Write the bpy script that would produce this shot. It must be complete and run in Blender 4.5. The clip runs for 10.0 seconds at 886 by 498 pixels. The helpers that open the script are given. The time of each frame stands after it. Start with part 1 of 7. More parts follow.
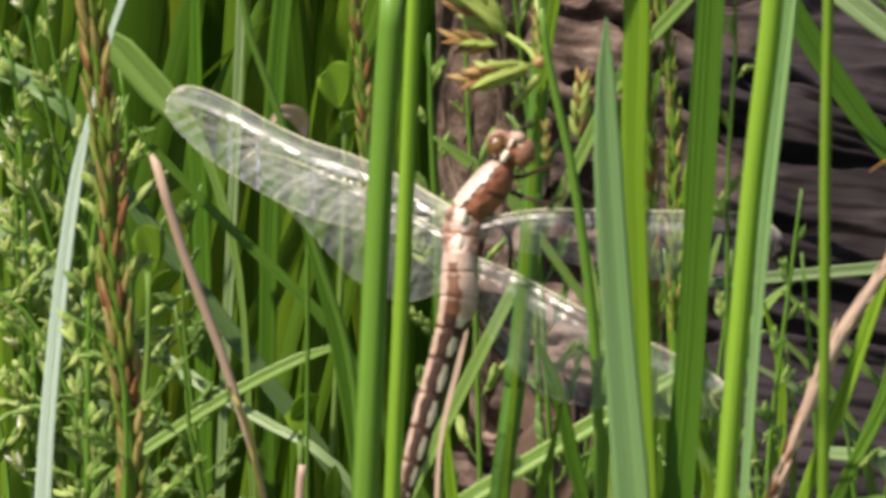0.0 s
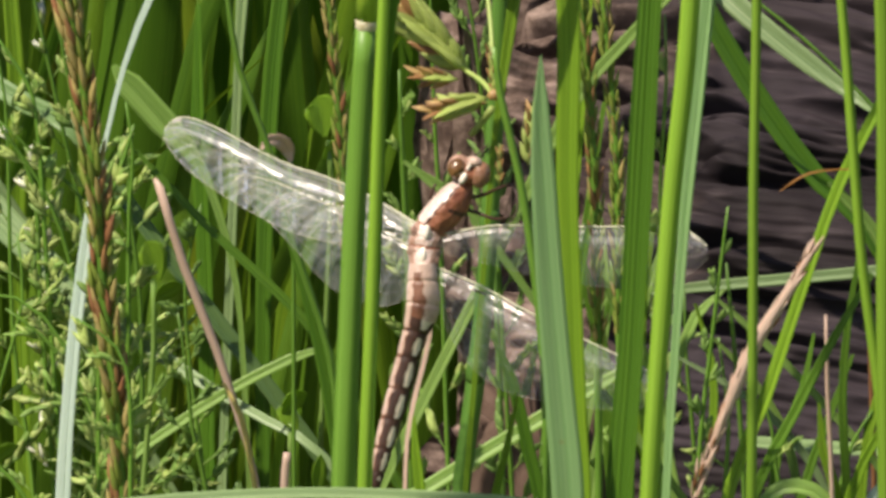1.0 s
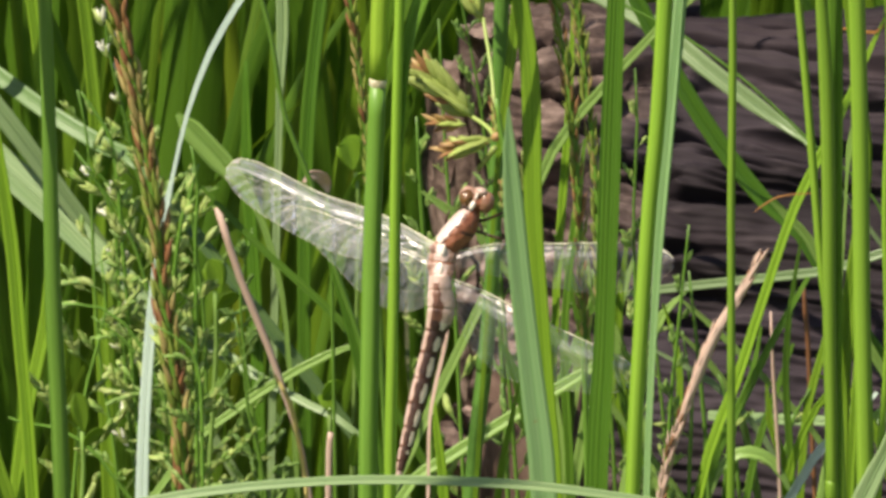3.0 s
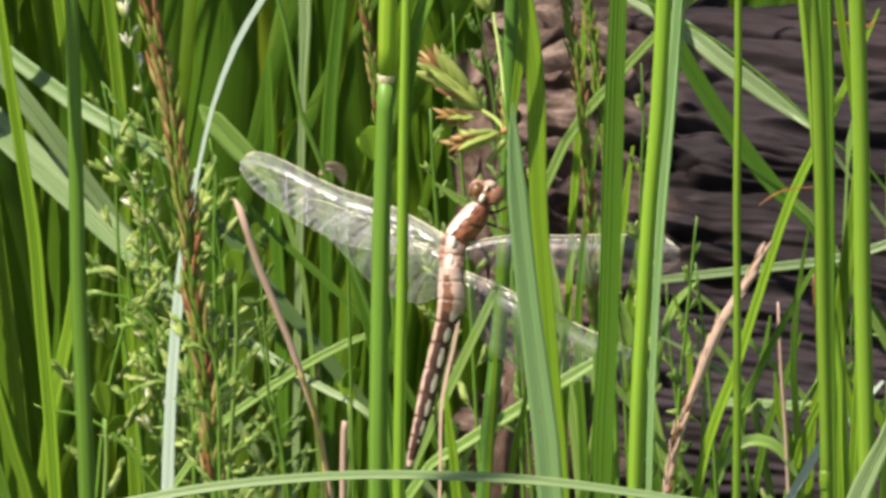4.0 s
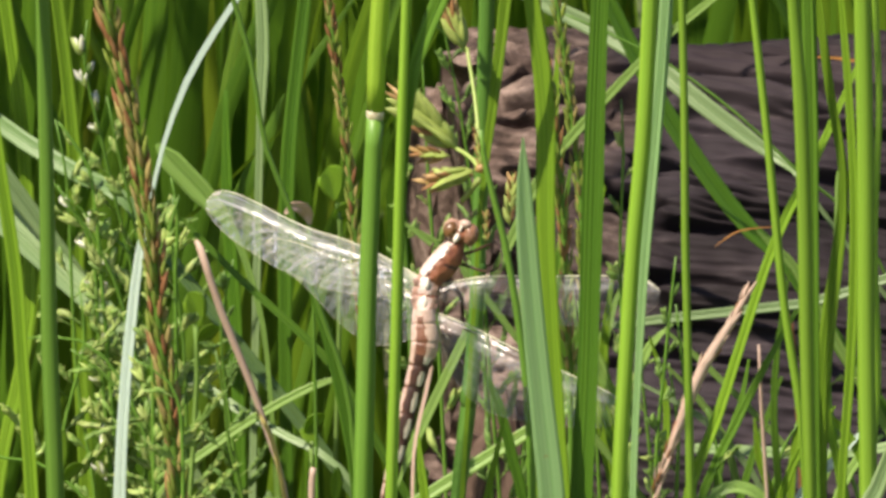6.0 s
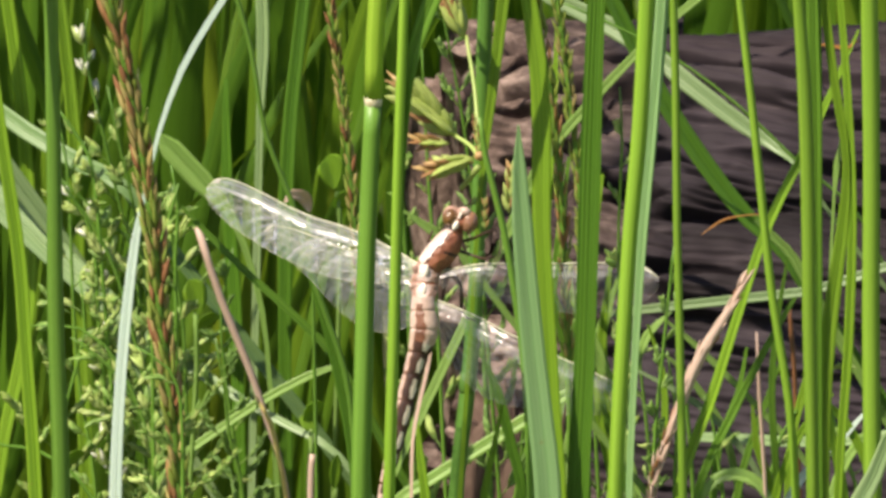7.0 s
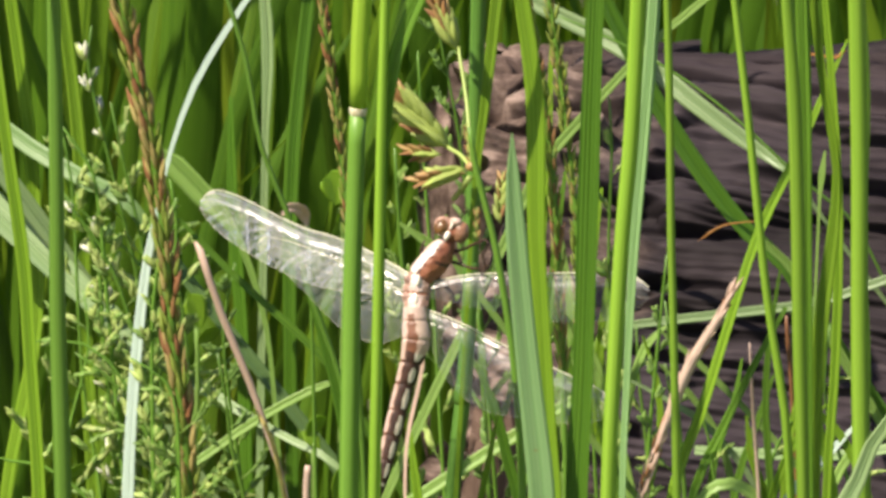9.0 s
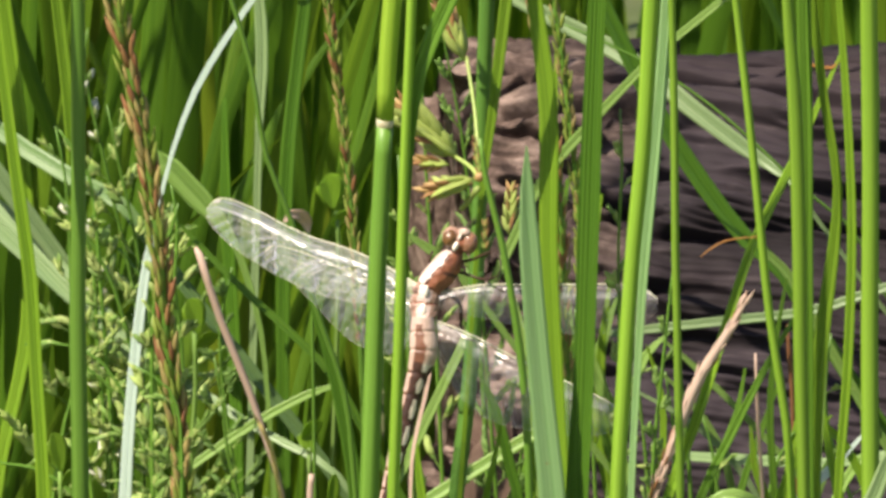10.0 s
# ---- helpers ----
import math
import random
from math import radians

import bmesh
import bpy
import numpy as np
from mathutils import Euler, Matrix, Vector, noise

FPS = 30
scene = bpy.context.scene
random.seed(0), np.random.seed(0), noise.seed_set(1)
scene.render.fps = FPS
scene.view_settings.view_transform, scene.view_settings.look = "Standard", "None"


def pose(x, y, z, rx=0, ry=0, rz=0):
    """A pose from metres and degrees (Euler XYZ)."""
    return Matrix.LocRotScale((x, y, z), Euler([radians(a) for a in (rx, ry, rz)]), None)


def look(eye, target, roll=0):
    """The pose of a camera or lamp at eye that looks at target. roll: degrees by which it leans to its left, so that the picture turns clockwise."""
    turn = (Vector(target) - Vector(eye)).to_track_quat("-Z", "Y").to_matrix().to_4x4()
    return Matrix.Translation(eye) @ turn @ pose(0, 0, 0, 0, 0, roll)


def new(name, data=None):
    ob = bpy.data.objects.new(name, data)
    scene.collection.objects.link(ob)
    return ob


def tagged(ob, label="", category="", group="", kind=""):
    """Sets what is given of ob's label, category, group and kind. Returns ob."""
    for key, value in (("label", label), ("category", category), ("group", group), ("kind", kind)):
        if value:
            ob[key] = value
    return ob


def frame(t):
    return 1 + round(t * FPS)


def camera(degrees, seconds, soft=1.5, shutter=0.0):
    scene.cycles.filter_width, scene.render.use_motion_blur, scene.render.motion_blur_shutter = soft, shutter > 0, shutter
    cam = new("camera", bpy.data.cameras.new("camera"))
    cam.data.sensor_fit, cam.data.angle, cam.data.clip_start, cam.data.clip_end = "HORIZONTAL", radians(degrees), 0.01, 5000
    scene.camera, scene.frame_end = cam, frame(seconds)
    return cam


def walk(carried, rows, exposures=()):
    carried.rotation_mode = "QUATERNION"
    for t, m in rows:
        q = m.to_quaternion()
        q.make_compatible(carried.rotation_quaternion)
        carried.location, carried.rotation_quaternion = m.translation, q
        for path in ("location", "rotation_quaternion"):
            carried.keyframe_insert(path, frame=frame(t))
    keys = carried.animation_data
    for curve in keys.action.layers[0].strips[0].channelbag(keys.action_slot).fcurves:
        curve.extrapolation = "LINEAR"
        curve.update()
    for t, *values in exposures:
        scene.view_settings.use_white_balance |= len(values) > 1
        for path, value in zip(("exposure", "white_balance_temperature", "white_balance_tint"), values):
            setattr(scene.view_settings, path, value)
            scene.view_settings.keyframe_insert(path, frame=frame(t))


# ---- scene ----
# The camera stands about two metres off with a long lens and drifts; it draws back in the first two seconds.
cam = camera(3.0, 10.0, soft=3.3)
cam.data.dof.use_dof, cam.data.dof.focus_distance, cam.data.dof.aperture_fstop = True, 2.22, 380.0
walk(cam, [
    (0, pose(0.0021, -1.6874, 0.6634, 75.952, -0.921, 0.416)),
    (0.1, pose(0.0020, -1.7450, 0.6770, 75.971, -0.938, 0.374)),
    (0.2, pose(0.0020, -1.7939, 0.6885, 75.969, -0.960, 0.331)),
    (0.3, pose(0.0022, -1.8602, 0.7042, 76.010, -0.973, 0.300)),
    (0.4, pose(0.0025, -1.9026, 0.7142, 76.034, -0.978, 0.335)),
    (0.5, pose(0.0029, -1.9188, 0.7181, 76.056, -0.970, 0.431)),
    (0.6, pose(0.0050, -1.9020, 0.7141, 76.051, -0.944, 0.486)),
    (0.7, pose(0.0096, -1.8885, 0.7110, 76.084, -0.866, 0.595)),
    (0.8, pose(0.0152, -1.9008, 0.7141, 76.049, -0.758, 0.739)),
    (0.9, pose(0.0196, -1.8942, 0.7127, 76.043, -0.690, 0.783)),
    (1, pose(0.0218, -1.9072, 0.7159, 76.065, -0.659, 0.801)),
    (1.1, pose(0.0214, -1.9218, 0.7190, 76.087, -0.646, 0.798)),
    (1.2, pose(0.0206, -1.9704, 0.7300, 76.090, -0.621, 0.792)),
    (1.3, pose(0.0191, -2.0243, 0.7426, 76.142, -0.591, 0.734)),
    (1.4, pose(0.0174, -2.0852, 0.7578, 76.153, -0.555, 0.721)),
    (1.5, pose(0.0165, -2.1950, 0.7865, 76.106, -0.542, 0.621)),
    (1.6, pose(0.0146, -2.2202, 0.7967, 76.016, -0.529, 0.571)),
    (1.7, pose(0.0135, -2.2876, 0.8181, 75.871, -0.528, 0.518)),
    (1.8, pose(0.0121, -2.2989, 0.8252, 75.768, -0.515, 0.542)),
    (1.9, pose(0.0112, -2.3333, 0.8363, 75.703, -0.527, 0.472)),
    (2, pose(0.0104, -2.3577, 0.8416, 75.760, -0.512, 0.476)),
    (2.1, pose(0.0098, -2.3667, 0.8410, 75.871, -0.487, 0.448)),
    (2.2, pose(0.0095, -2.3701, 0.8398, 75.911, -0.434, 0.455)),
    (3.3, pose(0.0191, -2.3180, 0.8287, 75.852, 0.623, 0.429)),
    (3.4, pose(0.0236, -2.3600, 0.8409, 75.807, 0.733, 0.539)),
    (3.5, pose(0.0296, -2.4019, 0.8531, 75.752, 0.758, 0.632)),
    (3.6, pose(0.0346, -2.3992, 0.8529, 75.772, 0.707, 0.697)),
    (3.7, pose(0.0383, -2.3921, 0.8524, 75.744, 0.644, 0.781)),
    (3.8, pose(0.0407, -2.3821, 0.8515, 75.706, 0.574, 0.837)),
    (3.9, pose(0.0420, -2.3706, 0.8500, 75.636, 0.528, 0.897)),
    (4, pose(0.0424, -2.3593, 0.8478, 75.639, 0.519, 0.965)),
    (4.1, pose(0.0387, -2.3493, 0.8450, 75.617, 0.515, 0.935)),
    (4.2, pose(0.0293, -2.3410, 0.8420, 75.633, 0.483, 0.734)),
    (4.3, pose(0.0172, -2.3345, 0.8392, 75.679, 0.429, 0.432)),
    (4.4, pose(0.0050, -2.3297, 0.8372, 75.760, 0.382, 0.137)),
    (4.5, pose(-0.0045, -2.3269, 0.8364, 75.787, 0.365, -0.043)),
    (4.6, pose(-0.0104, -2.3257, 0.8377, 75.739, 0.361, -0.168)),
    (4.7, pose(-0.0139, -2.3254, 0.8409, 75.662, 0.362, -0.245)),
    (4.8, pose(-0.0157, -2.3253, 0.8446, 75.577, 0.364, -0.295)),
    (4.9, pose(-0.0164, -2.3250, 0.8478, 75.505, 0.362, -0.353)),
    (5, pose(-0.0165, -2.3238, 0.8491, 75.509, 0.351, -0.404)),
    (5.1, pose(-0.0133, -2.3204, 0.8469, 75.502, 0.370, -0.380)),
    (5.2, pose(-0.0058, -2.3148, 0.8416, 75.629, 0.460, -0.188)),
    (5.3, pose(0.0032, -2.3087, 0.8352, 75.720, 0.547, 0.020)),
    (5.4, pose(0.0107, -2.3033, 0.8299, 75.840, 0.602, 0.157)),
    (5.5, pose(0.0139, -2.3003, 0.8277, 75.877, 0.587, 0.175)),
    (5.6, pose(0.0137, -2.2990, 0.8277, 75.898, 0.540, 0.165)),
    (5.7, pose(0.0132, -2.2980, 0.8278, 75.890, 0.492, 0.159)),
    (6.8, pose(0.0033, -2.2944, 0.8288, 75.801, 0.118, 0.111)),
    (6.9, pose(0.0058, -2.2996, 0.8277, 75.857, 0.183, 0.136)),
    (7, pose(0.0106, -2.3047, 0.8256, 75.925, 0.289, 0.165)),
    (7.1, pose(0.0142, -2.3041, 0.8242, 75.961, 0.357, 0.192)),
    (7.2, pose(0.0169, -2.3027, 0.8234, 75.974, 0.423, 0.261)),
    (7.3, pose(0.0198, -2.3011, 0.8228, 75.986, 0.476, 0.315)),
    (7.4, pose(0.0241, -2.2997, 0.8222, 75.993, 0.555, 0.477)),
    (7.5, pose(0.0309, -2.2991, 0.8211, 76.041, 0.633, 0.604)),
    (7.6, pose(0.0408, -2.2994, 0.8193, 76.053, 0.740, 0.835)),
    (7.7, pose(0.0522, -2.3004, 0.8171, 76.105, 0.839, 1.082)),
    (7.8, pose(0.0630, -2.3024, 0.8150, 76.159, 0.932, 1.318)),
    (7.9, pose(0.0710, -2.3054, 0.8133, 76.216, 0.994, 1.477)),
    (8, pose(0.0742, -2.3097, 0.8127, 76.238, 1.009, 1.513)),
    (8.1, pose(0.0728, -2.3153, 0.8131, 76.261, 0.978, 1.481)),
    (8.2, pose(0.0694, -2.3214, 0.8142, 76.302, 0.911, 1.437)),
    (8.3, pose(0.0648, -2.3270, 0.8155, 76.359, 0.819, 1.363)),
    (8.4, pose(0.0601, -2.3310, 0.8166, 76.349, 0.746, 1.343)),
    (8.5, pose(0.0562, -2.3326, 0.8170, 76.376, 0.668, 1.226)),
    (8.6, pose(0.0538, -2.3315, 0.8165, 76.361, 0.645, 1.169)),
    (8.7, pose(0.0524, -2.3288, 0.8154, 76.371, 0.648, 1.115)),
    (8.8, pose(0.0511, -2.3250, 0.8141, 76.387, 0.657, 1.053)),
    (8.9, pose(0.0491, -2.3207, 0.8130, 76.361, 0.655, 0.997)),
    (9, pose(0.0454, -2.3166, 0.8125, 76.336, 0.611, 0.918)),
    (9.1, pose(0.0396, -2.3132, 0.8127, 76.353, 0.506, 0.821)),
    (9.2, pose(0.0324, -2.3105, 0.8132, 76.319, 0.356, 0.674)),
    (9.3, pose(0.0248, -2.3086, 0.8140, 76.298, 0.209, 0.569)),
    (9.4, pose(0.0178, -2.3075, 0.8153, 76.206, 0.085, 0.437)),
    (9.5, pose(0.0126, -2.3071, 0.8170, 76.173, 0.011, 0.318)),
    (9.6, pose(0.0093, -2.3072, 0.8191, 76.135, -0.002, 0.260)),
    (9.7, pose(0.0073, -2.3073, 0.8216, 76.067, 0.012, 0.233)),
    (9.8, pose(0.0063, -2.3076, 0.8244, 76.037, 0.031, 0.192)),
    (9.9, pose(0.0060, -2.3079, 0.8274, 75.996, 0.053, 0.121)),
    (10, pose(0.0059, -2.3082, 0.8304, 75.904, 0.091, 0.097)),
], [(t, stops, 6920, 13.5) for t, stops in ((0, 0.48), (1, 0.48), (2, 0.57), (3.5, 0.69), (5.5, 0.74), (7.5, 0.85), (8, 0.99), (8.5, 0.96), (9.5, 0.86), (10, 0.86))])

# ---- light ----
world = bpy.data.worlds.new("world")
scene.world = world
world.use_nodes = True
wn = world.node_tree
sky = wn.nodes.new("ShaderNodeTexSky")
sky.sky_type, sky.sun_disc = "NISHITA", False
SUN_WAY = Vector((-0.47, -0.32, 0.82)).normalized()
sky.sun_elevation = math.asin(SUN_WAY.z)
sky.sun_rotation = math.atan2(SUN_WAY.x, SUN_WAY.y)
wn.links.new(sky.outputs["Color"], wn.nodes["Background"].inputs["Color"])
wn.nodes["Background"].inputs["Strength"].default_value = 0.074
sun_data = bpy.data.lights.new("sun", "SUN")
sun_data.energy, sun_data.angle, sun_data.color = 4.6, radians(0.53), (1.0, 0.94, 0.82)
sun = new("sun", sun_data)
sun.matrix_world = look(SUN_WAY * 5, (0, 0, 0))

MM = 0.001


# ---- materials ----
def shader(name):
    m = bpy.data.materials.new(name)
    m.use_nodes = True
    t = m.node_tree
    return m, t, t.nodes["Principled BSDF"], t.nodes["Material Output"]


def node(t, kind, **values):
    n = t.nodes.new(kind)
    for key, v in values.items():
        n.inputs[key.replace("_", " ")].default_value = v
    return n


def ramp(t, source, stops):
    n = t.nodes.new("ShaderNodeValToRGB")
    while len(n.color_ramp.elements) < len(stops):
        n.color_ramp.elements.new(0.5)
    for e, (p, c) in zip(n.color_ramp.elements, stops):
        e.position, e.color = p, (*c, 1)
    t.links.new(source, n.inputs["Fac"])
    return n.outputs["Color"]


def mixed(t, fac, a, b, blend="MIX"):
    n = t.nodes.new("ShaderNodeMix")
    n.data_type, n.blend_type = "RGBA", blend
    for key, v in ((0, fac), (6, a), (7, b)):
        if isinstance(v, bpy.types.NodeSocket):
            t.links.new(v, n.inputs[key])
        elif key == 0:
            n.inputs[0].default_value = v
        else:
            n.inputs[key].default_value = (*v, 1)
    return n.outputs[2]


def tiny_noise(t, scale, coords="Object", stretch=(1, 1, 1), detail=4.0, rough=0.55):
    co = t.nodes.new("ShaderNodeTexCoord")
    mp = t.nodes.new("ShaderNodeMapping")
    mp.inputs["Scale"].default_value = stretch
    t.links.new(co.outputs[coords], mp.inputs["Vector"])
    n = node(t, "ShaderNodeTexNoise", Scale=scale, Detail=detail, Roughness=rough)
    t.links.new(mp.outputs["Vector"], n.inputs["Vector"])
    return n.outputs["Fac"]


def bumped(t, height, bsdf, strength, distance):
    b = node(t, "ShaderNodeBump", Strength=strength, Distance=distance)
    t.links.new(height, b.inputs["Height"])
    t.links.new(b.outputs["Normal"], bsdf.inputs["Normal"])


def plant(name, dark, light, streak=7.0, rough=0.42, glow=0.35, spots=(0.30, 0.20, 0.06), spot_at=0.72, per_object=True):
    """Leaf tissue: lengthwise streaks, blotches, a few withered spots, and light that shines through."""
    m, t, b, out = shader(name)
    lines = tiny_noise(t, 1.0, "UV", (streak, 1.2, 1), 3.0)
    fine = tiny_noise(t, 1.0, "UV", (streak * 4, 3.0, 1), 2.0)
    blot = tiny_noise(t, 90.0)
    c = ramp(t, lines, [(0.36, dark), (0.64, light)])
    c = mixed(t, 0.3, c, ramp(t, fine, [(0.35, dark), (0.65, light)]))
    c = mixed(t, ramp(t, blot, [(0.35, (0, 0, 0)), (0.75, (0.55, 0.55, 0.55))]), c, mixed(t, 0.5, dark, light))
    speck = tiny_noise(t, 420.0)
    c = mixed(t, ramp(t, speck, [(spot_at, (0, 0, 0)), (spot_at + 0.06, (0.8, 0.8, 0.8))]), c, spots)
    if per_object:
        info = t.nodes.new("ShaderNodeObjectInfo")
        hsv = t.nodes.new("ShaderNodeHueSaturation")
        mr = node(t, "ShaderNodeMapRange", To_Min=0.82, To_Max=1.18)
        t.links.new(info.outputs["Random"], mr.inputs["Value"])
        t.links.new(mr.outputs["Result"], hsv.inputs["Value"])
        t.links.new(c, hsv.inputs["Color"])
        c = hsv.outputs["Color"]
    t.links.new(c, b.inputs["Base Color"])
    b.inputs["Roughness"].default_value = rough
    b.inputs["Specular IOR Level"].default_value = 0.45
    bumped(t, lines, b, 0.5, 0.0002)
    if glow:
        tr = t.nodes.new("ShaderNodeBsdfTranslucent")
        t.links.new(mixed(t, 1.0, c, (1.35, 1.25, 0.55), "MULTIPLY"), tr.inputs["Color"])
        mx = t.nodes.new("ShaderNodeMixShader")
        mx.inputs["Fac"].default_value = glow
        t.links.new(b.outputs["BSDF"], mx.inputs[1])
        t.links.new(tr.outputs["BSDF"], mx.inputs[2])
        t.links.new(mx.outputs["Shader"], out.inputs["Surface"])
    return m


leaf_mid = plant("leaf_mid", (0.085, 0.20, 0.018), (0.17, 0.34, 0.035))
leaf_deep = plant("leaf_deep", (0.065, 0.18, 0.014), (0.13, 0.29, 0.024))
leaf_bright = plant("leaf_bright", (0.15, 0.30, 0.018), (0.27, 0.45, 0.035))
leaf_pale = plant("leaf_pale", (0.20, 0.36, 0.07), (0.32, 0.48, 0.13))
leaf_sage = plant("leaf_sage", (0.17, 0.28, 0.11), (0.31, 0.42, 0.19), glow=0.25)
leaf_dull = plant("leaf_dull", (0.10, 0.20, 0.06), (0.20, 0.32, 0.11), glow=0.25)
leaf_blue = plant("leaf_blue", (0.18, 0.35, 0.12), (0.30, 0.47, 0.21), glow=0.25)
leaf_silver = plant("leaf_silver", (0.34, 0.46, 0.38), (0.54, 0.64, 0.57), glow=0.2)
stalk_mid = plant("stalk_mid", (0.09, 0.21, 0.022), (0.17, 0.33, 0.045), glow=0.12)
stalk_dark = plant("stalk_dark", (0.05, 0.14, 0.02), (0.12, 0.26, 0.04), glow=0.08)
stalk_lime = plant("stalk_lime", (0.22, 0.38, 0.028), (0.34, 0.50, 0.055), glow=0.3)
stalk_bright = plant("stalk_bright", (0.16, 0.31, 0.022), (0.26, 0.44, 0.045), glow=0.15)
straw = plant("straw", (0.50, 0.33, 0.245), (0.73, 0.56, 0.46), glow=0.12, spots=(0.22, 0.11, 0.06), spot_at=0.70)
rust = plant("rust", (0.20, 0.08, 0.035), (0.34, 0.16, 0.07), glow=0.1, spots=(0.08, 0.03, 0.02))
orange = plant("orange", (0.36, 0.14, 0.03), (0.52, 0.27, 0.08), glow=0.15)
yellow = plant("yellow", (0.52, 0.41, 0.12), (0.66, 0.55, 0.21), glow=0.15)
bud_green = plant("bud_green", (0.34, 0.46, 0.11), (0.52, 0.62, 0.22), glow=0.3)
bud_olive = plant("bud_olive", (0.32, 0.42, 0.09), (0.50, 0.58, 0.18), glow=0.3)
bud_ochre = plant("bud_ochre", (0.36, 0.27, 0.09), (0.52, 0.44, 0.17), glow=0.25)
bud_moss = plant("bud_moss", (0.20, 0.27, 0.04), (0.32, 0.40, 0.08), glow=0.25)
bud_dark = plant("bud_dark", (0.10, 0.20, 0.04), (0.19, 0.32, 0.08), glow=0.25)
bud_red = plant("bud_red", (0.25, 0.105, 0.05), (0.43, 0.25, 0.10), glow=0.2)
bud_pink = plant("bud_pink", (0.40, 0.18, 0.09), (0.54, 0.42, 0.15), glow=0.25)
bud_white = plant("bud_white", (0.62, 0.64, 0.50), (0.82, 0.82, 0.72), glow=0.2)
far_green = plant("far_green", (0.058, 0.14, 0.012), (0.14, 0.255, 0.023), streak=10, glow=0.36, per_object=False)


def far_variety(m):
    """Blade by blade difference of the uncounted grass."""
    t = m.node_tree
    b = t.nodes["Principled BSDF"]
    src = b.inputs["Base Color"].links[0].from_socket
    geo = t.nodes.new("ShaderNodeNewGeometry")
    tint = ramp(t, geo.outputs["Random Per Island"], [(0.0, (0.5, 0.62, 0.5)), (0.3, (0.85, 0.95, 0.72)), (0.62, (1.15, 1.1, 0.9)), (0.86, (1.4, 1.25, 0.9)), (0.97, (1.6, 1.05, 0.9))])
    c = mixed(t, 1.0, src, tint, "MULTIPLY")
    t.links.new(c, b.inputs["Base Color"])
    for n in t.nodes:
        if n.bl_idname == "ShaderNodeBsdfTranslucent":
            t.links.new(mixed(t, 1.0, c, (1.3, 1.25, 0.5), "MULTIPLY"), n.inputs["Color"])


far_variety(far_green)


def node_tissue():
    m, t, b, out = shader("node_tissue")
    n = tiny_noise(t, 900.0)
    t.links.new(ramp(t, n, [(0.35, (0.45, 0.38, 0.20)), (0.6, (0.74, 0.70, 0.52))]), b.inputs["Base Color"])
    b.inputs["Roughness"].default_value = 0.4
    return m


def log_wood():
    """Weathered dark wood: long grain, grey bloom, reddish rot, and the shade of cracks painted in black."""
    m, t, b, out = shader("log_wood")
    grain = tiny_noise(t, 60.0, "Object", (0.10, 1, 1), 8.0, 0.65)
    blot = tiny_noise(t, 22.0, "Object", (0.5, 1, 1), 5.0)
    fine = tiny_noise(t, 420.0, "Object", (0.25, 1, 1), 4.0)
    c = ramp(t, grain, [(0.30, (0.007, 0.005, 0.006)), (0.48, (0.018, 0.013, 0.016)), (0.66, (0.050, 0.038, 0.045))])
    c = mixed(t, ramp(t, blot, [(0.52, (0, 0, 0)), (0.70, (0.6, 0.6, 0.6))]), c, (0.048, 0.032, 0.032))
    c = mixed(t, ramp(t, fine, [(0.60, (0, 0, 0)), (0.75, (0.5, 0.5, 0.5))]), c, (0.10, 0.077, 0.081))
    # black streaks along the grain, painted as the shade inside cracks
    crack_shade = tiny_noise(t, 70.0, "Object", (0.18, 0.5, 1), 3.0, 0.5)
    c = mixed(t, ramp(t, crack_shade, [(0.36, (0.7, 0.7, 0.7)), (0.50, (0, 0, 0))]), c, (0.012, 0.009, 0.009))
    # the broken end is rotten: brown and crumbling
    co = t.nodes.new("ShaderNodeTexCoord")
    axis = t.nodes.new("ShaderNodeSeparateXYZ")
    t.links.new(co.outputs["Object"], axis.inputs["Vector"])
    edge = node(t, "ShaderNodeMath")
    edge.operation = "MULTIPLY_ADD"
    edge.inputs[1].default_value = 0.05
    t.links.new(tiny_noise(t, 45.0, "Object", (0.7, 1, 1.3), 5.0), edge.inputs[0])
    t.links.new(axis.outputs["X"], edge.inputs[2])
    share = node(t, "ShaderNodeMapRange", From_Min=0.034, From_Max=0.052, To_Min=1.0, To_Max=0.0)
    t.links.new(edge.outputs[0], share.inputs["Value"])
    punk = ramp(t, tiny_noise(t, 190.0, "Object", (0.7, 1, 1), 7.0, 0.7), [(0.34, (0.020, 0.013, 0.011)), (0.48, (0.10, 0.066, 0.053)), (0.64, (0.29, 0.21, 0.175))])
    c = mixed(t, share.outputs["Result"], c, punk)
    t.links.new(c, b.inputs["Base Color"])
    b.inputs["Roughness"].default_value = 0.78
    b.inputs["Specular IOR Level"].default_value = 0.2
    bumped(t, grain, b, 0.45, 0.0012)
    return m


def rotten():
    """Crumbling brown wood: soft blotches, pale flecks."""
    m, t, b, out = shader("rotten_wood")
    n = tiny_noise(t, 70.0, "Object", (1, 1, 0.5), 7.0, 0.6)
    f = tiny_noise(t, 380.0, detail=5.0)
    c = ramp(t, n, [(0.30, (0.020, 0.012, 0.009)), (0.48, (0.062, 0.038, 0.028)), (0.66, (0.125, 0.082, 0.062))])
    c = mixed(t, ramp(t, f, [(0.52, (0, 0, 0)), (0.70, (0.6, 0.6, 0.6))]), c, (0.16, 0.11, 0.085))
    t.links.new(c, b.inputs["Base Color"])
    b.inputs["Roughness"].default_value = 0.9
    b.inputs["Specular IOR Level"].default_value = 0.15
    bumped(t, n, b, 0.8, 0.002)
    return m


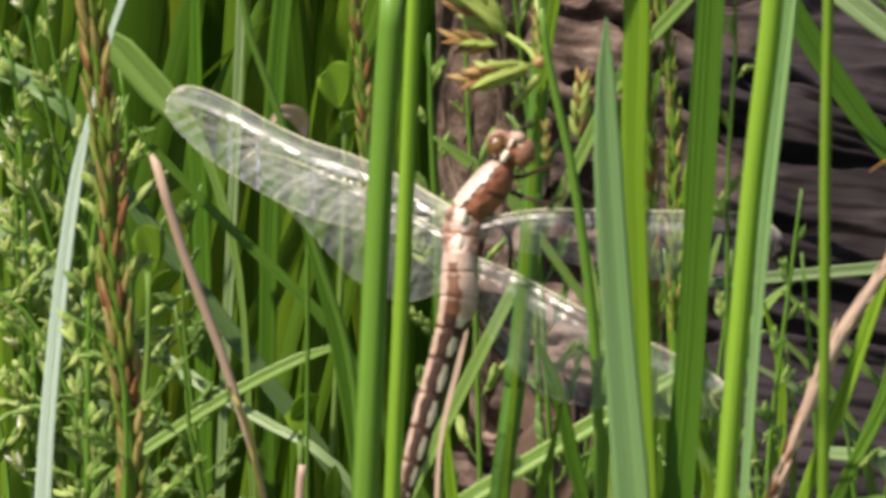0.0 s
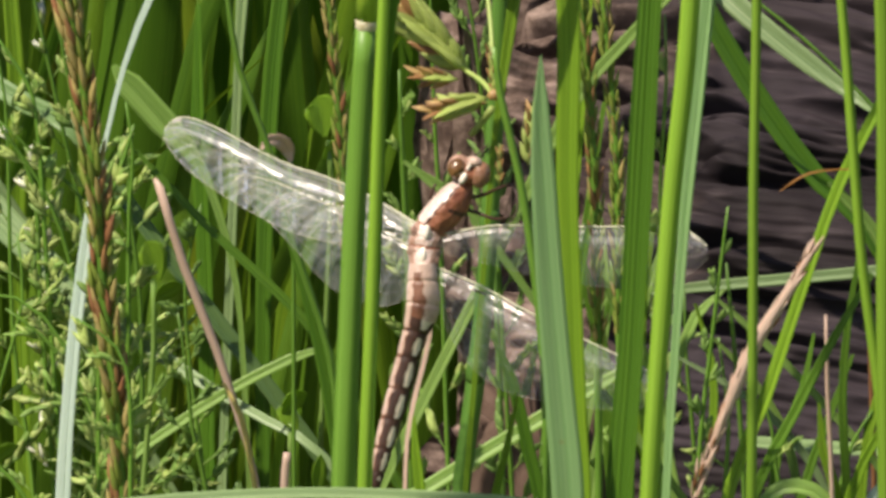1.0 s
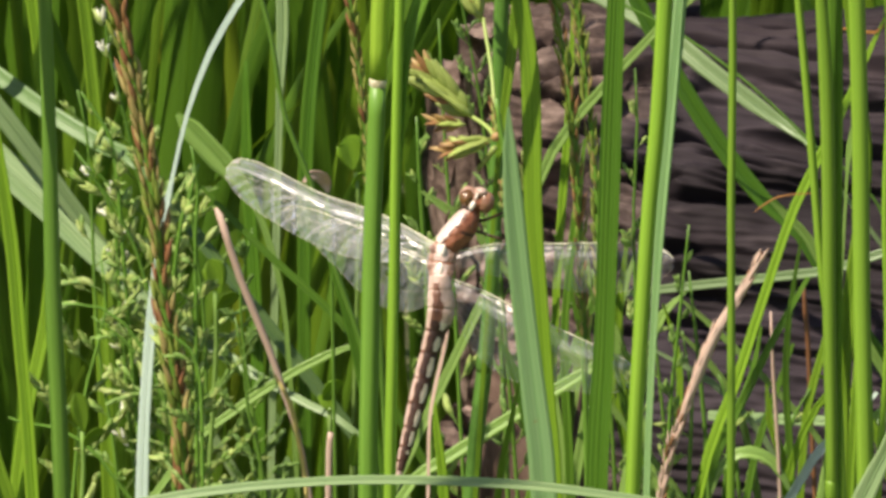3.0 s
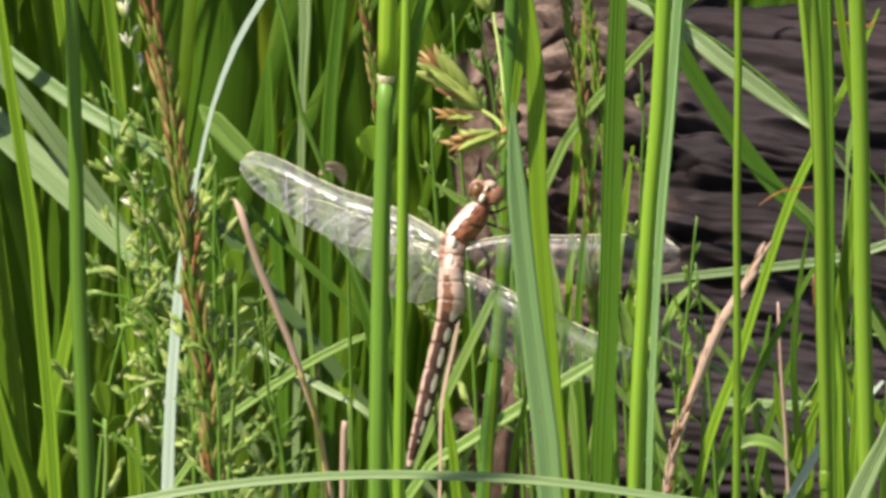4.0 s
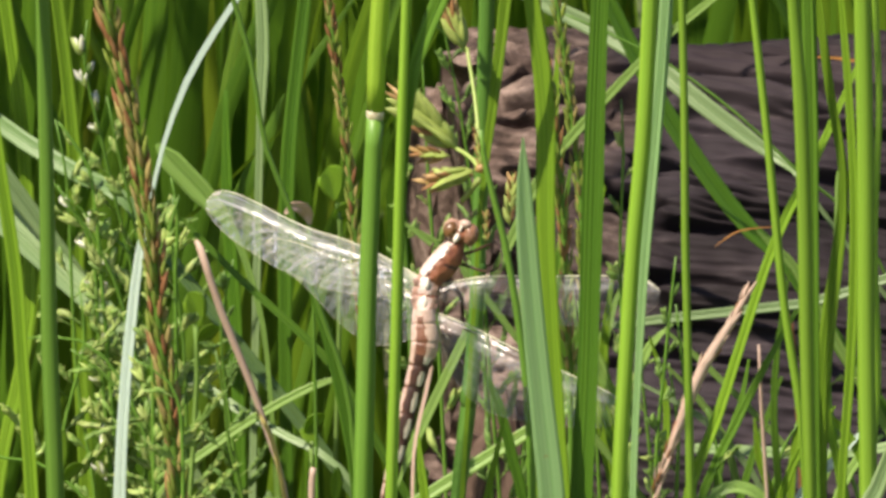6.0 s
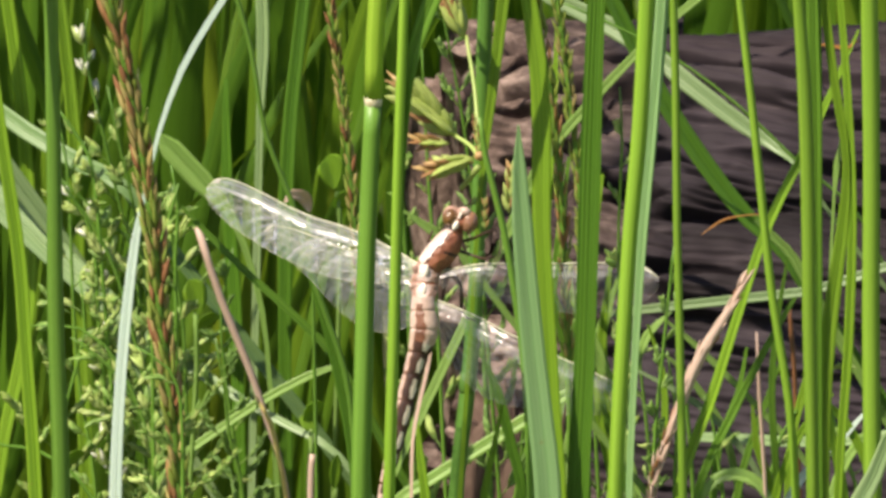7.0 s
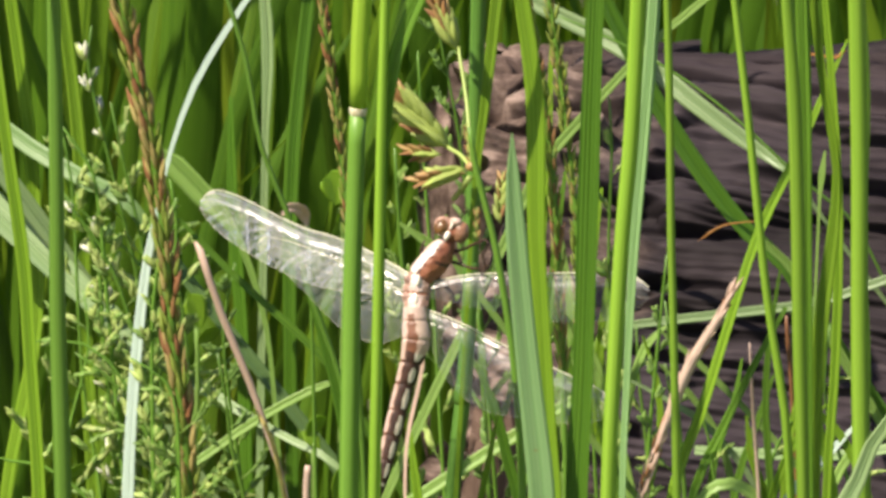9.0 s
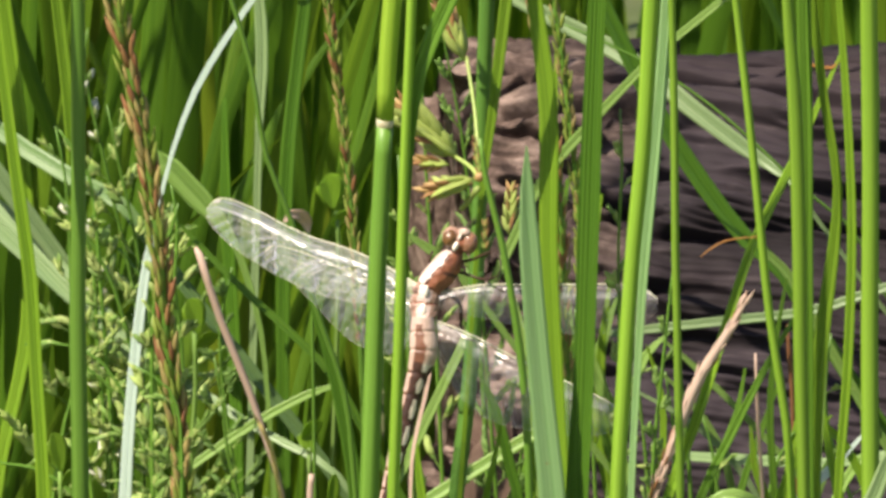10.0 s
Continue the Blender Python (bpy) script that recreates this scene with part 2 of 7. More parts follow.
def earth():
    m, t, b, out = shader("earth")
    n = tiny_noise(t, 35.0, detail=8.0)
    f = tiny_noise(t, 300.0, detail=5.0)
    c = ramp(t, n, [(0.3, (0.055, 0.036, 0.022)), (0.55, (0.13, 0.09, 0.06)), (0.75, (0.22, 0.165, 0.115))])
    wide = tiny_noise(t, 0.8, detail=6.0)
    c = mixed(t, ramp(t, wide, [(0.35, (0, 0, 0)), (0.6, (0.8, 0.8, 0.8))]), c, (0.07, 0.13, 0.025))
    t.links.new(c, b.inputs["Base Color"])
    b.inputs["Roughness"].default_value = 0.9
    bumped(t, f, b, 0.7, 0.003)
    return m


def chitin(name, low, high, rough=0.42, scale=900.0, coat=0.0):
    m, t, b, out = shader(name)
    n = tiny_noise(t, scale)
    w = tiny_noise(t, scale * 4)
    c = mixed(t, 0.3, ramp(t, n, [(0.3, low), (0.7, high)]), ramp(t, w, [(0.3, low), (0.7, high)]))
    t.links.new(c, b.inputs["Base Color"])
    b.inputs["Roughness"].default_value = rough
    b.inputs["Coat Weight"].default_value = coat
    b.inputs["Subsurface Weight"].default_value = 0.0
    bumped(t, w, b, 0.5, 0.00015)
    return m


skin_tan = chitin("skin_tan", (0.29, 0.155, 0.11), (0.47, 0.30, 0.23))
skin_cream = chitin("skin_cream", (0.42, 0.29, 0.22), (0.62, 0.47, 0.38), 0.3)
skin_brown = chitin("skin_brown", (0.11, 0.042, 0.022), (0.24, 0.10, 0.055))
skin_dark = chitin("skin_dark", (0.022, 0.009, 0.006), (0.075, 0.030, 0.018), 0.5)
skin_white = chitin("skin_white", (0.74, 0.64, 0.52), (0.88, 0.82, 0.72), 0.28)
skin_spot = chitin("skin_spot", (0.62, 0.54, 0.40), (0.76, 0.69, 0.55), 0.45)
eye_skin = chitin("eye_skin", (0.055, 0.022, 0.008), (0.20, 0.095, 0.032), 0.22, 500.0, 0.5)
eye_cap = chitin("eye_cap", (0.18, 0.08, 0.045), (0.32, 0.17, 0.10), 0.22, 500.0, 0.5)
vein_skin = chitin("vein_skin", (0.40, 0.38, 0.26), (0.58, 0.56, 0.42), 0.3)
costa_skin = chitin("costa_skin", (0.56, 0.54, 0.36), (0.74, 0.72, 0.54), 0.28)
stigma_skin = chitin("stigma_skin", (0.30, 0.28, 0.24), (0.44, 0.42, 0.36), 0.6)


def wing_film(name, low, high, sheen_band):
    """Fresh wing membrane: clear, glossy, faintly milky; sheen is painted along the pleats and in a strip behind the
    leading edge.
    """
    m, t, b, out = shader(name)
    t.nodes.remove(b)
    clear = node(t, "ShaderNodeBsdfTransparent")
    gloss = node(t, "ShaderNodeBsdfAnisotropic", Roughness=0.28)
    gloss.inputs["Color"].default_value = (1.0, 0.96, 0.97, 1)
    milk_sheen = node(t, "ShaderNodeBsdfDiffuse")
    milk_sheen.inputs["Color"].default_value = (0.80, 0.82, 0.85, 1)
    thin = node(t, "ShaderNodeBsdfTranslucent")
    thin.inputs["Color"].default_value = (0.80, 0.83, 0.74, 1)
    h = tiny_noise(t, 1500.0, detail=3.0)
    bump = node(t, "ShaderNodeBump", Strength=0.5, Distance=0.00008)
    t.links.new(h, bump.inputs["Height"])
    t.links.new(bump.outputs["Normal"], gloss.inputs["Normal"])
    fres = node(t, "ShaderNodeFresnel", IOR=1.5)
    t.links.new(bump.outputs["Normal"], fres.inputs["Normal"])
    # sheen of light on the pleats, painted as pale streaks over the milkiness
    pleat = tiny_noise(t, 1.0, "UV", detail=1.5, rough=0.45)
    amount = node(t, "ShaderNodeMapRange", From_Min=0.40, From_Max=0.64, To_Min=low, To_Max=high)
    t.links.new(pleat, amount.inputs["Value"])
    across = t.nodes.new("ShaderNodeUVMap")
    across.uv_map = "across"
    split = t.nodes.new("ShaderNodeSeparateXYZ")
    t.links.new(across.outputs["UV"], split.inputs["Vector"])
    # painted strip of sheen behind the leading edge
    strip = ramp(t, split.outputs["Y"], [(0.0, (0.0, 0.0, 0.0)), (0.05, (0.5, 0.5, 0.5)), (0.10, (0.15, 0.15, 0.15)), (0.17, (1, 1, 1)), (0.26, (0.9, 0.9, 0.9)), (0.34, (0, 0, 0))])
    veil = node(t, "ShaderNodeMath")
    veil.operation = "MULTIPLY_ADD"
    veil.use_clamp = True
    veil.inputs[1].default_value = sheen_band
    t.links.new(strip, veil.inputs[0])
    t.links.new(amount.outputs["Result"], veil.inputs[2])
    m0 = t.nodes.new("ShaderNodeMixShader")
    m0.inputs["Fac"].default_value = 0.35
    t.links.new(milk_sheen.outputs[0], m0.inputs[1])
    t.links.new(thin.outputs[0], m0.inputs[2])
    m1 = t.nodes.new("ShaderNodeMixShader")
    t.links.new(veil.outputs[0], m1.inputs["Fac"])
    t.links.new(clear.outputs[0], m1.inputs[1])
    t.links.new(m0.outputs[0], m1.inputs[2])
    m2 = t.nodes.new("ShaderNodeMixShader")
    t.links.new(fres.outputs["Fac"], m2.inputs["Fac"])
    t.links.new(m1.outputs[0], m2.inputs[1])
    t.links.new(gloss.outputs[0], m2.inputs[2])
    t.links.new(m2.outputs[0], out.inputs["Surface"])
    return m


# the left wings get more painted sheen in their pleats than the right ones
film_milky_sheen, film_soft, film_clear = wing_film("milky_sheen_film", 0.01, 0.32, 0.15), wing_film("soft_film", 0.0, 0.13, 0.06), wing_film("clear_film", 0.0, 0.025, 0.17)
node_skin, bark, soil, crumb = node_tissue(), log_wood(), earth(), rotten()


# ---- builders ----
def mesh_of(name, verts, faces, material, uvs=None, smooth=True):
    me = bpy.data.meshes.new(name)
    me.from_pydata([tuple(v) for v in verts], [], faces)
    if uvs is not None:
        layer = me.uv_layers.new(name="UVMap")
        for loop in me.loops:
            layer.data[loop.index].uv = uvs[loop.vertex_index]
    me.polygons.foreach_set("use_smooth", [smooth] * len(me.polygons))
    for mat in (material if isinstance(material, (list, tuple)) else [material]):
        me.materials.append(mat)
    me.update()
    return me


def part(name, data, parent, label="", at=None):
    ob = new(name, data)
    ob.parent = parent
    if at is not None:
        ob.matrix_basis = at
    if label:
        ob["label"] = label
    return ob


def spline(ctrl, values, step):
    """A smooth line through the points, in metres, with a value carried along."""
    p = [Vector(c) * MM for c in ctrl]
    pts, vals = [], []
    for i in range(len(p) - 1):
        a, b = p[max(i - 1, 0)], p[min(i + 2, len(p) - 1)]
        n = max(2, int((p[i + 1] - p[i]).length / (step * MM)))
        l = (p[i + 1] - p[i]).length
        ta = (p[i + 1] - a).normalized() * l if i else p[i + 1] - p[i]
        tb = (b - p[i]).normalized() * l if i + 2 < len(p) else p[i + 1] - p[i]
        for k in range(n + (i == len(p) - 2)):
            u = k / n
            h = (2 * u**3 - 3 * u**2 + 1, u**3 - 2 * u**2 + u, 3 * u**2 - 2 * u**3, u**3 - u**2)
            pts.append(p[i] * h[0] + ta * h[1] + p[i + 1] * h[2] + tb * h[3])
            vals.append((values[i] * (1 - u) + values[i + 1] * u) * MM)
    return pts, vals


def ribbon_mesh(name, ctrl, widths, material, origin, fold=0.3, ribs=0, turn=0.0, rng=None):
    """A leaf blade: keeled cross-section with thickness, tapering along a line."""
    pts, ws = spline(ctrl, widths, 4.0)
    cross = [-1, -0.62, -0.22, 0, 0.22, 0.62, 1]
    if ribs:
        cross = [-1 + 2 * k / (ribs * 4) for k in range(ribs * 4 + 1)]
    m = len(cross)
    verts, faces, uvs = [], [], []
    rng = rng or random.Random(1)
    ph, wob = rng.uniform(0, 6), rng.uniform(0.02, 0.05)
    length = 0.0
    for i, (p, w) in enumerate(zip(pts, ws)):
        tan = (pts[min(i + 1, len(pts) - 1)] - pts[max(i - 1, 0)]).normalized()
        length += (p - pts[i - 1]).length if i else 0
        side = tan.cross(Vector((0, 1, 0)))
        side = side.normalized() if side.length > 1e-4 else Vector((1, 0, 0))
        spin = Matrix.Rotation(turn + 0.12 * math.sin(length * 40 + ph), 3, tan)
        side = spin @ side
        face = side.cross(tan).normalized()
        half = w / 2 * (1 + wob * math.sin(length * 160 + ph))
        for layer in (0, 1):
            for c in cross:
                keel = fold * half * (abs(c) - 0.5)
                rib = 0.13 * half * abs(math.sin(math.pi * ribs * (c + 1) / 2)) if ribs else 0.03 * half * math.cos(9 * c)
                thick = max(0.00006, 0.055 * w) * (1 - 0.7 * abs(c)) * (1 if layer else -1)
                q = p + side * half * c + face * (-keel + rib + thick)
                verts.append(q - origin)
                uvs.append(((c + 1) / 2 * max(w, 0.0004) * 400, length * 8))
    for i in range(len(pts) - 1):
        a, b = i * 2 * m, (i + 1) * 2 * m
        for k in range(m - 1):
            faces.append((a + k, b + k, b + k + 1, a + k + 1))
            faces.append((a + m + k + 1, b + m + k + 1, b + m + k, a + m + k))
        faces.append((a, a + m, b + m, b))
        faces.append((a + m - 1, b + m - 1, b + 2 * m - 1, a + 2 * m - 1))
    return mesh_of(name, verts, faces, material, uvs)


def tube_mesh(name, ctrl, widths, material, origin, sides=10, step=4.0, ridge=0.0):
    pts, ws = spline(ctrl, widths, step)
    verts, faces, uvs = [], [], []
    length = 0.0
    for i, (p, w) in enumerate(zip(pts, ws)):
        tan = (pts[min(i + 1, len(pts) - 1)] - pts[max(i - 1, 0)]).normalized()
        length += (p - pts[i - 1]).length if i else 0
        side = tan.cross(Vector((0.05, 1, 0))).normalized()
        up = tan.cross(side)
        for k in range(sides):
            a = 2 * math.pi * k / sides
            r = w / 2 * (1 + ridge * math.cos(a * sides / 2) + 0.025 * math.sin(length * 130 + a))
            verts.append(p + side * math.cos(a) * r + up * math.sin(a) * r - origin)
            uvs.append((0.5 + 0.5 * math.sin(a / 2) * max(w, 0.0004) * 500, length * 8))
    for i in range(len(pts) - 1):
        for k in range(sides):
            n = (k + 1) % sides
            faces.append((i * sides + k, i * sides + n, (i + 1) * sides + n, (i + 1) * sides + k))
    faces.append(tuple(range(sides))[::-1])
    faces.append(tuple(range((len(pts) - 1) * sides, len(pts) * sides)))
    return mesh_of(name, verts, faces, material, uvs)


def seed_mesh(name, material, length, width, flat=0.6, sides=6, beak=0.0):
    """A small pointed husk lying along +z."""
    rings = [(0.0, 0.15), (0.18, 0.75), (0.42, 1.0), (0.7, 0.72), (0.9, 0.32), (1.0, 0.06)]
    verts, faces, uvs = [], [], []
    for z, r in rings:
        for k in range(sides):
            a = 2 * math.pi * k / sides
            verts.append((math.cos(a) * r * width / 2 * MM + beak * z * z * length * MM, math.sin(a) * r * width / 2 * flat * MM, z * length * MM))
            uvs.append((k / sides, z))
    for i in range(len(rings) - 1):
        for k in range(sides):
            n = (k + 1) % sides
            faces.append((i * sides + k, i * sides + n, (i + 1) * sides + n, (i + 1) * sides + k))
    faces.append(tuple(range(sides))[::-1])
    faces.append(tuple(range((len(rings) - 1) * sides, len(rings) * sides)))
    return mesh_of(name, verts, faces, material, uvs)


def place(at, way, spin=0.0):
    q = Vector(way).to_track_quat("Z", "Y")
    return Matrix.Translation(at) @ q.to_matrix().to_4x4() @ Matrix.Rotation(spin, 4, "Z")


things = {}


def rooted(key, name, ctrl):
    """An empty at the foot of a plant."""
    ob = new(name)
    o = Vector((ctrl[0][0], ctrl[0][1], 0)) * MM
    ob.matrix_basis = Matrix.Translation(o)
    things[key] = ob
    return ob, o


def blade(key, material, label, ctrl, widths, fold=0.3, ribs=0, turn=0.0, rib=True):
    rng = random.Random(sum(map(ord, key)))
    mid = len(ctrl) // 2
    tan = (Vector(ctrl[min(mid + 1, len(ctrl) - 1)]) - Vector(ctrl[mid - 1])).normalized()
    front = -tan.cross(Vector((0, 1, 0))).normalized().cross(tan).normalized()
    open_to = Vector((0, -1, 0.2)) + SUN_WAY * 0.9
    open_to = (open_to - tan * open_to.dot(tan)).normalized()
    turn += 0.7 * math.atan2(front.cross(open_to).dot(tan), front.dot(open_to)) + rng.uniform(-0.25, 0.25)
    ob, o = rooted(key, "sedge", ctrl)
    part("leaf_blade", ribbon_mesh("leaf_blade", ctrl, widths, material, o, fold, ribs, turn, rng), ob)
    if max(widths) > 0.9 and rib:
        part("midrib", tube_mesh("midrib", [(x, y + fold * w * 0.2 - 0.05 * w, z) for (x, y, z), w in zip(ctrl, widths)], [w * 0.07 for w in widths], material, o, 6), ob)
    return tagged(ob, label, "sedge", "sedges and grasses")


def stalk(key, material, label, ctrl, widths, joints=()):
    ob, o = rooted(key, "rush", ctrl)
    part("culm", tube_mesh("culm", ctrl, widths, material, o), ob)
    for height in joints:
        i = next(k for k in range(len(ctrl) - 1) if ctrl[k + 1][2] > height)
        f = (height - ctrl[i][2]) / (ctrl[i + 1][2] - ctrl[i][2])
        a, b = Vector(ctrl[i]), Vector(ctrl[i + 1])
        p, tan = a.lerp(b, f), (b - a).normalized()
        w = widths[i] * (1 - f) + widths[i + 1] * f
        part("joint", tube_mesh("joint", [tuple(p + tan * d) for d in (-1.6, -0.5, 0.3, 1.4)], [w * 0.98, w * 1.14, w * 1.12, w * 0.98], material, o, 10, 0.4), ob)
    return tagged(ob, label, "rush", "rushes")


# ---- ground and log ----
def ground():
    n = 120
    verts, faces = [], []
    for i in range(n + 1):
        for j in range(n + 1):
            u, v = 2 * i / n - 1, 2 * j / n - 1
            x, y = math.copysign(abs(u) ** 4, u) * 400 + u * 1.2, math.copysign(abs(v) ** 4, v) * 400 + v * 1.2
            d = math.hypot(x, y)
            z = 0.012 * noise.noise((x * 9, y * 9, 0)) + 0.004 * noise.noise((x * 40, y * 40, 3))
            verts.append((x, y, z * min(1, 2 / max(d, 0.1)) - 0.004))
    for i in range(n):
        for j in range(n):
            a = i * (n + 1) + j
            faces.append((a, a + n + 1, a + n + 2, a + 1))
    ob = new("ground", mesh_of("ground", verts, faces, soil))
    tagged(ob, "damp brown earth under dense marsh grass", "ground", kind="structure")


def fallen_log(name, label, x0, x1, yc, zc, ry, rz, lean, seed, depth, steps):
    """A weathered trunk along x: long wavy cracks between split ridges, and a broken end."""
    corners = [(-1.45, -0.99, 40), (-1.43, 0.52, 90), (-1.29, 0.69, 110), (-1.125, 0.824, 110), (-0.944, 0.941, 110), (-0.764, 1.034, 110), (-0.556, 1.075, 80), (-0.347, 1.062, 50), (0.07, 0.985, 20), (0.625, 0.70, 20), (1.0, 0.3, 20), (1.0, -0.99, 20)]
    ring = []
    for k, (py, pz, count) in enumerate(corners):
        qy, qz, _ = corners[(k + 1) % len(corners)]
        count = max(4, int(count * steps / 640))
        ring += [(py + (qy - py) * j / count, pz + (qz - pz) * j / count) for j in range(count)]
    na, nx = len(ring), 400
    near = min(0.9, 0.10 / (x1 - x0))
    for _ in range(int(40 * steps / 640)):
        ring = [tuple((ring[k - 1][c] + ring[k][c] + ring[(k + 1) % na][c]) / 3 for c in (0, 1)) for k in range(na)]
    outline, run = [], 0.0
    for k in range(na):
        (ay, az), (by, bz) = ring[k - 1], ring[(k + 1) % na]
        ty, tz = (by - ay) * ry, (bz - az) * rz
        long = math.hypot(ty, tz)
        run += long / 2
        outline.append((*ring[k], -tz / long, ty / long, run))
    verts, faces = [], []
    for i in range(nx + 1):
        u = near * (i / nx / 0.78) if i < 0.78 * nx else near + (1 - near) * ((i / nx - 0.78) / 0.22) ** 1.5
        for ka, kb, ca, sa, arc in outline:
            x = x0 + (x1 - x0) * u
            jag = 0.012 * noise.noise((ka * 3, kb * 4, seed)) + 0.007 * noise.noise((ka * 14, kb * 14, seed + 5))
            x += jag * (1 - u) ** 6
            drift = 0.004 * noise.noise((x * 14, arc * 20, seed)) + 0.0016 * noise.noise((x * 45, arc * 60, seed + 2))
            s = arc + drift + 0.17 * x
            upper = min(1.0, max(0.0, (zc + kb * rz - 0.200) / 0.025))
            rot = min(1.0, max(0.0, (0.045 - x) / 0.04))
            broad = noise.noise((x * 11, s * 90, seed + 6))
            sound = 0.8 * noise.noise((x * 26, s * 330, seed)) + 0.3 * noise.noise((x * 70, s * 800, seed + 4))
            decayed = 1.2 * noise.noise((x * 120, s * 200, seed)) + 0.6 * noise.noise((x * 210, s * 330, seed + 4))
            crack = sound * (1 - rot) + decayed * rot + 0.6 * broad
            gap = min(1.0, max(0.0, (crack - 0.0) / 0.26))
            gap = gap * gap * (3 - 2 * gap)
            hair = noise.noise((x * 60, s * 900, seed + 7))
            grit = noise.noise((x * 240, s * 520, seed + 3))
            body = noise.noise((x * 14, ka * 3, kb * 4 + seed))
            crumbs = noise.noise((x * 90, s * 130, seed + 1)) + 0.6 * noise.noise((x * 230, s * 260, seed + 8))
            r = depth * (-(0.36 + 0.45 * upper + 1.2 * rot) * gap + 0.20 * hair + 0.16 * grit + 0.9 * body + rot * 0.8 * crumbs)
            verts.append((x, yc + (x - x0) * lean + ka * ry + ca * r, zc + kb * rz + sa * r))
    for i in range(nx):
        for k in range(na):
            n = (k + 1) % na
            faces.append((i * na + k, (i + 1) * na + k, (i + 1) * na + n, i * na + n))
    rings = 14
    for end in (0, nx):
        base = len(verts)
        cy, cz = yc + ((x0 if end == 0 else x1) - x0) * lean, zc
        cx = verts[end * na][0]
        for j in range(1, rings + 1):
            f = 1 - j / rings
            for k in range(na):
                vx, vy, vz = verts[end * na + k]
                y, z = cy + (vy - cy) * f, cz + (vz - cz) * f
                rough = 0.010 * noise.noise((y * 60, z * 60, seed)) + 0.016 * noise.noise((y * 22, z * 22, seed))
                verts.append((vx * f + cx * (1 - f) + rough * min(1, 3 * (1 - f)), y, z))
        prev = end * na
        for j in range(rings):
            cur = base + j * na
            for k in range(na):
                n = (k + 1) % na
                q = (prev + k, cur + k, cur + n, prev + n)
                faces.append(q if end == 0 else q[::-1])
            prev = cur
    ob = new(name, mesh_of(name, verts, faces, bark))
    return tagged(ob, label, "log")


def rotten_stump(x, y, rx, ry, height, seed):
    """An upright crumbling chunk with lumps, splits and a ragged top."""
    nz, na = 150, 120
    verts, faces = [], []
    for i in range(nz + 1):
        f = i / nz
        for k in range(na):
            a = 2 * math.pi * k / na
            ca, sa = math.cos(a), math.sin(a)
            top = height * (1 + 0.05 * noise.noise((ca * 2, sa * 2, seed)) + 0.02 * noise.noise((ca * 7, sa * 7, seed)))
            z = top * f
            r = 1 + 0.22 * noise.noise((ca * 1.6, z * 28, seed + sa)) + 0.10 * noise.noise((ca * 5, z * 90, seed + sa * 4)) + 0.04 * noise.noise((ca * 16, z * 260, seed + sa * 12))
            r *= 1.35 - 0.35 * f - 0.25 * f**14
            verts.append((x + ca * rx * r, y + sa * ry * r, z - 0.004))
    for i in range(nz):
        for k in range(na):
            n = (k + 1) % na
            faces.append((i * na + k, i * na + n, (i + 1) * na + n, (i + 1) * na + k))
    top = nz * na
    verts.append((x, y, height - 0.01))
    for k in range(na):
        faces.append((top + k, top + (k + 1) % na, len(verts) - 1))
    ob = new("rotten_stump", mesh_of("rotten_stump", verts, faces, crumb))
    return tagged(ob, "crumbling brown chunk of rotten wood against the log", "stump")


ground()
rotten_stump(0.011, 0.098, 0.010, 0.014, 0.203, 4.0)
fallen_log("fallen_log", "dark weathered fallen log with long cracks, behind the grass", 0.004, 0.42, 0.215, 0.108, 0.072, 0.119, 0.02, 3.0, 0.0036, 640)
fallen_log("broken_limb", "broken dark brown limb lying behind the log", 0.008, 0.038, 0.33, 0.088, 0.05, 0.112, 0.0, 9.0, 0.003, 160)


# ---- single blades and stalks ----
blade("left_blade", leaf_bright, "light green folded sedge blade with ribs",
      [(-50.4, -46.0, -4.0), (-52.1, -48.0, 136.9), (-55.0, -50.0, 228.2), (-56.1, -50.0, 247.1), (-56.8, -50.0, 259.2), (-58.9, -50.0, 275.4), (-61.8, -50.0, 299.5), (-68.8, -52.0, 359.1), (-76.3, -58.0, 404.7)],
      [2.11, 2.11, 2.11, 2.11, 2.04, 1.88, 1.57, 1.26, 0.25], fold=.5)
stalk("left_stalk", stalk_mid, "dark green round rush stalk",
      [(-50.0, -38.0, -4.0), (-50.5, -40.0, 135.7), (-51.3, -42.0, 226.1), (-51.7, -42.0, 249.1), (-51.7, -42.0, 265.3), (-51.8, -42.0, 297.6), (-52.0, -44.0, 372.6), (-52.2, -50.0, 440.1)],
      [2.44, 2.44, 2.44, 2.36, 2.12, 1.89, 1.51, 0.25])
blade("blue_blade", leaf_silver, "pale blue-green grass blade, bent and twisted",
      [(-49.9, 74.0, -4.0), (-48.5, 72.0, 118.3), (-46.1, 70.0, 197.2), (-45.5, 70.0, 207.6), (-44.6, 70.0, 217.9), (-42.9, 70.0, 231.5), (-41.4, 70.0, 238.7), (-39.3, 70.0, 247.6), (-35.9, 70.0, 256.9), (-31.6, 70.0, 264.5), (-26.6, 70.0, 272.0), (-9.9, 68.0, 297.0), (10.6, 62.0, 311.5)],
      [1.98, 1.98, 1.98, 1.89, 1.73, 1.32, 0.58, 0.66, 0.91, 0.91, 0.82, 0.66, 0.25], fold=.2)
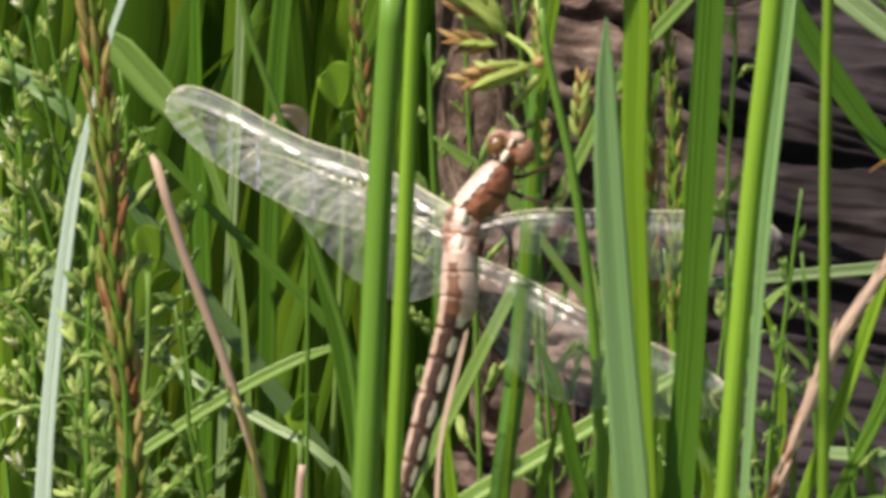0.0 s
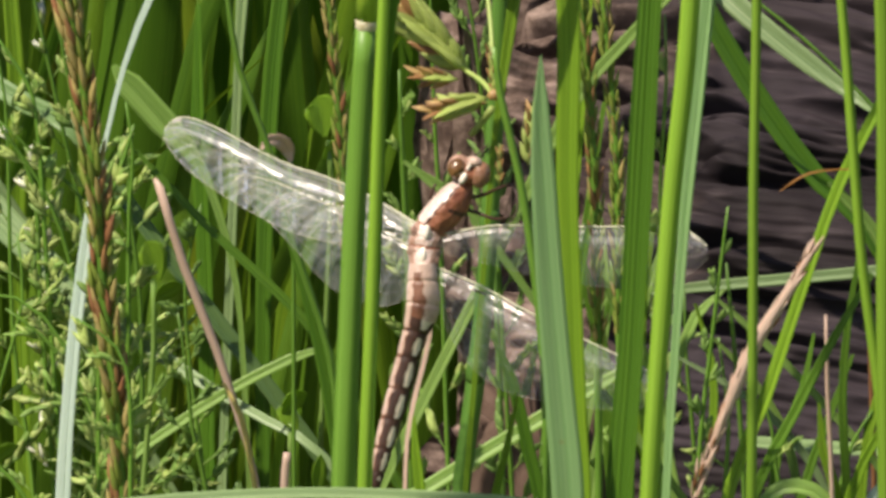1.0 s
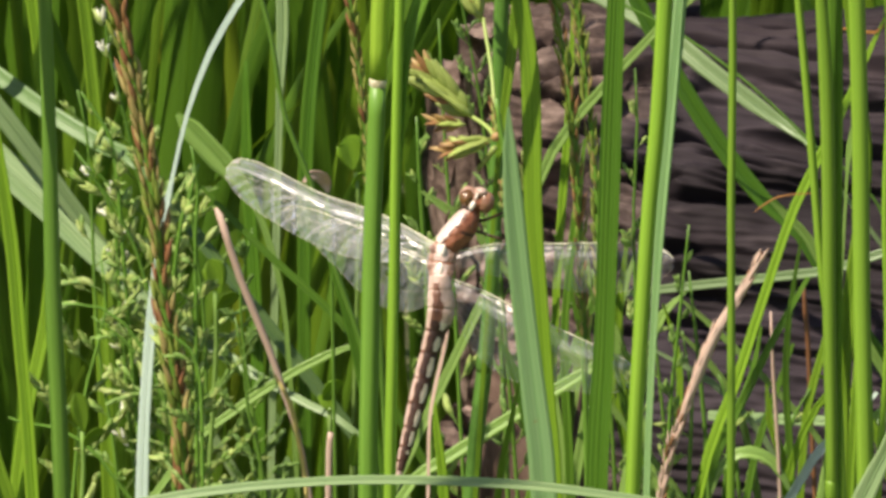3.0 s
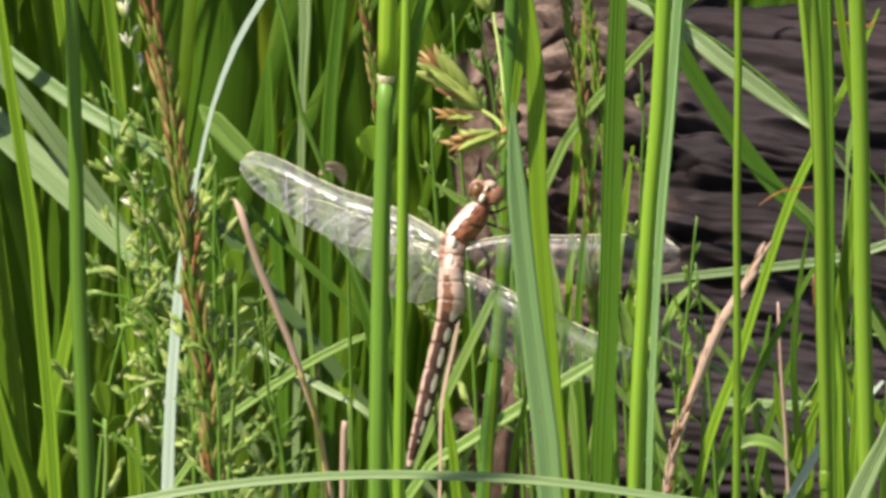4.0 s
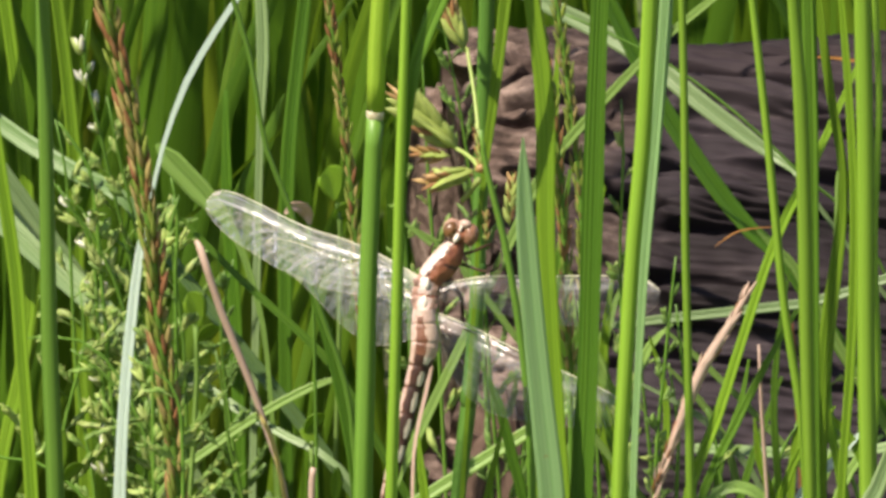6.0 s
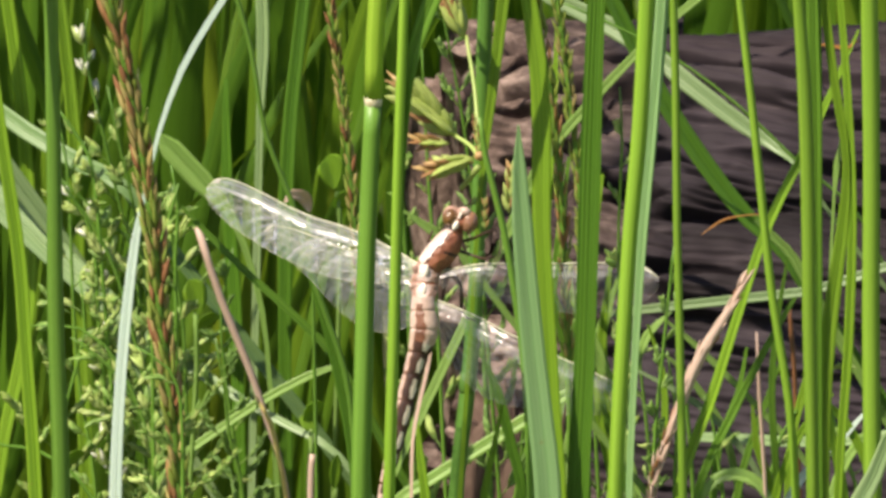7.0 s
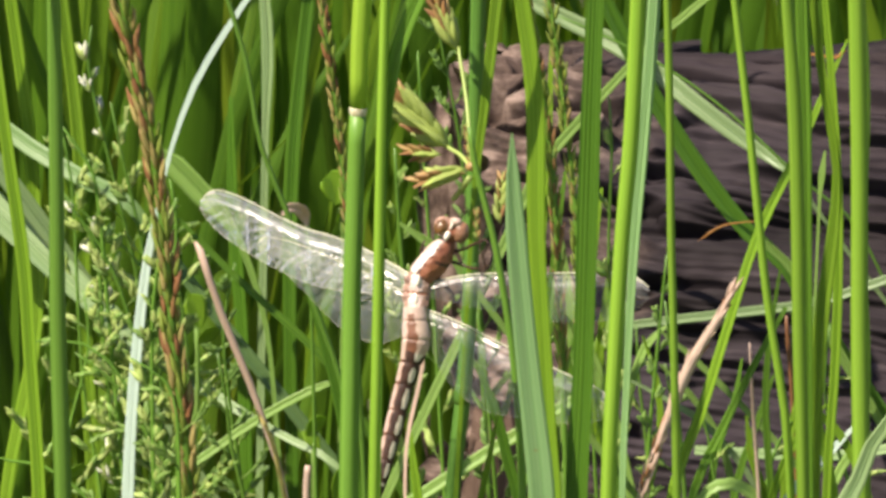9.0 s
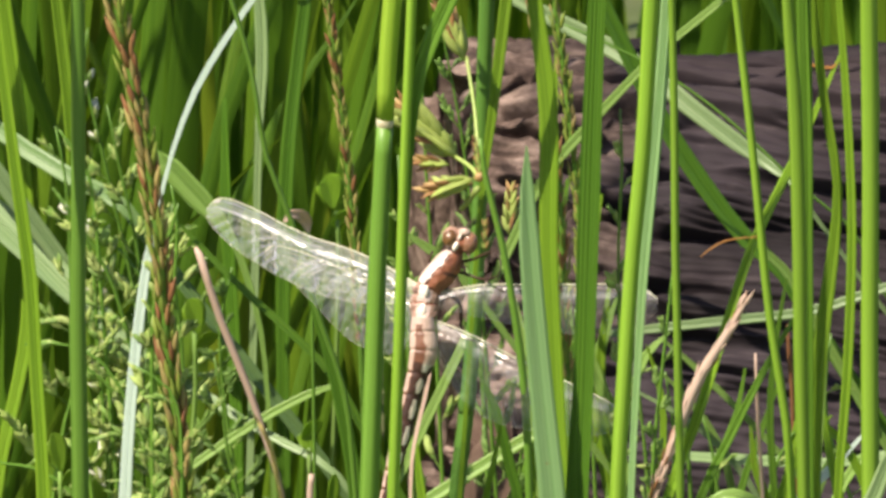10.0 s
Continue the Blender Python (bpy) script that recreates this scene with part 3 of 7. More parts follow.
stalk("tan_stalk", straw, "dead pinkish tan grass stalk",
      [(-3.4, 76.0, -4.0), (-10.6, 74.0, 117.9), (-22.7, 72.0, 196.5), (-24.7, 72.0, 203.6), (-27.5, 72.0, 212.1), (-31.5, 72.0, 222.4), (-34.8, 72.0, 233.1)],
      [0.7, 0.7, 0.75, 0.9, 1.08, 1.12, 1.0])
blade("cross_leaf", leaf_pale, "narrow pale green grass leaf",
      [(-119.9, 96.0, -4.0), (-90.1, 94.0, 114.9), (-39.7, 92.0, 191.5), (-33.4, 92.0, 196.8), (-26.6, 92.0, 201.5), (-19.0, 92.0, 205.7), (-14.4, 92.0, 207.3)],
      [1.08, 1.08, 1.08, 1.25, 1.33, 1.25, 0.58])
blade("broad_pale", leaf_sage, "long pale sage grass leaf leaning over",
      [(65.6, 104.0, -4.0), (35.7, 102.0, 114.8), (-14.8, 100.0, 191.4), (-22.0, 105.0, 194.6), (-28.9, 110.0, 197.2), (-35.8, 115.0, 200.5), (-44.3, 120.0, 205.4), (-52.9, 125.0, 211.9), (-61.4, 130.0, 219.1), (-70.0, 135.0, 225.8), (-91.5, 145.5, 242.6), (-118.0, 150.8, 249.7)],
      [1.0, 1.0, 1.0, 1.17, 1.26, 1.84, 2.86, 3.87, 4.72, 4.9, 3.92, 0.25])
blade("second_pale", leaf_dull, "dull green grass leaf leaning over",
      [(49.2, 124.0, -4.0), (13.8, 122.0, 136.2), (-46.1, 120.0, 226.9), (-52.6, 126.7, 229.0), (-61.3, 133.3, 232.7), (-67.9, 140.0, 236.0), (-87.9, 158.1, 245.8), (-112.5, 170.2, 246.7)],
      [2.02, 2.02, 2.02, 2.53, 2.7, 2.54, 2.03, 0.25])
blade("diag_thin", leaf_mid, "thin bright green grass leaf",
      [(51.2, 64.0, -4.0), (27.0, 62.0, 129.0), (-13.9, 60.0, 215.1), (-20.4, 60.0, 222.6), (-26.9, 60.0, 228.7), (-33.4, 60.0, 235.4), (-37.0, 60.0, 239.4)],
      [1.31, 1.31, 1.31, 1.23, 1.07, 0.9, 0.41])
blade("herb_a", leaf_pale, "short broad pale green leaf",
      [(-24.0, 116.0, -4.0), (-22.5, 114.0, 120.0), (-25.5, 113.0, 205.0), (-30.0, 112.0, 224.0), (-35.2, 112.0, 230.5), (-39.4, 112.0, 235.2), (-41.4, 112.0, 237.5)],
      [0.7, 0.7, 0.7, 1.2, 3.52, 3.35, 0.67])
stalk("thin_dark", stalk_mid, "thin dark green grass stalk",
      [(-2.4, 44.0, -4.0), (-6.0, 42.0, 127.0), (-12.2, 40.0, 211.7), (-13.3, 40.0, 220.1), (-17.2, 40.0, 231.9), (-20.7, 40.0, 244.9), (-24.3, 40.0, 254.6), (-26.5, 40.0, 268.0), (-29.6, 40.0, 278.9), (-40.6, 38.0, 317.3), (-53.2, 32.0, 352.0)],
      [0.81, 0.81, 0.81, 0.81, 0.81, 0.81, 0.73, 0.73, 0.73, 0.58, 0.25])
blade("dark_leaf_low", leaf_deep, "dark green folded grass leaf",
      [(-0.4, 49.0, -4.0), (-4.5, 47.0, 122.1), (-11.6, 45.0, 203.4), (-13.5, 45.0, 215.5), (-15.4, 45.0, 223.9), (-17.4, 45.0, 230.7), (-18.8, 45.0, 234.9)],
      [2.12, 2.12, 2.12, 2.12, 1.79, 1.3, 0.49])
stalk("second_stalk", stalk_bright, "bright green slender grass stalk",
      [(-10.1, -30.0, -4.0), (-9.0, -32.0, 134.3), (-7.2, -34.0, 223.8), (-6.4, -34.0, 246.8), (-5.7, -34.0, 271.2), (-4.7, -34.0, 295.5), (-2.4, -36.0, 355.5), (0.0, -42.0, 409.4)],
      [1.5, 1.5, 1.5, 1.5, 1.42, 1.42, 1.14, 0.25])
blade("sheath_leaf", leaf_mid, "green grass leaf parting from its stalk",
      [(-9.9, -29.0, -4.0), (-8.3, -31.0, 156.7), (-5.5, -33.0, 261.2), (-4.9, -33.0, 274.2), (-3.5, -33.0, 284.8), (0.6, -33.0, 295.2), (13.3, -35.0, 327.9), (28.3, -41.0, 349.2)],
      [0.79, 0.79, 0.79, 1.26, 2.05, 2.37, 1.9, 0.25])
stalk("back_stalk", stalk_dark, "dark green round sedge stalk with a joint",
      [(-6.0, 29.0, -4.0), (-2.7, 27.0, 125.1), (2.9, 25.0, 208.5), (4.1, 25.0, 218.7), (5.2, 25.0, 230.4), (5.8, 25.0, 240.5), (6.4, 25.0, 257.1), (7.3, 25.0, 282.0), (9.5, 23.0, 342.0), (11.8, 17.0, 396.0)],
      [2.18, 2.18, 2.18, 2.26, 2.18, 2.1, 2.1, 2.26, 1.81, 0.25], joints=(222, 240))
blade("bright_875", leaf_bright, "bright yellow-green grass blade",
      [(-3.4, 26.0, -4.0), (0.1, 24.0, 148.7), (6.0, 22.0, 247.9), (7.1, 22.0, 257.8), (8.2, 22.0, 266.1), (10.2, 22.0, 282.7), (15.4, 20.0, 327.4), (21.4, 14.0, 359.6)],
      [0.65, 0.65, 0.65, 1.13, 1.53, 1.78, 1.42, 0.25])
blade("blue_front", leaf_blue, "blunt blue-green sedge blade with a pointed tip",
      [(22.4, -32.0, -4.0), (19.6, -34.0, 134.5), (14.9, -36.0, 224.2), (14.2, -36.0, 230.9), (12.7, -36.0, 245.6), (11.5, -36.0, 260.2), (11.1, -36.0, 268.4), (11.0, -36.0, 274.4)],
      [3.62, 3.62, 3.62, 3.55, 3.31, 2.84, 1.89, 0.24], fold=.25,rib=False)
blade("yellow_front", leaf_bright, "wide yellow-green sedge blade",
      [(22.2, -20.0, -4.0), (20.1, -22.0, 132.6), (16.5, -24.0, 221.1), (15.9, -24.0, 228.6), (15.1, -24.0, 242.6), (14.3, -24.0, 257.2), (14.1, -24.0, 276.9), (12.0, -24.0, 293.1), (4.5, -26.0, 352.7), (-3.5, -32.0, 398.2)],
      [2.53, 2.53, 2.53, 2.53, 2.61, 2.85, 2.69, 2.38, 1.9, 0.25], fold=.3,rib=False)
blade("ribbed", leaf_deep, "wide deep green sedge blade with raised ribs",
      [(16.7, -30.0, -4.0), (18.5, -32.0, 134.2), (21.6, -34.0, 223.6), (22.5, -34.0, 238.5), (23.3, -34.0, 258.9), (24.1, -34.0, 279.1), (24.9, -34.0, 295.3), (28.3, -36.0, 365.2), (31.8, -42.0, 420.2)],
      [3.47, 3.47, 3.47, 3.31, 3.08, 2.92, 2.6, 2.08, 0.25], fold=.3,ribs=5,rib=False)
stalk("bright_1150", stalk_bright, "bright yellow-green sedge stalk",
      [(21.3, -40.0, -4.0), (23.0, -42.0, 135.7), (25.8, -44.0, 226.2), (27.2, -44.0, 249.1), (28.1, -44.0, 262.0), (29.4, -44.0, 275.8), (30.7, -44.0, 297.5), (34.5, -46.0, 367.4), (38.6, -52.0, 430.3)],
      [2.12, 2.12, 2.12, 2.12, 2.12, 2.2, 2.2, 1.76, 0.25])
blade("blue_1180", leaf_blue, "narrow blue-green grass blade",
      [(24.1, -37.0, -4.0), (25.5, -39.0, 135.2), (27.8, -41.0, 225.4), (28.5, -41.0, 240.2), (29.5, -41.0, 256.5), (30.9, -41.0, 272.7), (32.1, -41.0, 284.8), (33.0, -41.0, 296.8), (37.7, -43.0, 361.7), (42.8, -49.0, 412.0)],
      [1.02, 1.02, 1.02, 1.1, 1.34, 1.81, 1.97, 1.89, 1.51, 0.25])
stalk("thin_1220", stalk_bright, "slender green grass stalk",
      [(36.3, -58.0, -4.0), (36.2, -60.0, 138.5), (35.9, -62.0, 230.8), (35.7, -62.0, 253.5), (35.5, -62.0, 266.3), (35.5, -62.0, 285.6), (35.3, -62.0, 301.6), (34.4, -64.0, 376.6), (33.6, -70.0, 444.1)],
      [1.17, 1.17, 1.17, 1.09, 1.09, 1.09, 1.01, 0.81, 0.25])
blade("pale_right", leaf_sage, "pale sage leaf leaning across the log",
      [(151.8, 96.0, -4.0), (114.8, 94.0, 142.2), (52.2, 92.0, 237.1), (50.5, 95.3, 238.0), (43.9, 98.7, 242.1), (36.4, 102.0, 247.2), (31.4, 105.3, 250.8), (25.5, 108.7, 253.9), (18.0, 112.0, 257.1), (-3.4, 119.4, 266.0), (-31.2, 121.9, 266.0)],
      [0.66, 0.66, 0.66, 1.0, 2.42, 2.84, 2.84, 2.76, 2.34, 1.87, 0.25])
blade("dark_diag", leaf_deep, "dark green leaf leaning across the log",
      [(131.5, 104.0, -4.0), (101.5, 102.0, 133.1), (50.8, 100.0, 221.8), (45.4, 100.0, 227.0), (38.8, 100.0, 235.7), (32.2, 100.0, 246.4), (27.3, 100.0, 256.3), (23.2, 100.0, 264.9), (10.3, 98.0, 292.0), (-5.6, 92.0, 308.3)],
      [2.17, 2.17, 2.17, 2.5, 2.67, 2.67, 2.5, 2.33, 1.86, 0.25])
blade("pale_tip", leaf_pale, "narrow pale leaf behind the stalks",
      [(123.1, 99.0, -4.0), (96.7, 97.0, 133.3), (52.1, 95.0, 222.2), (48.8, 95.0, 225.8), (46.3, 95.0, 228.2)],
      [1.5, 1.5, 1.5, 1.33, 0.42])
stalk("lean_1330", stalk_bright, "slender leaning grass stalk",
      [(56.4, -46.0, -4.0), (54.0, -48.0, 136.5), (49.9, -50.0, 227.6), (49.1, -50.0, 238.3), (46.8, -50.0, 253.7), (45.3, -50.0, 268.3), (44.1, -50.0, 280.3), (42.1, -50.0, 298.8), (35.8, -52.0, 358.5), (29.0, -58.0, 412.2)],
      [1.17, 1.17, 1.17, 1.17, 1.17, 1.17, 1.1, 1.1, 0.88, 0.25])
stalk("stalk_1425", stalk_bright, "bright green grass stalk with a swollen joint",
      [(53.7, -51.0, -4.0), (53.2, -53.0, 137.3), (52.3, -55.0, 228.9), (51.9, -55.0, 251.7), (51.8, -55.0, 264.5), (51.3, -55.0, 283.9), (50.3, -55.0, 299.9), (46.4, -57.0, 364.8), (42.2, -63.0, 423.2)],
      [1.72, 1.72, 1.72, 1.88, 1.95, 1.95, 1.56, 1.25, 0.25], joints=(224,))
blade("stalk_1445", leaf_mid, "narrow plain green sedge blade",
      [(53.9, -48.0, -4.0), (53.6, -50.0, 145.7), (53.2, -52.0, 242.8), (53.0, -52.0, 263.8), (52.9, -52.0, 279.1), (52.6, -52.0, 299.2), (51.8, -54.0, 364.2), (50.9, -60.0, 414.7)],
      [1.1, 1.1, 1.1, 1.57, 1.88, 2.03, 1.62, 0.25])
blade("dark_1490", leaf_bright, "bright green sedge blade",
      [(51.1, -44.0, -4.0), (52.1, -46.0, 136.2), (53.7, -48.0, 227.0), (54.2, -48.0, 241.8), (55.4, -48.0, 253.2), (56.7, -48.0, 262.8), (57.3, -48.0, 271.7), (55.5, -48.0, 283.8), (53.8, -48.0, 298.3), (46.7, -50.0, 357.9), (39.2, -56.0, 403.5)],
      [2.35, 2.35, 2.35, 2.35, 2.04, 1.72, 1.41, 1.33, 1.18, 0.94, 0.25])
stalk("tube_1535", stalk_bright, "thick round green rush stalk",
      [(60.7, -56.0, -4.0), (60.5, -58.0, 138.1), (60.1, -60.0, 230.1), (59.9, -60.0, 252.9), (59.9, -60.0, 277.0), (59.6, -60.0, 301.0), (58.8, -62.0, 376.0), (58.0, -68.0, 443.5)],
      [2.5, 2.5, 2.5, 2.42, 2.34, 2.34, 1.87, 0.25])
blade("diag_right", leaf_bright, "light green ribbed leaf leaning over",
      [(7.0, -6.0, -4.0), (17.3, -8.0, 130.4), (34.8, -10.0, 217.3), (38.5, -10.0, 227.4), (42.6, -10.0, 240.6), (46.9, -10.0, 253.7), (52.4, -10.0, 265.2), (57.2, -10.0, 276.2), (59.5, -10.0, 281.5)],
      [1.59, 1.59, 1.59, 1.59, 1.51, 1.43, 1.19, 0.8, 0.32])
blade("low_diag_a", leaf_mid, "narrow green leaning grass leaf",
      [(3.1, 14.0, -4.0), (16.0, 12.0, 127.3), (37.7, 10.0, 212.2), (41.6, 10.0, 220.6), (46.1, 10.0, 229.8), (50.6, 10.0, 238.0)],
      [1.29, 1.29, 1.29, 1.21, 1.04, 0.64])
blade("low_diag_b", leaf_mid, "narrow green leaning grass leaf",
      [(20.0, 34.0, -4.0), (28.7, 32.0, 124.2), (43.4, 30.0, 207.0), (45.9, 30.0, 214.7), (48.8, 30.0, 223.1)],
      [1.13, 1.13, 1.13, 0.97, 0.41])
blade("pale_low_right", leaf_silver, "pale grass leaf catching the sun",
      [(-20.5, 19.0, -4.0), (6.3, 17.0, 126.1), (51.6, 15.0, 210.1), (56.1, 15.0, 214.7), (60.6, 15.0, 219.7)],
      [1.45, 1.45, 1.45, 1.45, 0.48])
blade("tip_leaf", leaf_pale, "narrow pale leaf reaching over the log",
      [(-50.6, 49.0, -4.0), (-26.5, 47.0, 148.8), (14.3, 45.0, 248.0), (21.3, 43.6, 257.4), (27.1, 42.2, 264.2), (32.1, 40.8, 269.7), (37.0, 39.4, 274.2), (42.1, 38.0, 278.7), (56.8, 31.9, 291.6), (77.4, 22.3, 295.2)],
      [1.47, 1.47, 1.47, 1.47, 1.3, 1.14, 1.14, 0.98, 0.78, 0.25])
blade("horiz_leaf", leaf_sage, "pale straight leaf lying across the stalks",
      [(128.5, 96.0, -4.0), (116.3, 94.0, 122.1), (80.3, 88.0, 221.9), (52.5, 88.0, 218.9), (40.4, 88.0, 217.6), (32.1, 88.0, 216.7), (24.6, 88.0, 215.8)],
      [1.41, 1.41, 1.41, 1.41, 1.41, 1.41, 1.0])
blade("horiz_low", leaf_sage, "pale straight leaf lying low before the log",
      [(132.9, 108.0, -4.0), (120.9, 106.0, 105.8), (84.9, 100.0, 192.4), (56.9, 100.0, 193.1), (48.5, 100.0, 193.4), (37.2, 100.0, 194.1)],
      [1.67, 1.67, 1.67, 1.67, 1.83, 1.5])
stalk("thin_brown_a", straw, "thin dry brown stalk",
      [(51.4, 24.0, -4.0), (49.6, 22.0, 125.7), (46.5, 20.0, 209.5), (45.8, 20.0, 220.6), (45.4, 20.0, 230.4)],
      [0.56, 0.56, 0.56, 0.56, 0.32])
stalk("thin_brown_b", rust, "thin dry reddish brown stalk",
      [(57.0, 64.0, -4.0), (54.9, 62.0, 128.8), (51.4, 60.0, 214.7), (51.0, 60.0, 219.8), (50.7, 60.0, 224.4)],
      [0.66, 0.66, 0.66, 0.74, 0.41])
stalk("thin_green_a", stalk_mid, "thin green grass stalk",
      [(42.1, 4.0, -4.0), (39.8, 2.0, 128.9), (36.0, 0.0, 214.8), (34.9, 0.0, 228.2), (33.5, 0.0, 241.5)],
      [0.64, 0.64, 0.64, 0.56, 0.32])
blade("low_leaf", leaf_pale, "pale green leaf crossing low",
      [(-90.0, 44.0, -4.0), (-58.7, 42.0, 120.4), (-5.7, 40.0, 200.7), (-2.7, 40.0, 202.6), (4.0, 40.0, 207.0), (8.4, 40.0, 209.8), (12.0, 40.0, 212.1), (17.6, 40.0, 215.6), (22.1, 40.0, 218.5)],
      [1.46, 1.46, 1.46, 1.79, 1.95, 1.95, 1.95, 1.63, 0.98])
blade("low_dark", leaf_deep, "low deep green leaf blade",
      [(29.2, 36.0, -4.0), (23.0, 34.0, 122.1), (12.3, 32.0, 203.5), (10.5, 32.0, 211.0), (8.6, 32.0, 218.8), (6.3, 32.0, 224.1)],
      [1.62, 1.62, 1.62, 1.54, 1.38, 0.49])
blade("low_bright", leaf_bright, "small bright green blade",
      [(-7.9, 32.0, -4.0), (-2.5, 30.0, 123.0), (6.7, 28.0, 205.0), (8.1, 28.0, 211.7), (9.4, 28.0, 218.6)],
      [1.05, 1.05, 1.05, 0.89, 0.32])
blade("tan_sliver", straw, "withered tan leaf hanging beside the dragonfly",
      [(-6.2, 10.0, -4.0), (-5.3, 8.0, 126.8), (-3.6, 6.0, 211.4), (-3.4, 6.0, 218.2), (-2.6, 6.0, 223.1), (-1.6, 6.0, 227.3), (-0.9, 6.0, 231.0), (-0.8, 6.0, 232.7)],
      [0.48, 0.48, 0.48, 0.48, 0.56, 0.56, 0.56, 0.24])
blade("yellow_low", leaf_bright, "small yellow-green blade tip",
      [(6.6, 13.0, -4.0), (3.5, 11.0, 126.0), (-1.7, 9.0, 210.0), (-2.4, 9.0, 215.8), (-2.7, 9.0, 220.3)],
      [1.45, 1.45, 1.45, 1.12, 0.32])
stalk("stub", straw, "short broken straw stub",
      [(-20.6, 24.0, -4.0), (-19.7, 22.0, 124.3), (-18.0, 20.0, 207.2), (-17.9, 20.0, 210.5), (-17.7, 20.0, 212.7)],
      [0.97, 0.97, 0.97, 0.97, 0.89])
stalk("yellow_thread", yellow, "thin yellow dry stalk",
      [(-14.0, 76.0, -4.0), (-17.5, 73.0, 112.7), (-22.1, 70.0, 191.7), (-23.2, 70.0, 198.8), (-24.4, 70.0, 204.3), (-26.5, 70.0, 208.2)],
      [0.62, 0.62, 0.62, 0.66, 0.74, 0.4])
stalk("olive_thread", stalk_mid, "thin dry olive stalk lying along the pale leaf",
      [(131.0, 100.0, -4.0), (98.0, 96.0, 140.0), (62.0, 90.0, 229.0), (52.6, 88.0, 238.4), (43.2, 88.0, 247.5), (33.4, 88.0, 254.9), (23.6, 88.0, 260.1), (17.0, 88.0, 263.0)],
      [0.45, 0.45, 0.45, 0.45, 0.45, 0.4, 0.36, 0.2])
blade("left_lean", leaf_bright, "bright green grass blade leaning out of the clump",
      [(-40.0, -21.0, -4.0), (-52.0, -23.0, 140.0), (-61.6, -25.0, 211.9), (-64.2, -25.0, 221.0), (-66.6, -25.0, 230.9), (-69.2, -25.0, 244.1), (-72.4, -26.0, 262.0), (-75.0, -28.0, 280.0)],
      [1.7, 1.7, 1.7, 1.7, 1.6, 1.4, 1.0, 0.25])
blade("pale_pair", leaf_sage, "pale sage grass leaf leaning beside its pair",
      [(40.0, 118.0, -4.0), (5.0, 122.0, 110.0), (-40.0, 126.0, 190.0), (-47.7, 128.0, 203.5), (-53.5, 128.0, 213.5), (-60.2, 128.0, 223.0), (-67.6, 128.0, 233.2), (-79.3, 130.0, 247.5), (-95.0, 134.0, 259.0)],
      [1.4, 1.4, 1.6, 2.0, 2.4, 2.8, 2.9, 2.3, 0.25])
blade("arc_blade", leaf_sage, "long pale sage blade arching low in front",
      [(-108.2, -52.0, -4.0), (-100.2, -54.0, 119.6), (-77.7, -60.0, 217.5), (-60.7, -60.0, 221.7), (-49.6, -60.0, 224.5), (-33.7, -60.0, 227.4), (-17.8, -60.0, 228.8), (-5.1, -60.0, 228.9), (11.6, -60.0, 228.0), (29.9, -60.0, 225.4), (47.4, -60.0, 222.4)],
      [1.19, 1.19, 1.19, 1.19, 1.27, 1.35, 1.35, 1.35, 1.35, 1.19, 0.87])
blade("swing_high", leaf_sage, "pale blade swinging in the wind",
      [(-200.6, -106.0, -4.0), (-157.1, -108.0, 167.6), (-83.3, -110.0, 279.3), (-64.1, -110.0, 294.7), (-53.3, -110.0, 303.3), (-43.3, -110.0, 311.9), (-13.1, -112.0, 338.2), (21.5, -118.0, 353.9)],
      [3.97, 3.97, 3.97, 3.82, 3.51, 3.05, 2.44, 0.25])
blade("swing_low", leaf_mid, "yellow-green blade nodding in the wind",
      [(-88.8, -82.0, -4.0), (-76.1, -84.0, 128.4), (-40.1, -90.0, 233.4), (-12.8, -90.0, 239.6), (-1.1, -90.0, 242.2), (10.5, -90.0, 244.7), (22.1, -90.0, 246.6), (35.7, -90.0, 248.4)],
      [0.66, 0.66, 0.66, 0.66, 0.64, 0.58, 0.5, 0.2])
blade("curl_leaf", leaf_pale, "pale curling leaf low among the stalks",
      [(-10.9, 24.0, -4.0), (7.1, 22.0, 123.4), (37.5, 20.0, 205.7), (39.5, 20.0, 208.7), (42.4, 20.0, 209.6), (45.7, 20.0, 208.1), (48.5, 20.0, 203.1)],
      [0.99, 0.99, 0.99, 1.64, 1.81, 1.64, 0.41])
blade("mid_leaf", leaf_pale, "soft pale green leaf behind the wings",
      [(50.2, 59.0, -4.0), (41.3, 57.0, 125.6), (26.1, 55.0, 209.3), (23.3, 55.0, 217.8), (20.9, 55.0, 222.9), (18.8, 55.0, 225.9)],
      [1.64, 1.64, 1.64, 2.13, 1.8, 0.41])
blade("low_right_a", leaf_bright, "bright green blade among the stalks",
      [(72.7, 4.0, -4.0), (66.9, 2.0, 128.4), (57.0, -0.0, 214.0), (55.5, 0.0, 221.4), (54.4, 0.0, 228.5)],
      [1.44, 1.44, 1.44, 1.28, 0.4])
blade("edge_wedge", leaf_sage, "wide pale blade close to the camera",
      [(25.7, -66.0, -4.0), (36.7, -68.0, 133.3), (55.3, -70.0, 222.1), (57.3, -70.0, 227.5), (60.2, -70.0, 233.4), (64.6, -72.0, 242.3), (73.0, -78.0, 242.4)],
      [2.8, 2.8, 2.8, 2.95, 2.33, 1.86, 0.25])
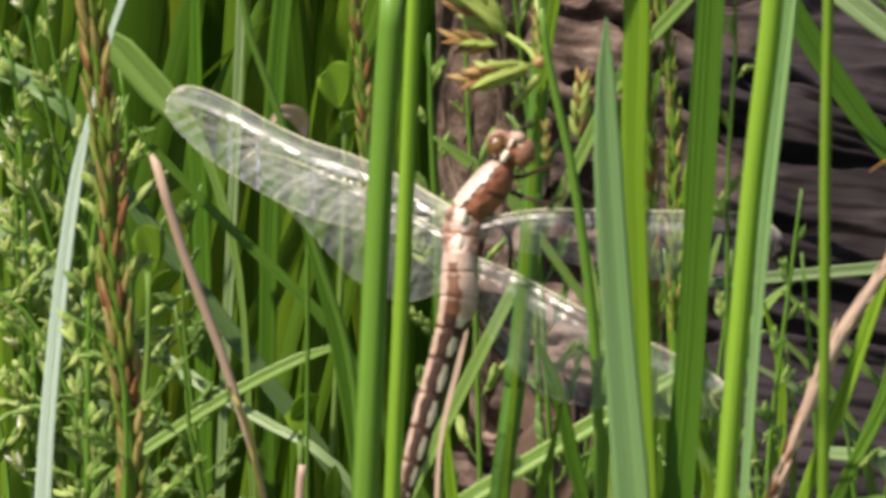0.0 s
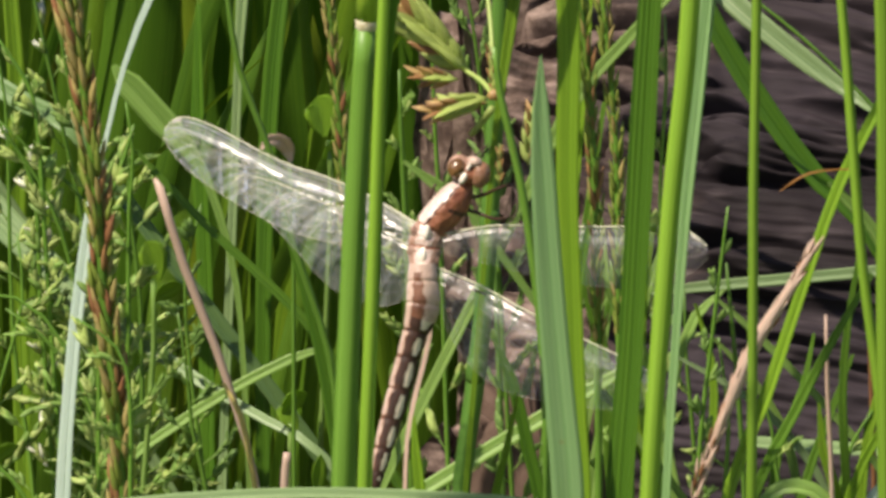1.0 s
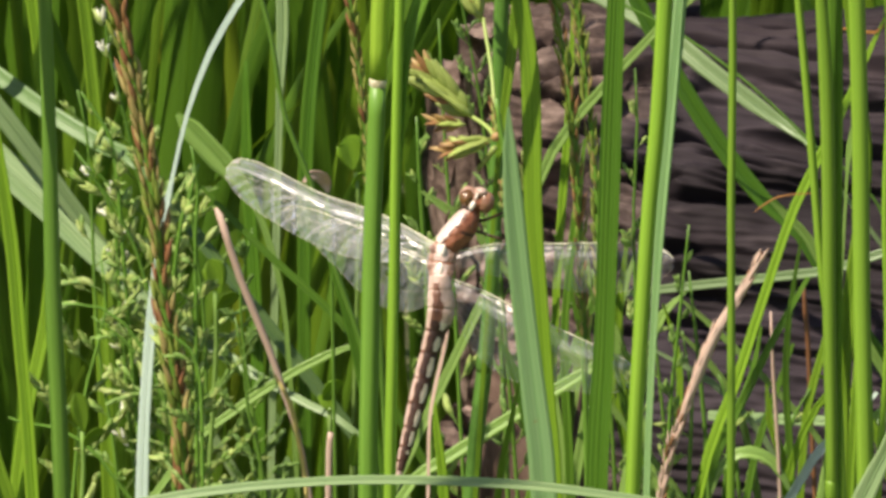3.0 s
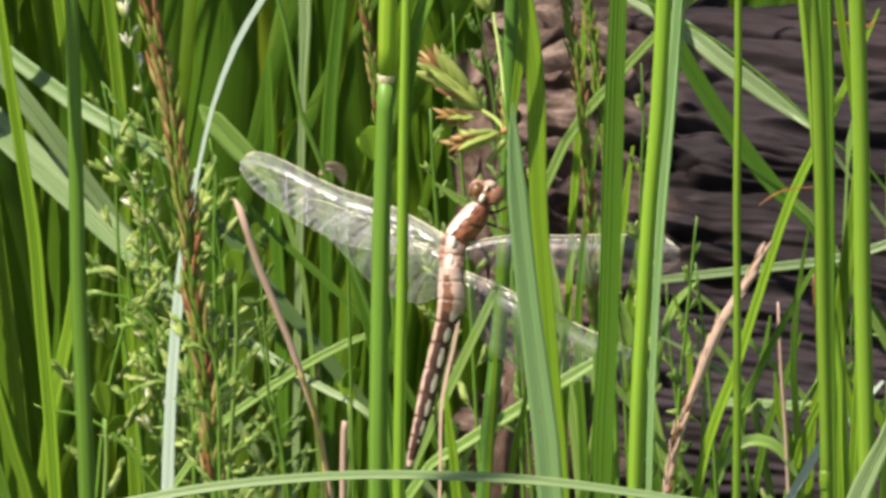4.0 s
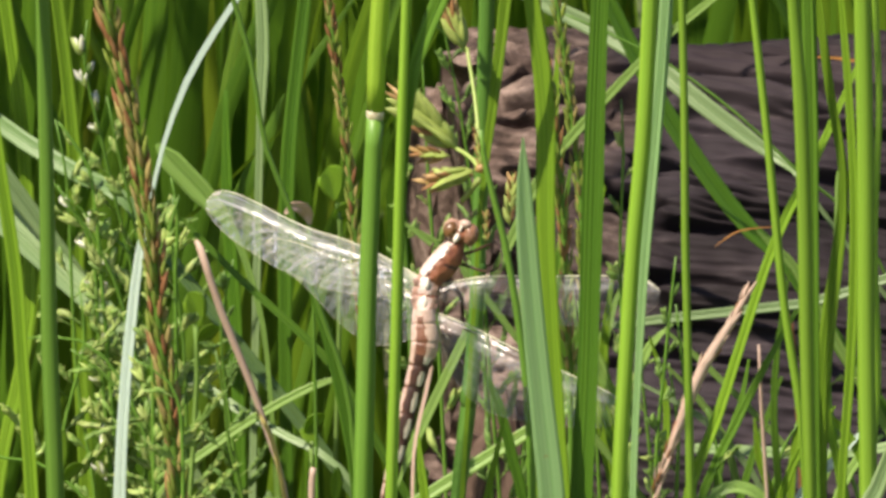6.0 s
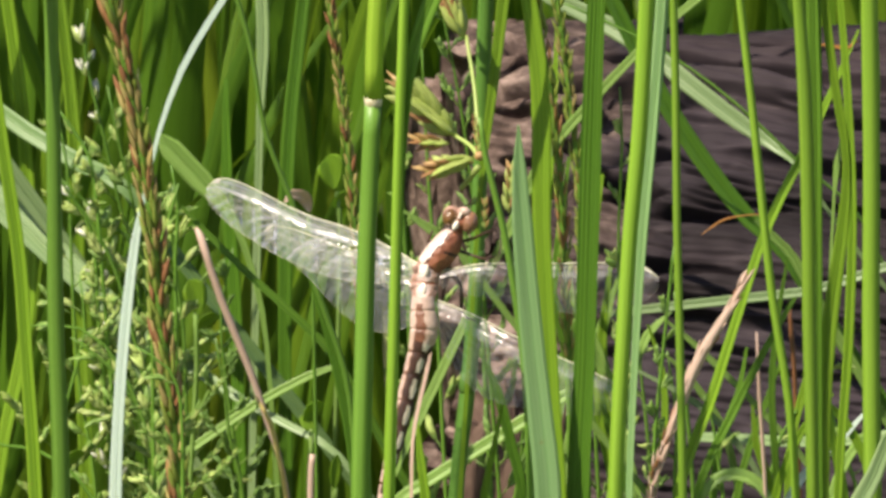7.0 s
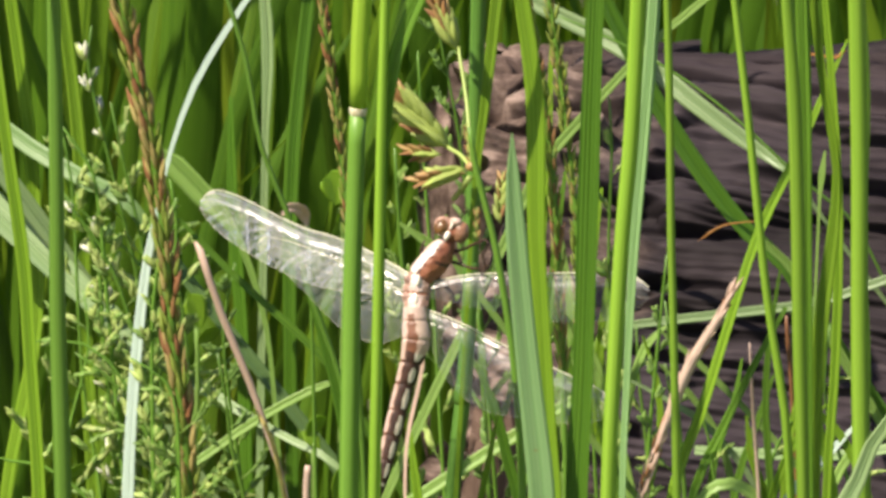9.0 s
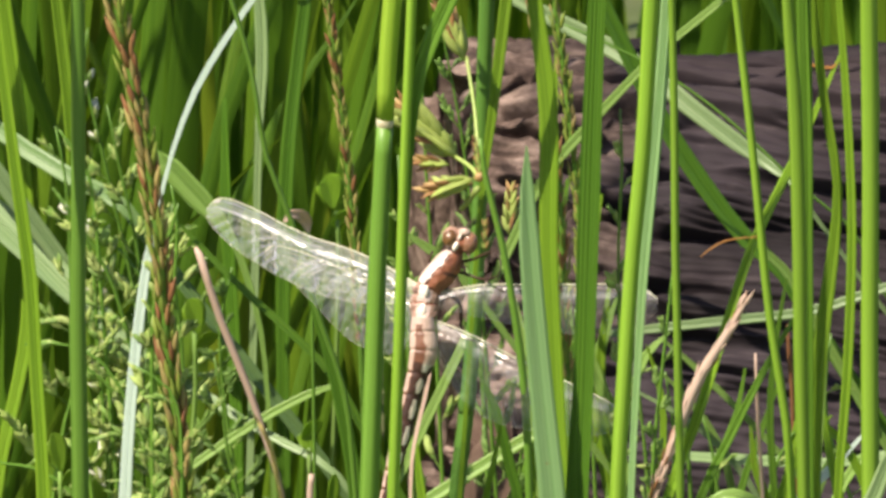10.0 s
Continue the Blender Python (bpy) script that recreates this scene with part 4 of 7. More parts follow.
blade("left_low", leaf_mid, "green leaf blade leaning out of the clump",
      [(-50.9, 64.0, -4.0), (-57.5, 62.0, 113.5), (-68.8, 60.0, 189.1), (-71.2, 60.0, 198.0), (-73.9, 60.0, 207.7), (-77.9, 58.0, 222.1), (-84.2, 52.0, 227.1)],
      [1.97, 1.97, 1.97, 1.8, 1.48, 1.18, 0.25])
blade("pale_back", leaf_sage, "pale blurred blade among the tall grass",
      [(-30.6, 144.0, -4.0), (-29.1, 142.0, 140.1), (-26.6, 140.0, 233.5), (-26.1, 140.0, 243.1), (-26.2, 140.0, 250.9), (-26.9, 140.0, 257.9), (-28.3, 138.0, 272.8), (-30.5, 132.0, 278.3)],
      [1.19, 1.19, 1.19, 1.86, 1.86, 1.35, 1.08, 0.25])
blade("head_leaf", leaf_pale, "short pale leaf behind the head",
      [(102.9, 44.0, -4.0), (65.7, 42.0, 142.9), (2.8, 40.0, 238.2), (-0.8, 40.0, 240.6), (-4.7, 40.0, 243.4)],
      [0.98, 0.98, 0.98, 1.38, 0.41])
stalk("mid_thin", stalk_mid, "thin green stalk behind the wings",
      [(10.3, 64.0, -4.0), (9.2, 62.0, 119.7), (7.4, 60.0, 199.4), (6.7, 60.0, 214.9), (6.0, 60.0, 226.8)],
      [0.74, 0.74, 0.74, 0.66, 0.41])
blade("mid_blade_a", leaf_mid, "green grass blade behind the wings",
      [(19.5, 62.0, -4.0), (18.4, 60.0, 119.9), (16.5, 58.0, 199.9), (15.8, 58.0, 215.4), (17.0, 58.0, 230.6), (19.0, 58.0, 246.7)],
      [1.31, 1.31, 1.31, 1.31, 1.15, 0.49])
blade("mid_blade_b", leaf_bright, "bright green grass blade before the log",
      [(9.8, 52.0, -4.0), (11.7, 50.0, 135.8), (14.8, 48.0, 226.4), (15.8, 48.0, 241.5), (16.8, 48.0, 255.8), (17.3, 48.0, 268.4)],
      [1.14, 1.14, 1.14, 1.31, 1.14, 0.41])
blade("right_blade_a", leaf_bright, "bright green grass blade",
      [(50.7, -26.0, -4.0), (52.7, -28.0, 133.4), (56.1, -30.0, 222.4), (57.4, -30.0, 241.4), (57.9, -30.0, 261.7), (57.2, -30.0, 278.0), (56.1, -30.0, 292.6), (53.5, -32.0, 327.5), (50.4, -38.0, 350.9)],
      [1.26, 1.26, 1.26, 1.34, 1.34, 1.18, 0.95, 0.76, 0.25])
blade("right_blade_b", leaf_mid, "narrow green grass blade",
      [(53.6, 29.0, -4.0), (51.7, 27.0, 124.9), (48.3, 25.0, 208.2), (47.6, 25.0, 218.5), (48.1, 25.0, 228.5), (49.9, 25.0, 240.2)],
      [1.05, 1.05, 1.05, 1.05, 0.89, 0.32])
blade("left_blade_b", leaf_bright, "bright green grass blade in the clump",
      [(-50.5, 134.0, -4.0), (-51.3, 132.0, 109.0), (-52.7, 130.0, 181.7), (-53.6, 130.0, 206.4), (-54.0, 130.0, 232.6), (-56.5, 130.0, 258.6), (-59.9, 128.0, 293.5), (-63.9, 122.0, 316.8)],
      [2.19, 2.19, 2.19, 2.36, 2.19, 1.86, 1.49, 0.25])
blade("left_blade_c", leaf_bright, "bright green grass blade in the clump",
      [(-77.8, 144.0, -4.0), (-73.4, 142.0, 107.5), (-66.0, 140.0, 179.2), (-61.3, 140.0, 204.0), (-61.7, 140.0, 230.3), (-64.6, 140.0, 256.4), (-68.5, 138.0, 291.2), (-73.2, 132.0, 314.5)],
      [2.03, 2.03, 2.03, 2.2, 2.2, 1.86, 1.49, 0.25])
blade("left_blade_d", leaf_deep, "deep green grass blade in the clump",
      [(-28.6, 139.0, -4.0), (-29.1, 137.0, 108.2), (-29.9, 135.0, 180.3), (-30.4, 135.0, 205.0), (-31.4, 135.0, 222.5), (-31.6, 135.0, 240.0)],
      [2.03, 2.03, 2.03, 2.37, 2.2, 0.68])
blade("left_blade_e", leaf_deep, "deep green grass blade in the clump",
      [(-22.5, 129.0, -4.0), (-22.6, 127.0, 109.7), (-22.8, 125.0, 182.8), (-22.9, 125.0, 207.5), (-22.1, 125.0, 233.6), (-19.2, 125.0, 259.5), (-15.4, 123.0, 294.3), (-10.8, 117.0, 317.6)],
      [1.85, 1.85, 1.85, 2.19, 2.36, 2.02, 1.62, 0.25])
blade("lr_a", leaf_bright, "narrow bright green blade low down",
      [(14.7, 39.0, -4.0), (20.6, 37.0, 123.0), (30.8, 35.0, 205.1), (32.5, 35.0, 212.7), (32.1, 35.0, 221.1), (30.1, 35.0, 227.8)],
      [1.14, 1.14, 1.14, 1.14, 0.97, 0.32])
blade("lr_b", leaf_mid, "narrow green blade low down",
      [(29.3, 44.0, -4.0), (33.2, 42.0, 122.2), (39.7, 40.0, 203.7), (40.6, 40.0, 209.6), (43.1, 40.0, 216.4), (44.3, 40.0, 223.1)],
      [1.14, 1.14, 1.14, 1.06, 0.89, 0.33])
blade("lr_c", leaf_pale, "narrow pale leaning blade low down",
      [(62.8, 54.0, -4.0), (55.4, 52.0, 120.7), (42.9, 50.0, 201.1), (40.5, 50.0, 209.6), (36.5, 50.0, 215.6), (32.4, 50.0, 219.8)],
      [1.06, 1.06, 1.06, 1.14, 0.98, 0.33])
blade("lr_d", leaf_bright, "narrow bright green blade low down",
      [(16.8, 26.0, -4.0), (28.7, 24.0, 125.0), (48.8, 22.0, 208.3), (52.1, 22.0, 215.8), (56.3, 22.0, 220.8)],
      [1.21, 1.21, 1.21, 1.05, 0.32])
stalk("lr_e", stalk_bright, "slender bright green stalk by the log",
      [(56.0, 16.0, -4.0), (57.8, 14.0, 126.5), (60.9, 12.0, 210.8), (62.0, 12.0, 226.7), (61.6, 12.0, 247.4), (62.2, 12.0, 268.1), (61.5, 12.0, 284.6), (59.8, 10.0, 324.6), (57.8, 4.0, 360.5)],
      [1.05, 1.05, 1.05, 1.05, 0.96, 0.96, 0.88, 0.7, 0.25])
blade("lr_f", leaf_mid, "short green blade low down",
      [(49.4, 34.0, -4.0), (41.0, 32.0, 123.8), (26.7, 30.0, 206.4), (24.4, 30.0, 214.0), (23.2, 30.0, 220.7)],
      [1.3, 1.3, 1.3, 1.13, 0.41])
blade("lr_g", leaf_pale, "short pale leaf before the log",
      [(4.8, 64.0, -4.0), (13.5, 62.0, 127.9), (28.1, 60.0, 213.1), (30.3, 60.0, 219.9), (33.8, 60.0, 223.3)],
      [1.15, 1.15, 1.15, 1.31, 0.33])
blade("lr_h", leaf_sage, "pale thin leaf crossing low",
      [(91.3, 49.0, -4.0), (74.5, 47.0, 121.4), (46.2, 45.0, 202.4), (43.0, 45.0, 207.5), (37.3, 45.0, 213.4), (28.3, 45.0, 218.6)],
      [0.82, 0.82, 0.82, 0.98, 0.98, 0.41])
blade("lr_i", leaf_pale, "pale thin leaf crossing low",
      [(109.4, 54.0, -4.0), (89.0, 52.0, 120.6), (54.4, 50.0, 201.1), (47.1, 50.0, 210.4), (37.3, 50.0, 220.6), (32.4, 50.0, 224.9)],
      [0.82, 0.82, 0.82, 0.98, 0.9, 0.33])
blade("lr_j", leaf_bright, "bright leaf blade low by the log",
      [(43.7, 42.0, -4.0), (46.2, 40.0, 122.5), (50.3, 38.0, 204.2), (51.0, 38.0, 211.8), (53.3, 38.0, 220.2), (54.6, 38.0, 226.9)],
      [1.3, 1.3, 1.3, 1.3, 1.14, 0.41])
blade("fill_b", leaf_pale, "pale green blade behind the wings",
      [(24.4, 79.0, -4.0), (21.0, 77.0, 116.9), (15.4, 75.0, 194.8), (13.4, 75.0, 209.4), (12.3, 75.0, 219.7), (10.7, 75.0, 226.5)],
      [1.82, 1.82, 1.82, 1.98, 1.65, 0.41])
blade("fill_c", leaf_mid, "plain green blade behind the wings",
      [(26.7, 70.0, -4.0), (24.4, 68.0, 118.3), (20.7, 66.0, 197.1), (19.4, 66.0, 211.6), (17.4, 66.0, 221.9), (14.6, 66.0, 230.4)],
      [1.81, 1.81, 1.81, 1.97, 1.64, 0.41])
blade("fill_d", leaf_pale, "pale green blade behind the wings",
      [(-1.5, 74.0, -4.0), (6.2, 72.0, 121.3), (19.2, 70.0, 202.1), (22.2, 70.0, 212.3), (24.0, 70.0, 219.1), (26.1, 70.0, 225.9)],
      [1.65, 1.65, 1.65, 1.98, 1.65, 0.41])
blade("fill_e", leaf_bright, "bright green blade behind the wings",
      [(36.5, 64.0, -4.0), (32.5, 62.0, 119.2), (25.7, 60.0, 198.6), (24.0, 60.0, 209.7), (23.7, 60.0, 219.1), (25.2, 60.0, 231.8)],
      [1.48, 1.48, 1.48, 1.64, 1.48, 0.41])
blade("fill_f", leaf_mid, "plain green blade before the log",
      [(-9.0, 84.0, -4.0), (-1.2, 82.0, 116.1), (12.0, 80.0, 193.6), (15.4, 80.0, 204.7), (19.7, 80.0, 215.0), (22.2, 80.0, 221.8)],
      [1.32, 1.32, 1.32, 1.49, 1.32, 0.41])
blade("pale_bud", leaf_pale, "small pale bud among the stalks",
      [(47.4, -36.0, -4.0), (50.3, -38.0, 159.2), (55.2, -40.0, 265.4), (55.6, -40.0, 269.4), (56.0, -40.0, 272.6)],
      [0.4, 0.4, 0.4, 1.02, 0.24])
blade("lr_k", leaf_bright, "bright short blade low in the clump",
      [(69.9, 32.0, -4.0), (61.4, 30.0, 124.1), (47.1, 28.0, 206.8), (45.5, 28.0, 211.8), (44.9, 28.0, 217.7)],
      [1.29, 1.29, 1.29, 1.13, 0.32])
blade("lr_l", leaf_pale, "pale curved leaf low in the clump",
      [(15.9, 24.0, -4.0), (31.1, 22.0, 125.3), (56.9, 20.0, 208.8), (60.2, 20.0, 214.6), (63.0, 20.0, 217.1)],
      [1.45, 1.45, 1.45, 1.45, 0.48])
blade("lr_m", leaf_bright, "bright leaning blade low in the clump",
      [(92.9, 19.0, -4.0), (81.3, 17.0, 126.0), (61.7, 15.0, 210.1), (58.5, 15.0, 217.6), (55.3, 15.0, 221.0), (52.1, 15.0, 222.2)],
      [1.29, 1.29, 1.29, 1.29, 1.13, 0.32])
blade("lr_n", leaf_pale, "pale short blade low in the clump",
      [(30.7, 29.0, -4.0), (39.4, 27.0, 124.5), (54.0, 25.0, 207.5), (55.1, 25.0, 210.9), (56.9, 25.0, 215.1)],
      [1.62, 1.62, 1.62, 1.46, 0.4])
blade("fill_i", leaf_pale, "soft pale green blade behind the wings",
      [(5.3, 96.0, -4.0), (9.3, 94.0, 114.3), (15.9, 92.0, 190.4), (17.7, 92.0, 201.6), (19.5, 92.0, 212.0), (18.7, 92.0, 222.3), (17.2, 92.0, 232.6)],
      [1.5, 1.5, 1.5, 1.83, 1.83, 1.5, 0.5])
blade("fill_j", leaf_bright, "soft bright green blade before the log",
      [(39.8, 89.0, -4.0), (34.4, 87.0, 115.3), (25.2, 85.0, 192.2), (22.4, 85.0, 205.1), (21.3, 85.0, 215.4), (22.6, 85.0, 227.4), (24.0, 85.0, 237.6)],
      [1.33, 1.33, 1.33, 1.66, 1.66, 1.33, 0.41])


# ---- broad-leaved herbs in the clump ----
def herb(key, label, ctrl, leaves):
    """A slender stem with rounded soft leaves: each leaf from its base to its tip, and its width."""
    ob, o = rooted(key, "herb", ctrl)
    part("stem", tube_mesh("stem", ctrl, [0.7] * len(ctrl), leaf_pale, o, 6), ob)
    for base, tip, width in leaves:
        b0, t0 = Vector(base), Vector(tip)
        line = [tuple(b0.lerp(t0, f) + Vector((0, 0, 0.25 * width * math.sin(math.pi * f)))) for f in (0, 0.2, 0.45, 0.7, 0.9, 1.0)]
        part("leaf", ribbon_mesh("leaf", line, [width * k for k in (0.15, 0.75, 1.0, 0.85, 0.4, 0.08)], leaf_bright, o, 0.25, 0, 0.3), ob)
    return tagged(ob, label, "herb", "herbs")


herb("herb_wing", "soft green herb with a rounded leaf behind the wing",
     [(-20, 118, -4.0), (-18, 116, 120.0), (-14.5, 114.0, 220.1), (-14.9, 113.0, 228.1)],
     [((-15.3, 112.0, 228.9), (-16.6, 112.0, 233.7), 4.4), ((-15.5, 113.0, 225.9), (-11.8, 113.0, 227.7), 2.6)])
herb("herb_tan", "pale herb with rounded leaves beside the dead stalk",
     [(-40, 82, -4.0), (-41, 80, 120.0), (-35.2, 79.0, 210.2), (-35.3, 78.0, 219.0)],
     [((-34.7, 78.0, 218.6), (-36.3, 78.0, 223.7), 3.6), ((-35.0, 78.0, 216.3), (-31.7, 78.0, 218.3), 2.4)])
herb("herb_low", "pale low herb among the grass",
     [(-20, 97, -4.0), (-20.5, 95, 110.0), (-18.9, 94.0, 187.1), (-18.8, 93.0, 197.4)],
     [((-19.8, 93.0, 198.5), (-16.8, 93.0, 201.2), 2.6), ((-18.0, 93.0, 196.6), (-20.6, 93.0, 199.0), 2.2)])
herb("herb_edge", "pale herb with a narrow upright leaf",
     [(-17, 92, -4.0), (-17, 90, 110.0), (-15.2, 89.0, 186.6), (-15.2, 88.0, 189.6)],
     [((-15.4, 88.0, 189.3), (-15.0, 88.0, 194.8), 2.0)])
herb("herb_left", "pale herb leaves between the stalks",
     [(-62, 88, -4.0), (-61, 86, 110.0), (-55.1, 85.0, 189.8), (-55.2, 84.0, 196.1)],
     [((-54.9, 84.0, 196.2), (-56.2, 84.0, 202.1), 3.0), ((-55.0, 84.0, 194.0), (-51.7, 84.0, 196.4), 2.2)])
def withered_grass(key, label, ctrl, tip, widths):
    """A thin green stalk whose end is a curled dead leaf."""
    ob, o = rooted(key, "withered_grass", ctrl)
    part("stalk", tube_mesh("stalk", ctrl, [0.5] * len(ctrl), stalk_mid, o, 6), ob)
    part("leaf_tip", ribbon_mesh("leaf_tip", tip, widths, straw, o, 0.4), ob, "curled tan dead leaf tip")
    return tagged(ob, label, "grass", "sedges and grasses")


withered_grass("tan_curl", "thin grass stalk with a curled tan dead tip",
      [(-16.0, 62.0, -4.0), (-17.0, 60.0, 130.0), (-18.0, 58.0, 230.2), (-18.4, 57.0, 239.0)],
      [(-18.4, 57.0, 239.0), (-18.7, 57.0, 240.4), (-19.2, 56.0, 241.5), (-20.8, 55.0, 242.2), (-21.9, 54.0, 241.3)],
      [0.5, 1.6, 1.9, 1.3, 0.4])


def jointed_stalk(key, label, lower, lw, upper, uw):
    """A grass stalk with a swollen pale node and the brighter sheath above it."""
    ob, o = rooted(key, "jointed_rush", lower)
    part("stalk", tube_mesh("stalk", lower, lw, stalk_mid, o, 14), ob)
    part("sheath", tube_mesh("sheath", upper, uw, stalk_lime, o, 14), ob, "bright yellow-green leaf sheath")
    x, y, z = upper[0]
    w = uw[0]
    part("stem_node", tube_mesh("stem_node", [(x, y, z - 0.9), (x, y, z - 0.4), (x, y, z + 0.1), (x, y, z + 0.5)], [w * 0.84, w * 1.0, w * 1.03, w * 0.99], node_skin, o, 14, 0.3), ob, "pale brown stem node")
    return tagged(ob, label, "rush", "rushes")


jointed_stalk("main_stalk", "thick green grass stalk with a pale swollen node",
      [(-12.6, -21.0, -4.0), (-11.6, -23.0, 132.9), (-10.0, -25.0, 221.5), (-9.5, -25.0, 236.4), (-8.9, -25.0, 252.8), (-8.3, -25.0, 266.7), (-7.9, -25.0, 274.6)],
      [2.75, 2.75, 2.75, 2.68, 2.6, 2.45, 2.3],
      [(-7.8, -25.0, 275.3), (-7.4, -25.0, 284.6), (-6.7, -25.0, 293.5), (-2.6, -27.0, 348.3), (1.8, -33.0, 397.7)],
      [2.45, 2.6, 2.65, 2.2, 0.25])


# ---- seed heads ----
husk_red = seed_mesh("husk", bud_red, 3.5, 0.86, 0.8, 6, 0.10)
husk_green = seed_mesh("husk", bud_moss, 3.4, 0.84, 0.8, 6, 0.10)
husk_dark = seed_mesh("husk", rust, 3.3, 0.82, 0.8, 6, 0.10)
husk_ochre = seed_mesh("husk", bud_ochre, 3.2, 0.80, 0.8, 6, 0.10)
grain_pale = seed_mesh("husk", bud_green, 2.8, 1.2, 0.6, 6, 0.16)
grain_mid = seed_mesh("husk", leaf_pale, 2.7, 1.15, 0.6, 6, 0.18)
grain_dark = seed_mesh("husk", bud_dark, 2.4, 0.95, 0.6, 6, 0.14)
grain_white = seed_mesh("husk", bud_white, 1.7, 1.0, 0.8)


grain_shape = seed_mesh("husk", bud_green, 2.3, 1.15, 0.6, 5, 0.16)


def line_at(pts, f):
    i = min(int(f * (len(pts) - 1)), len(pts) - 2)
    u = f * (len(pts) - 1) - i
    return pts[i].lerp(pts[i + 1], u), (pts[i + 1] - pts[i]).normalized()


def spike(key, label, ctrl, widths, start, count, spread, choices, seed, size=1.0, skin=None, splay=(0.10, 0.34)):
    """A narrow spike: husks pressed to the stalk all round, from a part of its height upwards."""
    rng = random.Random(seed)
    ob, o = rooted(key, "grass_spike", ctrl)
    part("stalk", tube_mesh("stalk", ctrl, widths, skin or stalk_mid, o, 8), ob)
    pts, _ = spline(ctrl, widths, 2.0)
    for k in range(count):
        f = start + (1 - start) * (k + rng.uniform(0, 0.6)) / count
        p, tan = line_at(pts, min(f, 0.995))
        a = k * 2.4 + rng.uniform(-0.4, 0.4)
        side = Vector((math.cos(a), math.sin(a) * 0.7, 0))
        way = (tan + side * rng.uniform(*splay)).normalized()
        sc = size * rng.uniform(0.75, 1.25)
        m = place(p - o + side * spread * MM * rng.uniform(0.5, 1.0), way, a) @ Matrix.Scale(sc, 4)
        part("spikelet", choices[rng.randrange(len(choices))], ob, at=m)
    return tagged(ob, label, "grass spike", "grass spikes")


def panicle(key, label, ctrl, widths, start, branches, reach, choices, seed, size=1.0, lift=0.9, tips=None):
    """An open seed head: thin side branches, each with a row of small husks."""
    rng = random.Random(seed)
    ob, o = rooted(key, "seed_head", ctrl)
    part("stalk", tube_mesh("stalk", ctrl, widths, stalk_mid, o, 6), ob)
    pts, _ = spline(ctrl, widths, 2.0)
    mats = [c.materials[0] for c in choices] + ([tips[1].materials[0]] if tips else [])
    branches = max(9, int(branches * 0.62))
    for b in range(branches):
        f = start + (0.99 - start) * (b + 0.5 * rng.random()) / branches
        p, tan = line_at(pts, f)
        a = (b % 2) * math.pi + rng.uniform(-0.9, 0.9)
        side = Vector((math.cos(a), math.sin(a) * 0.8, rng.uniform(-0.1, 0.2)))
        way = (tan * lift * rng.uniform(0.6, 1.3) + side).normalized()
        length = 1.25 * reach * (1.5 - 0.95 * (f - start) / (1 - start)) * rng.uniform(0.5, 1.25)
        flower = bool(tips) and f > tips[0]
        if flower:
            way, length = (tan * 2 + side).normalized(), length * 0.4
        bend = Vector((rng.uniform(-0.18, 0.18) * length, 0, rng.uniform(-0.30, 0.42) * length))
        stout = rng.uniform(0.6, 1.3)
        end = p / MM + way * length + bend
        mid = p / MM + way * length * 0.5 + bend * 0.1
        twig_line = [tuple(p / MM), tuple(mid), tuple(end)]
        br = part("branch", tube_mesh("branch", twig_line, [0.24, 0.20, 0.12], leaf_pale, o, 4, 2.0), ob)
        bp, _ = spline(twig_line, [1, 1, 1], 0.5)
        n = max(7, int(length / (0.32 * size * stout)))
        verts, faces, ids = [], [], []
        for s in range(n):
            g = 0.25 + 0.74 * (s + 0.5) / n
            q, qt = line_at(bp, min(g, 0.99))
            sa = s * math.pi + a + rng.uniform(-0.6, 0.6)
            out = (qt + Vector((math.cos(sa), math.sin(sa) * 0.7, 0.15)) * rng.uniform(0.15, 0.60)).normalized()
            grow = 0.84 * size * stout * (1.1 - 0.45 * g) * rng.uniform(0.65, 1.1)
            if flower:
                grow *= 1.15
            m = place(q - o, out, sa) @ Matrix.Scale(grow, 4)
            base = len(verts)
            verts += [m @ v.co for v in grain_shape.vertices]
            faces += [tuple(base + i for i in f2.vertices) for f2 in grain_shape.polygons]
            ids += [len(mats) - 1 if flower and s > n // 3 else rng.randrange(len(choices))] * len(grain_shape.polygons)
        row = mesh_of("spikelet", verts, faces, mats, [(v[0] * 400, v[2] * 400) for v in verts])
        row.polygons.foreach_set("material_index", ids)
        tagged(part("spikelet", row, br), kind="stuff")
    return tagged(ob, label, "seed head", "seed heads")


spike("spike_stalk_red", "grass spike with reddish brown and green husks",
      [(-31.3, 54.0, -4.0), (-33.4, 52.0, 121.4), (-37.0, 50.0, 202.3), (-37.9, 50.0, 213.5), (-39.3, 50.0, 226.2), (-39.8, 50.0, 234.6), (-41.8, 50.0, 251.5), (-44.2, 50.0, 264.1), (-46.7, 50.0, 276.7), (-50.6, 48.0, 296.3), (-56.1, 42.0, 314.0)],
      [1.31, 1.31, 1.31, 1.23, 1.14, 1.06, 0.98, 0.82, 0.65, 0.52, 0.25],
      0.63, 300, 1.25, [husk_red, husk_green, husk_ochre, husk_dark, husk_ochre, husk_green], 11, 1.12, None, (0.06, 0.26))
